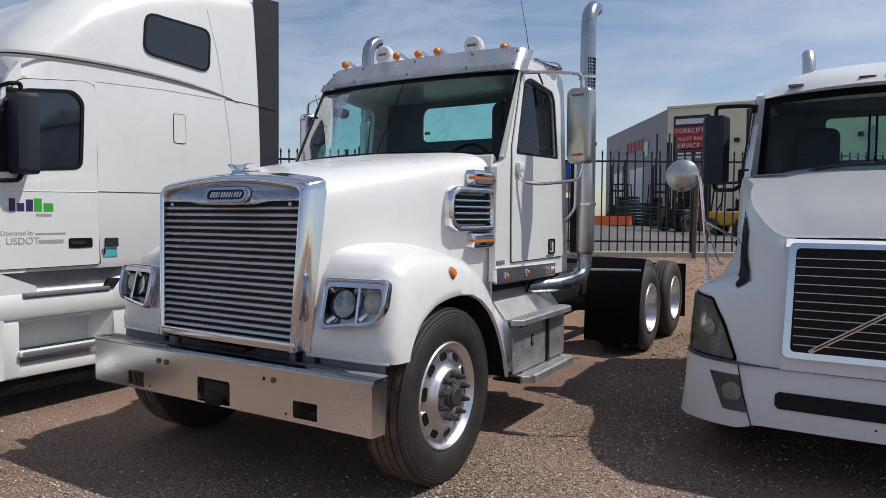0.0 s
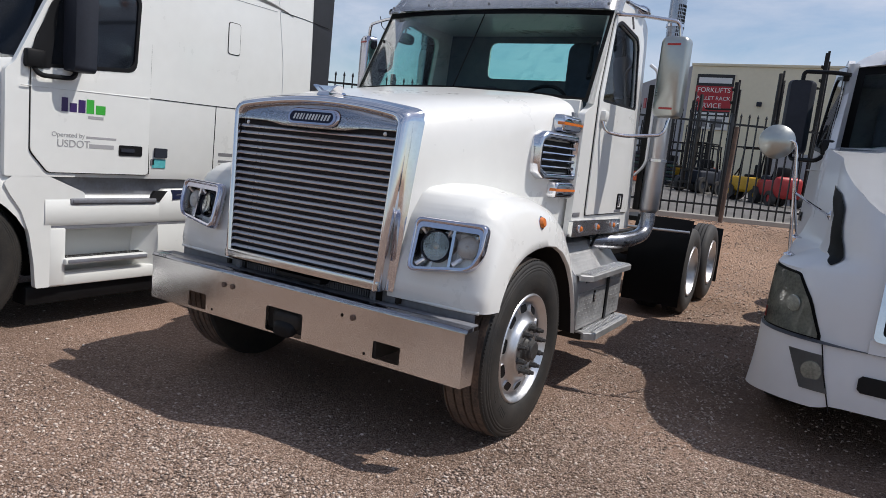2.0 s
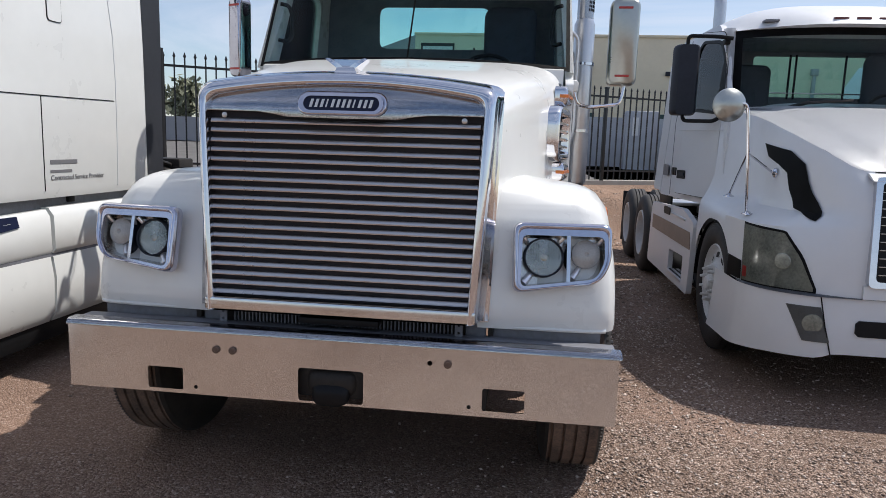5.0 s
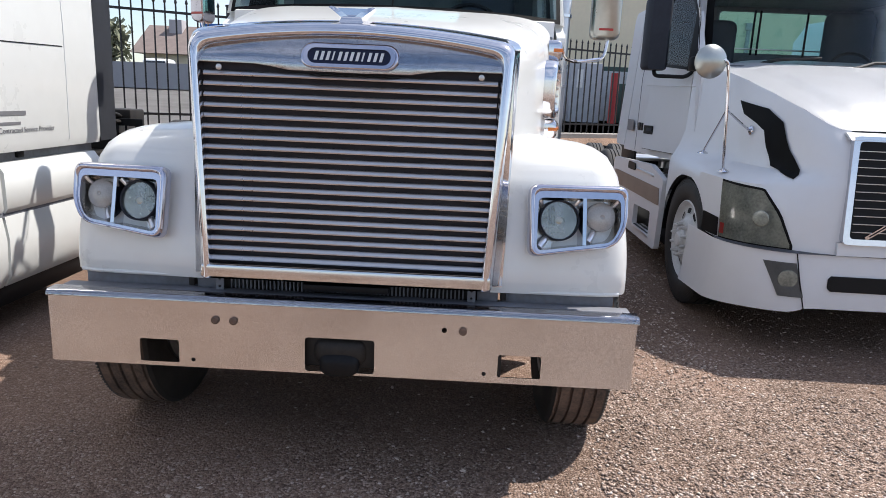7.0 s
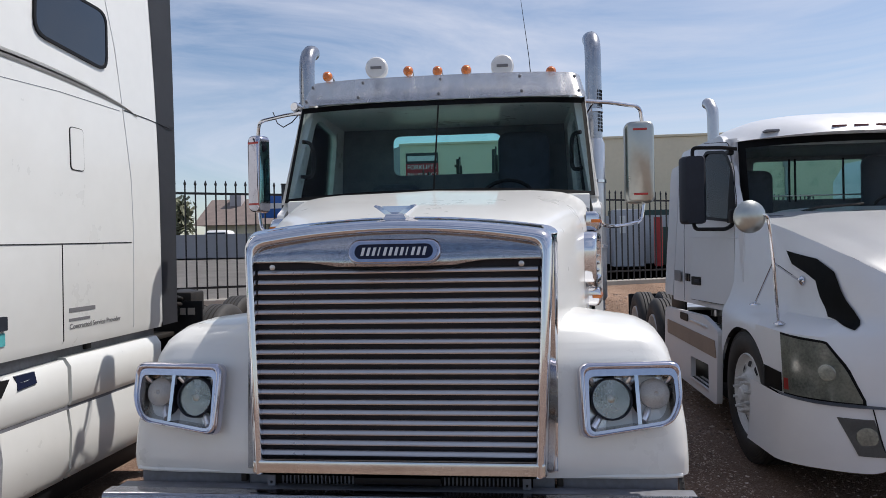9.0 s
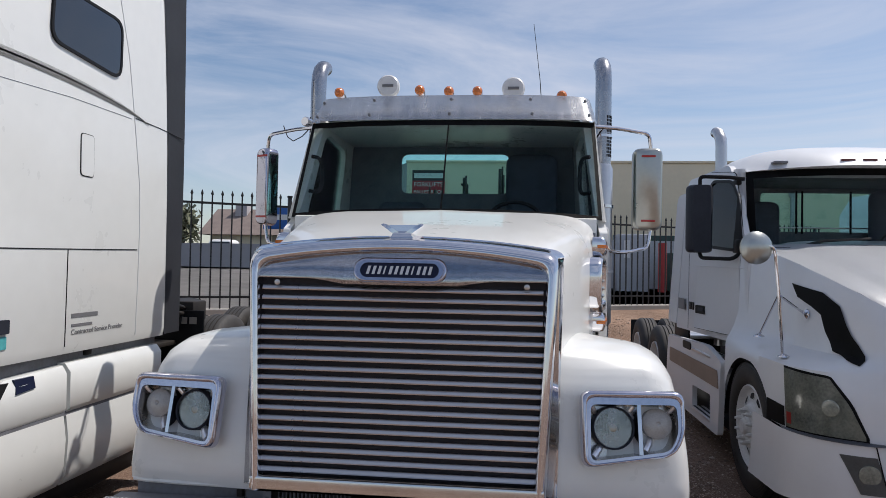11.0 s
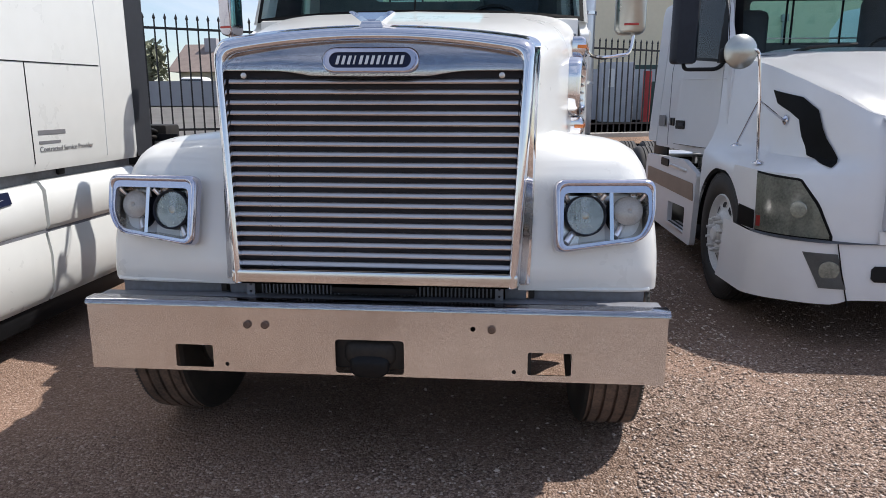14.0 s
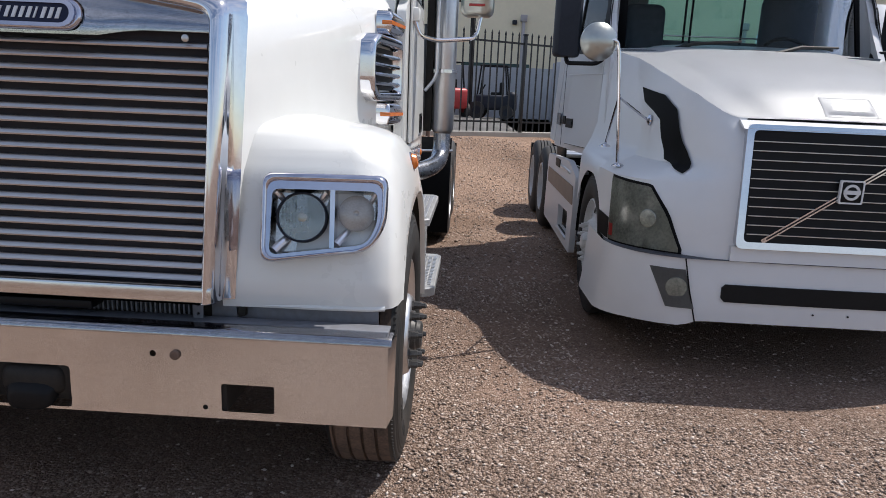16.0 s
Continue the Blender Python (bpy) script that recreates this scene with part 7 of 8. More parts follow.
seam([(0.815, 1.19), (0.80, 1.5), (0.80, 2.2), (0.785, 2.76)])
seam([(0.80, 1.825), (1.2, 1.83), (1.8, 1.84), (2.30, 1.85)])
seam([(1.49, 1.20), (1.495, 1.83)])
seam([(2.31, 1.20), (2.325, 1.6), (2.33, 2.0), (2.315, 2.35), (2.26, 2.7), (2.23, 2.9), (2.17, 3.3), (2.05, 3.75)], 0.004, PEARL)
seam([(2.25, 2.855), (2.6, 2.85), (2.98, 2.83)])
seam([(0.80, 2.79), (1.5, 2.83), (2.2, 2.84)], 0.002, GREYSTEEL)
part("drip_moulding", sh(lambda u, v: V((SX(2.9) + 0.003 + 0.006 * math.sin(math.pi * v), -0.02 + 2.45 * u, 2.865 - 0.03 * u + 0.06 * (v - 0.5) * (1 - u ** 6) + 0.10 * math.sin(u * math.pi) ** 0.6)), 30, 5, 0.003), GREYTRIM, body, "grey drip moulding")
part("upper_window", pl(round_poly([(1.30, 3.16), (2.03, 3.11), (2.06, 3.52), (1.34, 3.52)], 0.10), [], on(0.010), 0.012), BLACKGLASS, body, "small dark bunk window")
part("window_seal", pl(round_poly([(1.28, 3.14), (2.05, 3.09), (2.08, 3.54), (1.32, 3.54)], 0.11), [round_poly([(1.30, 3.16), (2.03, 3.11), (2.06, 3.52), (1.34, 3.52)], 0.10)], on(0.014), 0.018), BLACK, body)
part("vent_flap", pl(round_poly([(1.60, 2.335), (1.735, 2.335), (1.735, 2.615), (1.60, 2.615)], 0.03), [], on(0.006), 0.006), WHITE_F, body)
part("flap_gap", pl(round_poly([(1.594, 2.329), (1.741, 2.329), (1.741, 2.621), (1.594, 2.621)], 0.033), [], on(0.003), 0.003), BLACK, body)
part("side_extender", sh(lambda u, v: V((SX(1.2 + 2.8 * v) + 0.002 - 0.02 * u, 2.74 - 0.05 * v * v + (0.29 + 0.13 * v * v) * u, 1.16 + (2.90 + 0.05 * u) * v)), 4, 16, 0.03), FAIRING, sleeper, "dark grey rubber side extender")
part("sleeper_back", bx((-4.8, 2.66, 1.2), (-2.55, 2.72, 3.95), 0.02), WHITE_F, sleeper)
for y0, z0, w, h, m_ in ((0.86, 1.335, 0.12, 0.08, DARKGREY), (0.845, 1.245, 0.13, 0.075, TEAL), (0.83, 1.27, 0.03, 0.05, GREYINK)):
    part("side_fitting", pl(round_poly([(y0, z0), (y0 + w, z0), (y0 + w, z0 + h), (y0, z0 + h)], 0.008), [], on(0.02 if m_ is DARKGREY else 0.006), 0.02), m_, body)
part("turn_lamp", pl(round_poly([(-0.58, 1.36), (-0.50, 1.36), (-0.50, 1.44), (-0.58, 1.44)], 0.006), [], lambda u, v, w: S.P(1.14 + 0.02 - w, u + 3.84, v), 0.03), DARKGREY, sleeper)
# door lettering: the carrier's mark as plain shapes
xd = lambda z: S.cx + S.body_x(z) + 0.0145


def mark(y0, y1, z0, z1, material, lean=0.0, name="logo_mark"):
    return part(name, pl([(y0, z0), (y1, z0), (y1 + lean, z1), (y0 + lean, z1)], [], lambda u, v, w: V((xd(v) - w, u, v)), 0.002), material, fd)


for y0, y1, z0, z1 in ((0.050, 0.098, 1.645, 1.748), (0.112, 0.168, 1.645, 1.712), (0.180, 0.236, 1.645, 1.742)):
    mark(y0, y1, z0, z1, PURPLE)
for y0, y1, z0, z1 in ((0.244, 0.306, 1.645, 1.752), (0.320, 0.400, 1.645, 1.714)):
    mark(y0, y1, z0, z1, GREEN)
mark(0.26, 0.385, 1.605, 1.628, PALEINK)
words("lettering", "Operated by", 0.050, facing_plus_x(xd(1.46), -0.02, 1.445), PALEINK, fd)
mark(0.250, 0.50, 1.453, 1.470, PALEINK)
words("lettering", "USDOT", 0.078, facing_plus_x(xd(1.38), 0.02, 1.365), PALEINK, fd)
mark(0.275, 0.48, 1.380, 1.412, PALEINK)
bm_ = part("owner_mark", pl([(1.55, 1.382), (1.83, 1.382), (1.83, 1.410), (1.55, 1.410)], [], on(0.003), 0.002), GREYINK, body)
part("town_mark", pl([(1.55, 1.323), (1.77, 1.323), (1.77, 1.341), (1.55, 1.341)], [], on(0.003), 0.002), GREYINK, body)
words("lettering", "Contracted Service Provider", 0.050, facing_plus_x(SX(1.3) + 0.003, 1.55, 1.262), GREYINK, body)
# chassis fairing: dark recess, shelf, two steps, tank panels
FX = -2.415
part("recess", bx((-2.62, -0.10, 0.92), (-2.50, 2.75, 1.16), 0.01), GREYSTEEL, sleeper)
fa = part("chassis_fairing", loft(bmesh.new(), [[V((FX - 0.22, y, 1.01)), V((FX - 0.03, y, 1.005)), V((FX, y, 0.97)), V((FX + 0.005, y, 0.80)), V((FX - 0.02, y, 0.76)), V((FX - 0.22, y, 0.76))] for y in (-0.05, 0.5, 0.93)]), WHITE_F, sleeper, "white chassis fairing with tread steps", sharp=40)
part("fairing_shelf", loft(bmesh.new(), [[V((FX - 0.22, y, z + 0.0)), V((FX - 0.03, y, z)), V((FX, y, z - 0.05)), V((FX + 0.005, y, 0.80)), V((FX - 0.02, y, 0.76)), V((FX - 0.22, y, 0.76))] for y, z in ((0.93, 1.01), (1.0, 1.06), (1.515, 1.075))]), WHITE_F, fa, sharp=40)
part("fairing_shelf", loft(bmesh.new(), [[V((FX - 0.22, y, 1.09)), V((FX - 0.03, y, 1.085)), V((FX + 0.01, y, 1.03)), V((FX + 0.012, y, 0.80)), V((FX - 0.02, y, 0.76)), V((FX - 0.22, y, 0.76))] for y in (1.54, 2.3, 2.62, 2.68)]), WHITE_F, fa, sharp=40)
part("fender_tail", pl(round_poly([(-0.24, 1.19), (-0.04, 1.16), (0.26, 1.03), (0.26, 0.97), (0.0, 0.97), (0.0, 0.30), (-0.11, 0.30), (-0.125, 0.5), (-0.16, 0.72), (-0.22, 0.90), (-0.30, 1.02), (-0.34, 1.10)], 0.02), [], lambda u, v, w: V((FX - 0.006 - w, u, v)), 0.05), WHITE_F, fa, sharp=40)
part("fairing_groove", bx((FX - 0.03, -0.04, 0.745), (FX - 0.012, 2.66, 0.775)), GREYSTEEL, fa)
for y0, y1 in ((0.93, 1.515), (1.54, 2.66)):
    part("tank_panel", loft(bmesh.new(), [[V((FX - 0.25, y, 0.75)), V((FX - 0.012, y, 0.75)), V((FX + 0.008, y, 0.6)), V((FX - 0.005, y, 0.36)), V((FX - 0.05, y, 0.29)), V((FX - 0.25, y, 0.29))] for y in (y0, (y0 + y1) / 2, y1)]), WHITE_F, fa, sharp=40)
part("step_well", bx((FX - 0.30, 0.10, 0.33), (FX - 0.18, 0.93, 0.76), 0.01), WHITE_F, fa)
part("well_cheek", bx((FX - 0.2, -0.02, 0.30), (FX - 0.004, 0.12, 0.76), 0.02), WHITE_F, fa)
part("well_cheek", loft(bmesh.new(), [[V((FX - 0.2, 0.80 + d, z)), V((FX - 0.005, 0.93, z)), V((FX - 0.2, 0.93, z))] for z, d in ((0.34, -0.05), (0.76, 0.0))]), WHITE_F, fa)
part("lower_panel", bx((FX - 0.12, -0.02, 0.29), (FX - 0.02, 0.95, 0.40), 0.02), WHITE_F, fa)
# no real part: a black box drawn as the shade below the fairing
part("under_shade_fill", bx((FX - 0.25, -0.15, 0.16), (FX - 0.06, 2.7, 0.30), 0.01), BLACK, fa)
for z, y0, y1, d in ((0.985, 0.14, 0.90, 0.03), (0.515, 0.10, 0.82, 0.05)):
    st = part("step", bx((FX - 0.14, y0, z - 0.05), (FX + d - 0.02, y1, z), 0.012), WHITE_F if z < 0.7 else GREYSTEEL, fa, "step with black grip rows")
    part("step_edge", bx((FX + d - 0.03, y0 + 0.02, z - 0.035), (FX + d - 0.014, y1 - 0.01, z - 0.008), 0.003), GREYSTEEL, st)
    tooth = finish(bx((-0.014, -0.014, 0), (0.014, 0.014, 0.008), 0.003, 1), "grip", BLACK)
    for k in range(20):
        for j in range(2):
            part("grip", tooth, None, st, at=base_of(st).inverted() @ Matrix.Translation((FX - 0.04 - 0.05 * j, y0 + 0.035 + (y1 - y0 - 0.06) * k / 19, z - 0.002)), world=False)
pk = part("grab_pocket", loft(bmesh.new(), [[V((FX - 0.04, 0.93, 0.955)), V((FX - 0.02, 0.82, 0.965)), V((FX - 0.05, 0.90, 1.045)), V((FX - 0.06, 1.02, 1.045))], [V((FX + 0.008, 0.93, 0.955)), V((FX + 0.008, 0.82, 0.965)), V((FX - 0.012, 0.90, 1.045)), V((FX - 0.012, 1.02, 1.045))]]), BLACK, fa)
part("grab_pocket", loft(bmesh.new(), [[V((FX - 0.04, 1.06, 0.97)), V((FX - 0.02, 1.22, 0.985)), V((FX - 0.05, 1.22, 1.055)), V((FX - 0.06, 1.06, 1.055))], [V((FX + 0.008, 1.06, 0.97)), V((FX + 0.008, 1.22, 0.985)), V((FX - 0.008, 1.22, 1.055)), V((FX - 0.008, 1.06, 1.055))]]), NAVY, fa)
part("release_knob", bx((FX - 0.09, 1.80, 1.10), (FX - 0.06, 1.87, 1.17), 0.01), BLACK, fa)
S.chassis((8.05, 9.35), 0.19)
part("rear_flap", bx((-3.2, 3.55, 0.72), (-2.46, 3.57, 1.30), 0.004), BLACK, sleeper, "black mud flap with a pale maker's mark")
for k in range(5):
    part("flap_mark", bx((-2.98 + 0.095 * k, 3.543, 1.17), (-2.91 + 0.095 * k, 3.552, 1.235)), CONCRETE, sleeper)
part("air_hoses", tb([(-3.2, 2.8, 1.9), (-3.0, 3.1, 1.5), (-2.7, 3.3, 1.28), (-2.9, 3.7, 1.2), (-3.2, 4.2, 1.15)], 0.025, 8), BLACK, sleeper)
part("hose_coil", tb([(-2.75 + 0.07 * math.cos(k * 0.6), 3.15 + 0.012 * k, 1.20 + 0.08 * math.sin(k * 0.6)) for k in range(60)], 0.014, 6), BLACK, sleeper)
part("deck_plate", bx((-4.3, 2.9, 0.98), (-2.7, 3.5, 1.02), 0.01), GRIME, sleeper)
for k, (y, z) in enumerate(((3.2, 1.34), (3.32, 1.28), (3.12, 1.42), (3.4, 1.36))):
    part("air_hose", tb(bend([(-3.2, 2.8, 1.75 + 0.05 * k), (-2.85, y, z), (-2.62, y + 0.35, z - 0.08), (-2.9, y + 0.9, 1.25)], 0.2, 8), 0.018, 8), BLACK if k % 2 else GRIME, sleeper)
part("valve_block", bx((-2.95, 3.62, 1.18), (-2.6, 3.9, 1.38), 0.02), GRIME, sleeper)


# ---------------------------------------------------------------- fence


FZ = 0.86
fence = thing("fence", (0, fence_y(0), FZ), "black ornamental steel picket fence with spear tops", "fence")
x0, x1 = -8.6, 9.0
turn = math.atan(0.60)
rot = Matrix.Rotation(turn, 4, "Z")


def on_fence(x, z):
    return Matrix.Translation((x, fence_y(x), z)) @ rot


for z in (FZ + 0.26, FZ + 1.96):
    n = 10
    for k in range(n):
        a, b = x0 + (x1 - x0) * k / n, x0 + (x1 - x0) * (k + 1) / n
        part("rail", loft(bmesh.new(), [[V((x, fence_y(x) + dy, z + dz)) for dy, dz in ((-0.02, -0.02), (0.02, -0.02), (0.02, 0.02), (-0.02, 0.02))] for x in (a, b)]), FENCE, fence)
pk = bmesh.new()
box(pk, (-0.0125, -0.0125, 0.05), (0.0125, 0.0125, 2.10))
loft(pk, [[V((r * math.cos(a), r * math.sin(a), z)) for a in [2 * math.pi * k / 6 for k in range(6)]] for r, z in ((0.014, 2.10), (0.026, 2.125), (0.020, 2.15), (0.002, 2.20))])
picket = finish(pk, "picket", FENCE)
post_me = finish(box(box(bmesh.new(), (-0.035, -0.035, -0.3), (0.035, 0.035, 2.14), 0.004), (-0.045, -0.045, 2.14), (0.045, 0.045, 2.17), 0.006), "post", FENCE)
step = 0.150
k = 0
x = x0
while x < x1:
    if k % 14 == 4:
        part("post", post_me, None, fence, at=base_of(fence).inverted() @ on_fence(x, FZ), world=False)
    else:
        part("picket", picket, None, fence, at=base_of(fence).inverted() @ on_fence(x, FZ), world=False)
    x += step
    k += 1
cb = alone("kerb", loft(bmesh.new(), [[V((x, fence_y(x) + dy, z)) for dy, z in ((-0.12, FZ - 0.4), (0.5, FZ - 0.4), (0.5, FZ + 0.03), (-0.10, FZ + 0.03))] for x in (-16, -8, 0, 8, 14)]), CONCRETE, "pale concrete strip under the fence", "kerb", "", "structure")
pole = alone("steel_pole", tb([(0.52, 12.0, 0.4), (0.53, 12.05, 1.6), (0.55, 12.1, 2.75)], 0.045, 12), RUST, "rusty grey steel pole before the fence", "pole")
alone("steel_pole", tb([(-5.62, fence_y(-5.62) - 0.05, 0.5), (-5.62, fence_y(-5.62) - 0.05, 3.1)], 0.05, 12), FENCE, "thick black gate post at the fence", "post")

# ---------------------------------------------------------------- yard behind the fence
def lot_z(x, y):
    """The paved lot, rising a little away from the fence on one side."""
    return 0.875 + 0.018 * min(27.0, max(0.0, y - fence_y(x) - 0.5)) * min(1.0, max(0.0, (2.0 - x) / 8.0))


def lot_at(u, v):
    x = -60 + 120 * u
    y = fence_y(max(-16.0, min(16.0, x))) + 0.45
    y = y + (95 - y) * v ** 1.5
    return V((x, y, lot_z(x, y)))


alone("lot", sh(lot_at, 48, 24, 0.05), ASPHALT, "pale grey paved lot behind the fence", "pavement", "", "structure")


def wall(name, pts, z1, material, label, category="wall", z0=0.6, thick=0.3):
    bm = bmesh.new()
    (xa, ya), (xb, yb) = pts
    d = V((xb - xa, yb - ya, 0)).normalized()
    n = V((d.y, -d.x, 0)) * -thick
    loft(bm, [[V((xa, ya, z0)), V((xa, ya, z1)), V((xa, ya, z1)) + n, V((xa, ya, z0)) + n], [V((xb, yb, z0)), V((xb, yb, z1)), V((xb, yb, z1)) + n, V((xb, yb, z0)) + n]])
    return alone(name, bm, material, label, category)


# warehouse
wh = thing("warehouse", (8, 48, 0.8), "tan stucco warehouse with a grey side wall and flat roof", "building")
A, B, C = V((-6.8, 41.6, 0)), V((-15.0, 55.2, 0)), V((46, 41.6, 0))
part("front_wall", bx((A.x, 41.6, 0.7), (C.x, 42.0, 8.5), 0.02), TANWALL, wh, "tan stucco front wall")
part("side_wall", loft(bmesh.new(), [[V((p.x, p.y, 0.7)), V((p.x, p.y, 8.5)), V((p.x + 0.5, p.y + 0.3, 8.5)), V((p.x + 0.5, p.y + 0.3, 0.7))] for p in (A, B)]), GREYWALL, wh, "grey stucco side wall", sharp=20)
part("roof", loft(bmesh.new(), [[V((p.x, p.y, z)) for p in (A + V((0.3, 0.3, 0)), C, V((46, 60, 0)), B + V((0.5, 0, 0)))] for z in (7.7, 7.9)]), CONCRETE, wh)
part("parapet", bx((A.x - 0.05, 41.52, 8.5), (C.x, 42.05, 8.66), 0.02), TANWALL, wh)
part("back_wall", bx((B.x, 59.8, 0.7), (46, 60.2, 8.0)), GREYWALL, wh)
side = (B - A).normalized()


def side_panel(name, d0, d1, z0, z1, material, label="", out=0.05):
    o = V((-0.85, -0.53, 0)) * out
    return part(name, loft(bmesh.new(), [[A + side * d + V((0, 0, z0)) + o, A + side * d + V((0, 0, z1)) + o, A + side * d + V((0, 0, z1)) - o, A + side * d + V((0, 0, z0)) - o] for d in (d0, d1)]), material, wh, label, sharp=20)


for k in range(5):
    side_panel("sign_letter", 8.9 - 0.95 * k, 9.5 - 0.95 * k, 6.5, 7.25, REDSIGN, "red raised sign block")
side_panel("side_window", 3.9, 4.8, 5.9, 6.9, BLACKGLASS, "dark square window")
side_panel("roller_door", 9.5, 13, 0.8, 5.2, PEARL, "white roller door")
side_panel("roller_door", 4.6, 8.2, 0.8, 5.2, PEARL, "white roller door")
side_panel("down_pipe", 1.9, 2.1, 0.8, 7.2, DARKGREY)
sg = part("sign_board", bx((-6.40, 41.50, 4.70), (-4.25, 41.58, 8.00), 0.01), SIGNWHITE, wh, "red, black and white trade sign")
part("sign_band", bx((-6.40, 41.47, 7.30), (-4.25, 41.51, 8.00)), SIGNBLACK, sg)
part("number_bar", bx((-6.28, 41.455, 7.47), (-4.37, 41.472, 7.80)), SIGNWHITE, sg)
part("sign_field", bx((-6.40, 41.47, 5.80), (-4.25, 41.51, 7.30)), REDSIGN, sg)
part("sign_band", bx((-6.40, 41.47, 5.50), (-4.25, 41.51, 5.80)), SIGNBLACK, sg)
part("address_bar", bx((-6.28, 41.455, 5.59), (-4.37, 41.472, 5.71)), SIGNWHITE, sg)
for txt, z, sz in (("FORKLIFTS", 6.85, 0.40), ("PALLET RACK", 6.40, 0.32), ("SERVICE", 5.91, 0.42)):
    words("sign_text", txt, sz, facing_minus_y(-6.30, 41.465, z), SIGNWHITE, sg, 0.004)
for xx in (-5.85, -4.9):
    part("sign_picture", bx((xx - 0.4, 41.485, 4.85), (xx + 0.3, 41.505, 5.35)), GREYINK, sg)
for xx in (4.2, 17.5, 30):
    dp = part("down_pipe", bx((xx - 0.1, 41.4, 0.8), (xx + 0.1, 41.6, 6.6), 0.02), GREYWALL, wh)
    part("rain_head", bx((xx - 0.2, 41.35, 6.4), (xx + 0.2, 41.6, 6.8), 0.02), GREYWALL, dp)
for xx in (-2.7, 3.65, 9.0):
    part("wall_lamp", bx((xx - 0.14, 41.38, 6.22), (xx + 0.14, 41.6, 6.48), 0.03), DARKGREY, wh)
for xx in (0.5, 6.6):
    part("low_window", bx((xx, 41.52, 2.9), (xx + 4.2, 41.6, 3.9), 0.01), GREENPAINT, wh, "row of dark green windows")
rt = part("roof_unit", bx((-3.45, 45, 7.9), (-2.15, 46.5, 8.85), 0.05), GREYWALL, wh)

# grey screen wall and pale cabin
wall("screen_wall", [(-0.4, 28.2), (15, 29.5)], 3.05, BLOCKWALL, "grey rendered screen wall in the lot")
cabin = thing("site_cabin", (5.2, 25.4, 0.8), "pale grey steel cabin with a sign", "cabin")
part("cabin_body", bx((4.50, 25, 0.82), (5.75, 26.2, 3.15), 0.03), BLOCKWALL, cabin)
part("cabin_sign", bx((4.75, 24.97, 2.2), (4.98, 25.0, 2.9)), SIGNWHITE, cabin)
bl = thing("bollard", (6.2, 24.8, 0.8), "tall red painted steel bollard", "bollard")
part("post", tb([(6.2, 24.8, 0.8), (6.2, 24.8, 2.80)], 0.16, 14), REDPAINT, bl)
dump = thing("container", (7.9, 26.5, 0.8), "dark green steel container in the lot", "container")
part("container_body", bx((6.65, 26, 0.80), (9.6, 27.8, 2.45), 0.04), GREENPAINT, dump)
for k in range(6):
    part("rib", bx((6.8 + 0.5 * k, 25.94, 1.0), (6.9 + 0.5 * k, 26.0, 2.4)), GREENPAINT, dump)


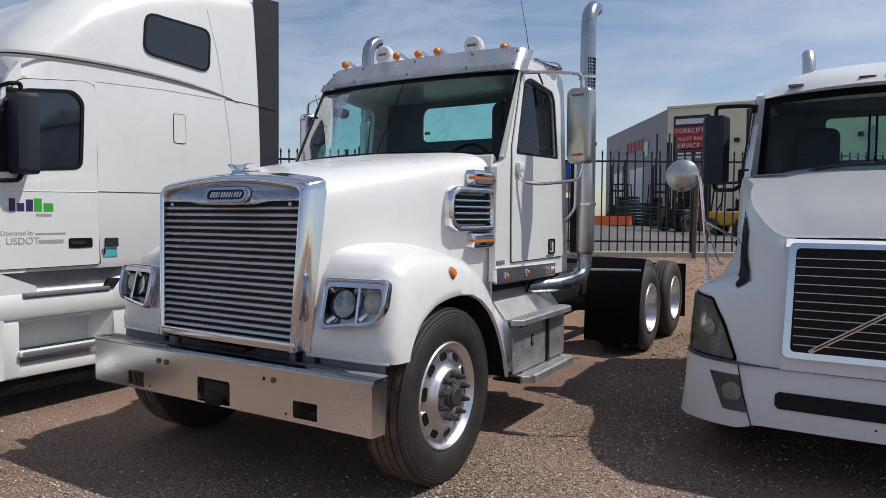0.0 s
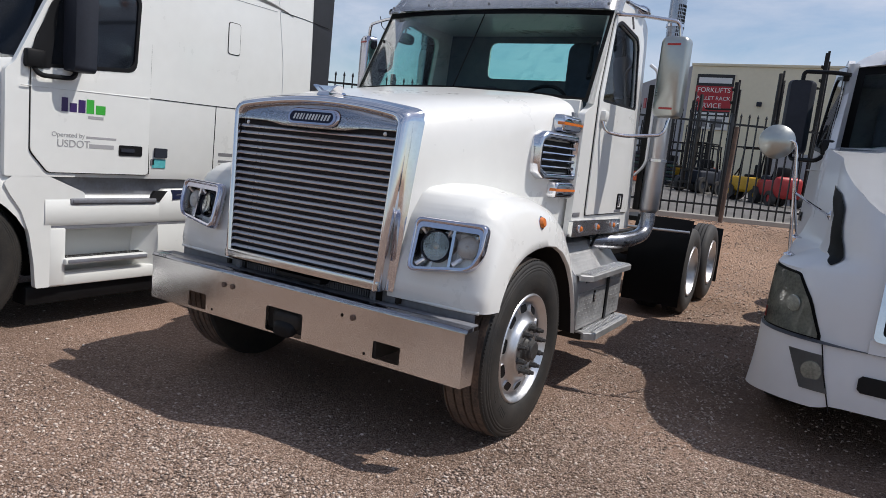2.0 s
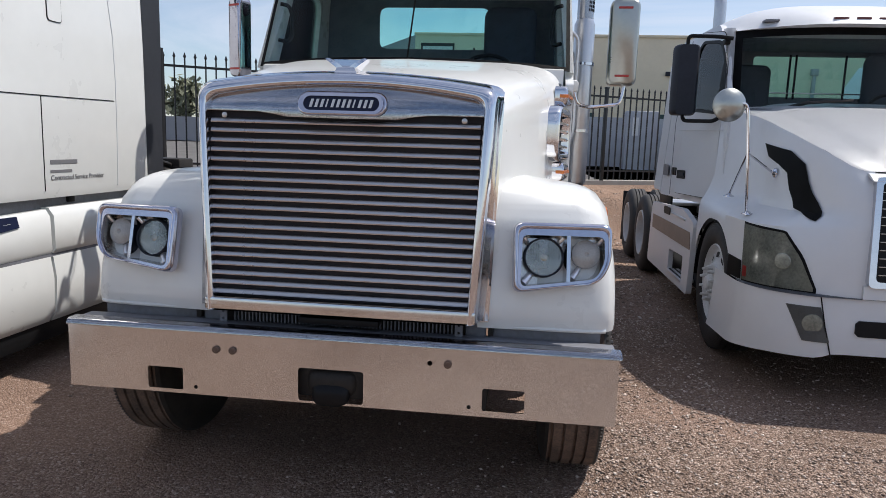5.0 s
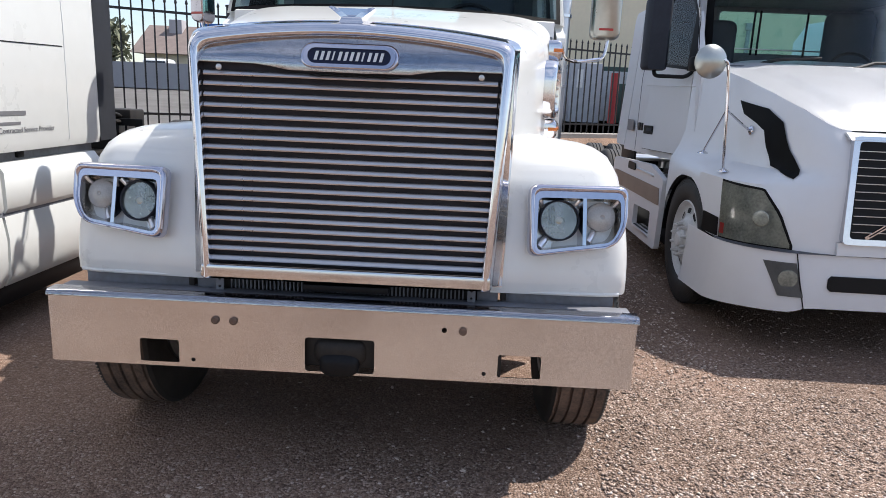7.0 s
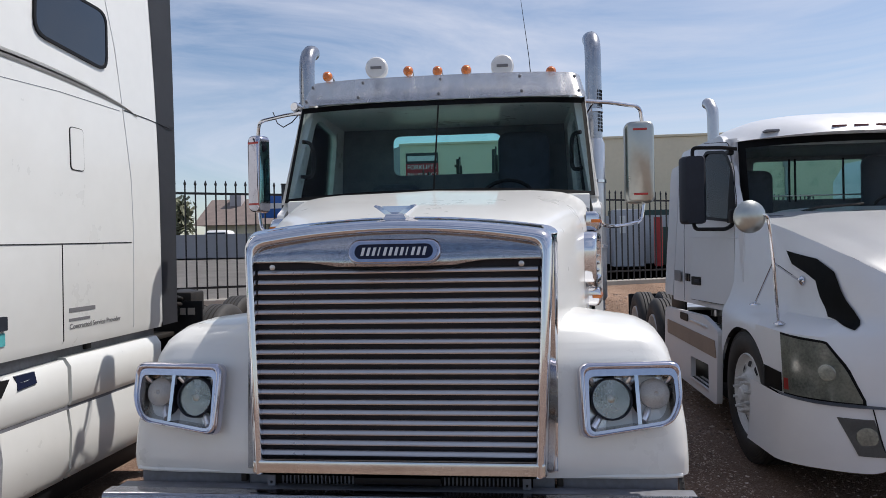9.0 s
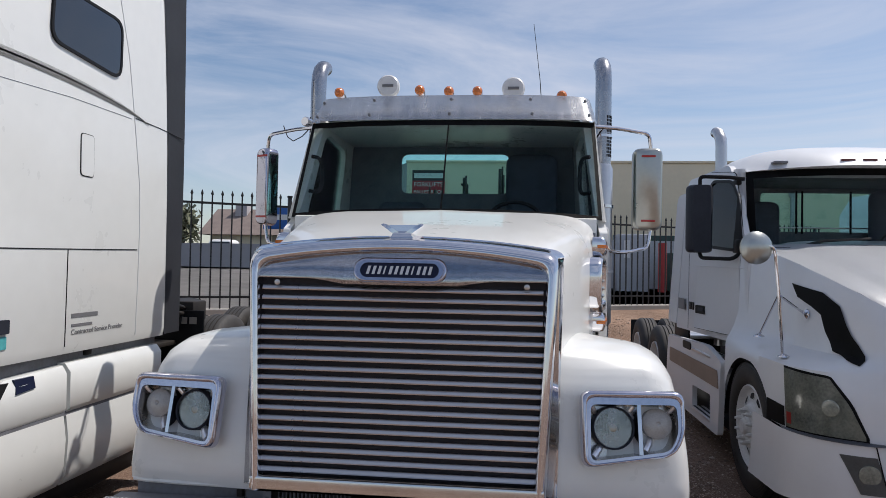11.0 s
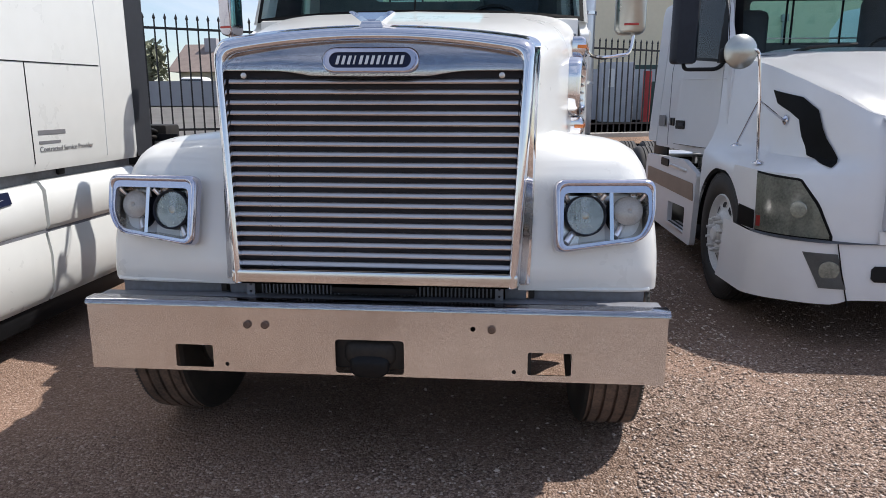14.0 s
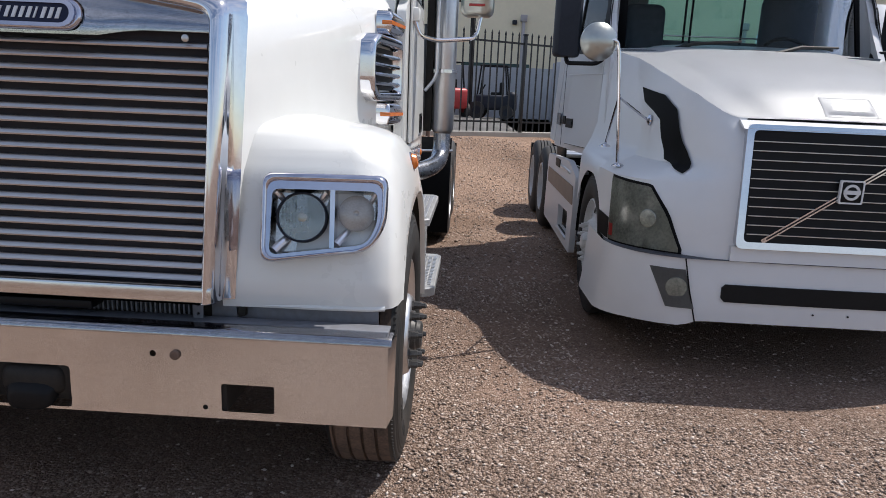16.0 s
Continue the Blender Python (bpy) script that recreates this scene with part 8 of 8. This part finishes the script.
def forklift(place, yaw, paint, mast, label, half=0.36, lift=0.0):
    """half is the half width of the mast; lift raises the fork carriage."""
    ft = thing("forklift", place, label, "forklift", "forklifts in the lot")
    M = Matrix.Translation(place) @ Matrix.Rotation(radians(yaw), 4, "Z")
    p = lambda nm, bm, m_: part(nm, bm, m_, ft)
    p("body", bx((-0.5, -0.75, 0.35), (0.5, 0.7, 0.95), 0.12, 3, m=M), paint)
    p("counterweight", bx((-0.5, -1.0, 0.3), (0.5, -0.65, 1.1), 0.16, 3, m=M), DARKGREY if paint is YELLOW else paint)
    p("seat", bx((-0.25, -0.45, 0.95), (0.25, -0.30, 1.45), 0.06, 2, m=M), BLACK)
    p("seat_cushion", bx((-0.25, -0.45, 0.93), (0.25, 0.05, 1.06), 0.05, 2, m=M), BLACK)
    p("steering_column", tb([M @ V((0, 0.55, 0.9)), M @ V((0, 0.30, 1.35))], 0.03, 8), BLACK)
    for a in (-0.45, 0.45):
        for b in (-0.65, 0.55):
            p("guard_leg", tb([M @ V((a, b, 0.95)), M @ V((a * 0.9, b * 0.8, 2.05))], 0.032, 8), BLACK)
        p("roof_rail", tb([M @ V((a * 0.9, -0.6, 2.08)), M @ V((a * 0.9, 0.5, 2.08))], 0.03, 8), BLACK)
    for k in range(5):
        p("roof_bar", tb([M @ V((-0.42, -0.5 + 0.24 * k, 2.09)), M @ V((0.42, -0.5 + 0.24 * k, 2.09))], 0.018, 6), BLACK)
    for a in (-half, half):
        p("mast_rail", bx((a - 0.045, 0.85, 0.1), (a + 0.045, 1.0, mast - (0.25 if a > 0 else 0.0)), 0.01, m=M), GRIME)
        p("inner_rail", bx((a * 0.72 - 0.025, 0.90, lift + 0.2), (a * 0.72 + 0.025, 0.98, mast + (0.12 if a > 0 else -0.3)), 0.008, m=M), GRIME)
        p("fork", bx((a * 0.7 - 0.05, 1.05, 0.12 + lift), (a * 0.7 + 0.05, 2.1, 0.17 + lift), 0.01, m=M), GRIME)
    p("lift_ram", tb([M @ V((0.02, 0.93, 0.2)), M @ V((0.02, 0.93, mast * 0.93))], 0.035, 8), DARKGREY)
    for z in (0.4, mast * 0.5):
        p("mast_cross", bx((-half, 0.97, z), (half, 1.03, z + 0.1), m=M), GRIME)
    for z in (0.35, 0.85):
        p("carriage_bar", bx((-half - 0.12, 1.0, z + lift), (half + 0.12, 1.06, z + 0.1 + lift), 0.01, m=M), GRIME)
    for a in (-0.5, 0.5):
        for b, r in ((0.55, 0.34), (-0.65, 0.28)):
            p("tyre", lt([(-0.1, r * 0.5), (-0.1, r), (0.1, r), (0.1, r * 0.5)], M @ Matrix.Translation((a, b, r)), 20, True), RUBBER)
            p("rim", lt([(-0.06, 0), (-0.06, r * 0.5), (0.06, r * 0.5), (0.06, 0)], M @ Matrix.Translation((a, b, r)), 14), paint)
    return ft


def in_lot(x, y):
    return (x, y, lot_z(x, y))


forklift(in_lot(-5.0, 32), 200, YELLOW, 3.2, "yellow forklift with raised black mast")
forklift(in_lot(-3.2, 30.5), 170, YELLOW, 3.0, "yellow forklift with a black mast")
forklift(in_lot(-7.3, 33.5), 185, GREENPAINT, 3.3, "dark green forklift with a black mast")
forklift(in_lot(-2.9, 27.6), 160, DARKGREY, 4.0, "dark forklift with a black mast", 0.16)
forklift(in_lot(-0.85, 26.4), 75, YELLOW, 4.6, "yellow forklift with a tall mast and raised carriage", 0.14, 3.4)
forklift(in_lot(0.3, 25.6), 32, REDPAINT, 5.0, "red forklift with a tall thin mast", 0.07)
forklift(in_lot(2.15, 26.2), 82, DARKGREY, 5.8, "dark forklift with raised forks on a tall mast", 0.15, 4.4)
forklift(in_lot(-4.2, 36.0), 175, ORANGEPAINT, 3.4, "orange forklift with raised mast")
BZ = lot_z(-7.1, 30)
bar = thing("road_barrier", (-7.1, 30, BZ), "low orange road barrier", "barrier")
part("barrier_body", loft(bmesh.new(), [[V((x, 30 - 0.3, BZ)), V((x, 30.3, BZ)), V((x, 30.1, BZ + 0.45)), V((x, 29.9, BZ + 0.45))] for x in (-8.6, -5.8)]), ORANGEPAINT, bar)
for kx, h in ((-6.3, 1.5), (-5.2, 1.2)):
    pt = thing("pallet_stack", (kx, 31.2, BZ), "stack of grey-green pallets", "pallets", "pallet stacks")
    for k in range(int(h / 0.16)):
        part("pallet", bx((kx - 0.5, 30.7, BZ + 0.01 + 0.16 * k), (kx + 0.5, 31.7, BZ + 0.13 + 0.16 * k), 0.01), GREENPAINT if k % 2 else DARKGREY, pt)

# ---------------------------------------------------------------- far left: wall, house, trees, sign
wall("boundary_wall", [(-60, 44), (-11.5, 40.5)], 2.95, GREYWALL, "long grey boundary wall across the street", z0=0.7)
house = thing("house", (-21.5, 52, 0.8), "low brown tiled house behind the wall", "house")
part("wall", bx((-24.2, 50, 0.7), (-19, 56, 4.0), 0.02), TANWALL, house)
part("roof", loft(bmesh.new(), [[V((x, 49.4, 3.9)), V((x, 53, 6.2)), V((x, 56.6, 3.9))] for x in (-25.0, -18.3)]), ROOFTILE, house)
part("chimney", bx((-23.0, 52, 4.5), (-22.0, 53, 6.6), 0.03), GREYWALL, house)
bs = thing("street_sign", (-14, 40, 0.8), "blue street advertising sign on a post", "sign")
part("panel", bx((-15.9, 39.9, 3.9), (-12.6, 40.05, 5.35), 0.02), BLUESIGN, bs)
part("panel_mark", bx((-15.5, 39.88, 4.5), (-13.0, 39.9, 4.85)), SIGNWHITE, bs)
part("post", tb([(-14, 40, 0.8), (-14, 40, 4.0)], 0.07, 8), DARKGREY, bs)
b2 = thing("street_sign", (-8.9, 60, 0.8), "small blue sign on a post", "sign")
part("panel", bx((-15.2, 62.9, 3.6), (-14.2, 63.05, 5.6), 0.02), BLUESIGN, b2)
part("post", tb([(-14.7, 63, 0.8), (-14.7, 63, 4.0)], 0.07, 8), DARKGREY, b2)


def tree(place, height, spread, seed):
    rng = np.random.default_rng(seed)
    tr = thing("tree", place, "dusty green desert tree with a loose crown", "tree", "street trees")
    p = V(place)
    part("trunk", tb([p, p + V((0.1, 0, height * 0.25)), p + V((-0.1, 0.1, height * 0.5)), p + V((0, 0, height * 0.8))], [0.16, 0.13, 0.09, 0.03], 8), BARK, tr)
    for k in range(5):
        a = rng.uniform(0, 6.28)
        part("limb", tb([p + V((0, 0, height * (0.3 + 0.08 * k))), p + V((math.cos(a) * spread * 0.5, math.sin(a) * spread * 0.5, height * (0.5 + 0.09 * k)))], [0.07, 0.02], 6), BARK, tr)
    vs, fs = [], []
    for k in range(420):
        d = rng.normal(size=3)
        d /= np.linalg.norm(d)
        r = rng.random() ** 0.45
        c = np.array([p.x, p.y, p.z + height * 0.66]) + d * r * np.array([spread, spread, height * 0.36]) * (0.75 + 0.3 * math.sin(d[0] * 5 + d[2] * 4 + seed))
        e1, e2 = rng.normal(size=3) * 0.16, rng.normal(size=3) * 0.16
        o = len(vs)
        vs += [tuple(c - e1), tuple(c + e2), tuple(c + e1), tuple(c - e2)]
        fs.append((o, o + 1, o + 2, o + 3))
    me = bpy.data.meshes.new("crown")
    me.from_pydata(vs, [], fs)
    me.materials.append(FOLIAGE)
    part("crown", me, None, tr)


tree((-25.0, 47, 0.8), 5.6, 1.5, 1)
tree((-30, 55, 0.8), 6.0, 2.4, 3)
up = thing("utility_pole", (-37.5, 60, 0.8), "wooden utility pole with crossarm", "pole")
part("shaft", tb([(-37.5, 60, 0.8), (-37.5, 60, 11.2)], 0.16, 8), BARK, up)
part("crossarm", bx((-38.9, 59.9, 10.5), (-36.1, 60.1, 10.75)), BARK, up)
part("transformer", tb([(-37.1, 59.8, 8.8), (-37.1, 59.8, 9.8)], 0.28, 10), GREYWALL, up)
car = thing("parked_car", (-19.6, 43, 0.8), "white parked car behind the wall", "car")
part("body", bx((-21.2, 41.8, 1.1), (-18.2, 43.4, 2.3), 0.25, 3), SIGNWHITE, car)
part("cabin", bx((-20.6, 41.9, 2.2), (-18.8, 43.3, 3.25), 0.3, 3), SIGNWHITE, car)
part("windows", bx((-20.4, 41.85, 2.65), (-19.0, 41.95, 3.1), 0.05), BLACKGLASS, car)

# a further white truck beyond the day cab
ft = thing("semi_truck", (6.6, 6.5, 0), "white parked truck beyond the day cab", "truck")
part("hood", loft(bmesh.new(), [[V((6.9 + x * w, y, z)) for x, z in ((-1, 0.7), (-1, zt - 0.25), (-0.8, zt), (0.8, zt), (1, zt - 0.25), (1, 0.7))] for y, w, zt in ((5.0, 0.85, 1.9), (5.3, 0.95, 2.05), (6.8, 1.1, 2.2))]), WHITE_V, ft, sharp=45)
part("cab", loft(bmesh.new(), [[V((6.9 + x * w, y, z)) for x, z in ((-1, 1.0), (-1, zt - 0.3), (-0.85, zt), (0.85, zt), (1, zt - 0.3), (1, 1.0))] for y, w, zt in ((6.8, 1.15, 2.3), (7.2, 1.2, 2.95), (9.0, 1.2, 3.0))]), WHITE_V, ft, sharp=45)
part("windscreen", sh(lambda u, v: V((5.95 + 1.9 * u, 6.78 + 0.36 * v, 2.2 + 0.6 * v)), 4, 4, 0.01), BLACKGLASS, ft)
part("bumper", bx((5.75, 4.7, 0.4), (8.05, 5.0, 0.75), 0.05), CHROME, ft)
part("grille", bx((6.3, 4.95, 0.85), (7.5, 5.02, 1.75), 0.02), BLACK, ft)
for s in (-1, 1):
    part("headlamp", bx((6.9 + s * 0.85 - 0.12, 4.97, 1.0), (6.9 + s * 0.85 + 0.12, 5.1, 1.2), 0.03), LENS, ft)
    wheel_parts(ft, "front_wheel", (6.9 + s * 1.05, 5.9, 0.51), 0 if s > 0 else 180)
    wheel_parts(ft, "rear_wheel", (6.9 + s * 1.05, 10.2, 0.51), 0 if s > 0 else 180, deep=True)
    part("mirror", bx((6.9 + s * 1.45 - 0.1, 7.0, 1.95), (6.9 + s * 1.45 + 0.1, 7.15, 2.6), 0.04), DARKGREY, ft)
    part("frame_rail", bx((6.9 + s * 0.43 - 0.04, 5.2, 0.62), (6.9 + s * 0.43 + 0.04, 11, 0.9)), GRIME, ft)
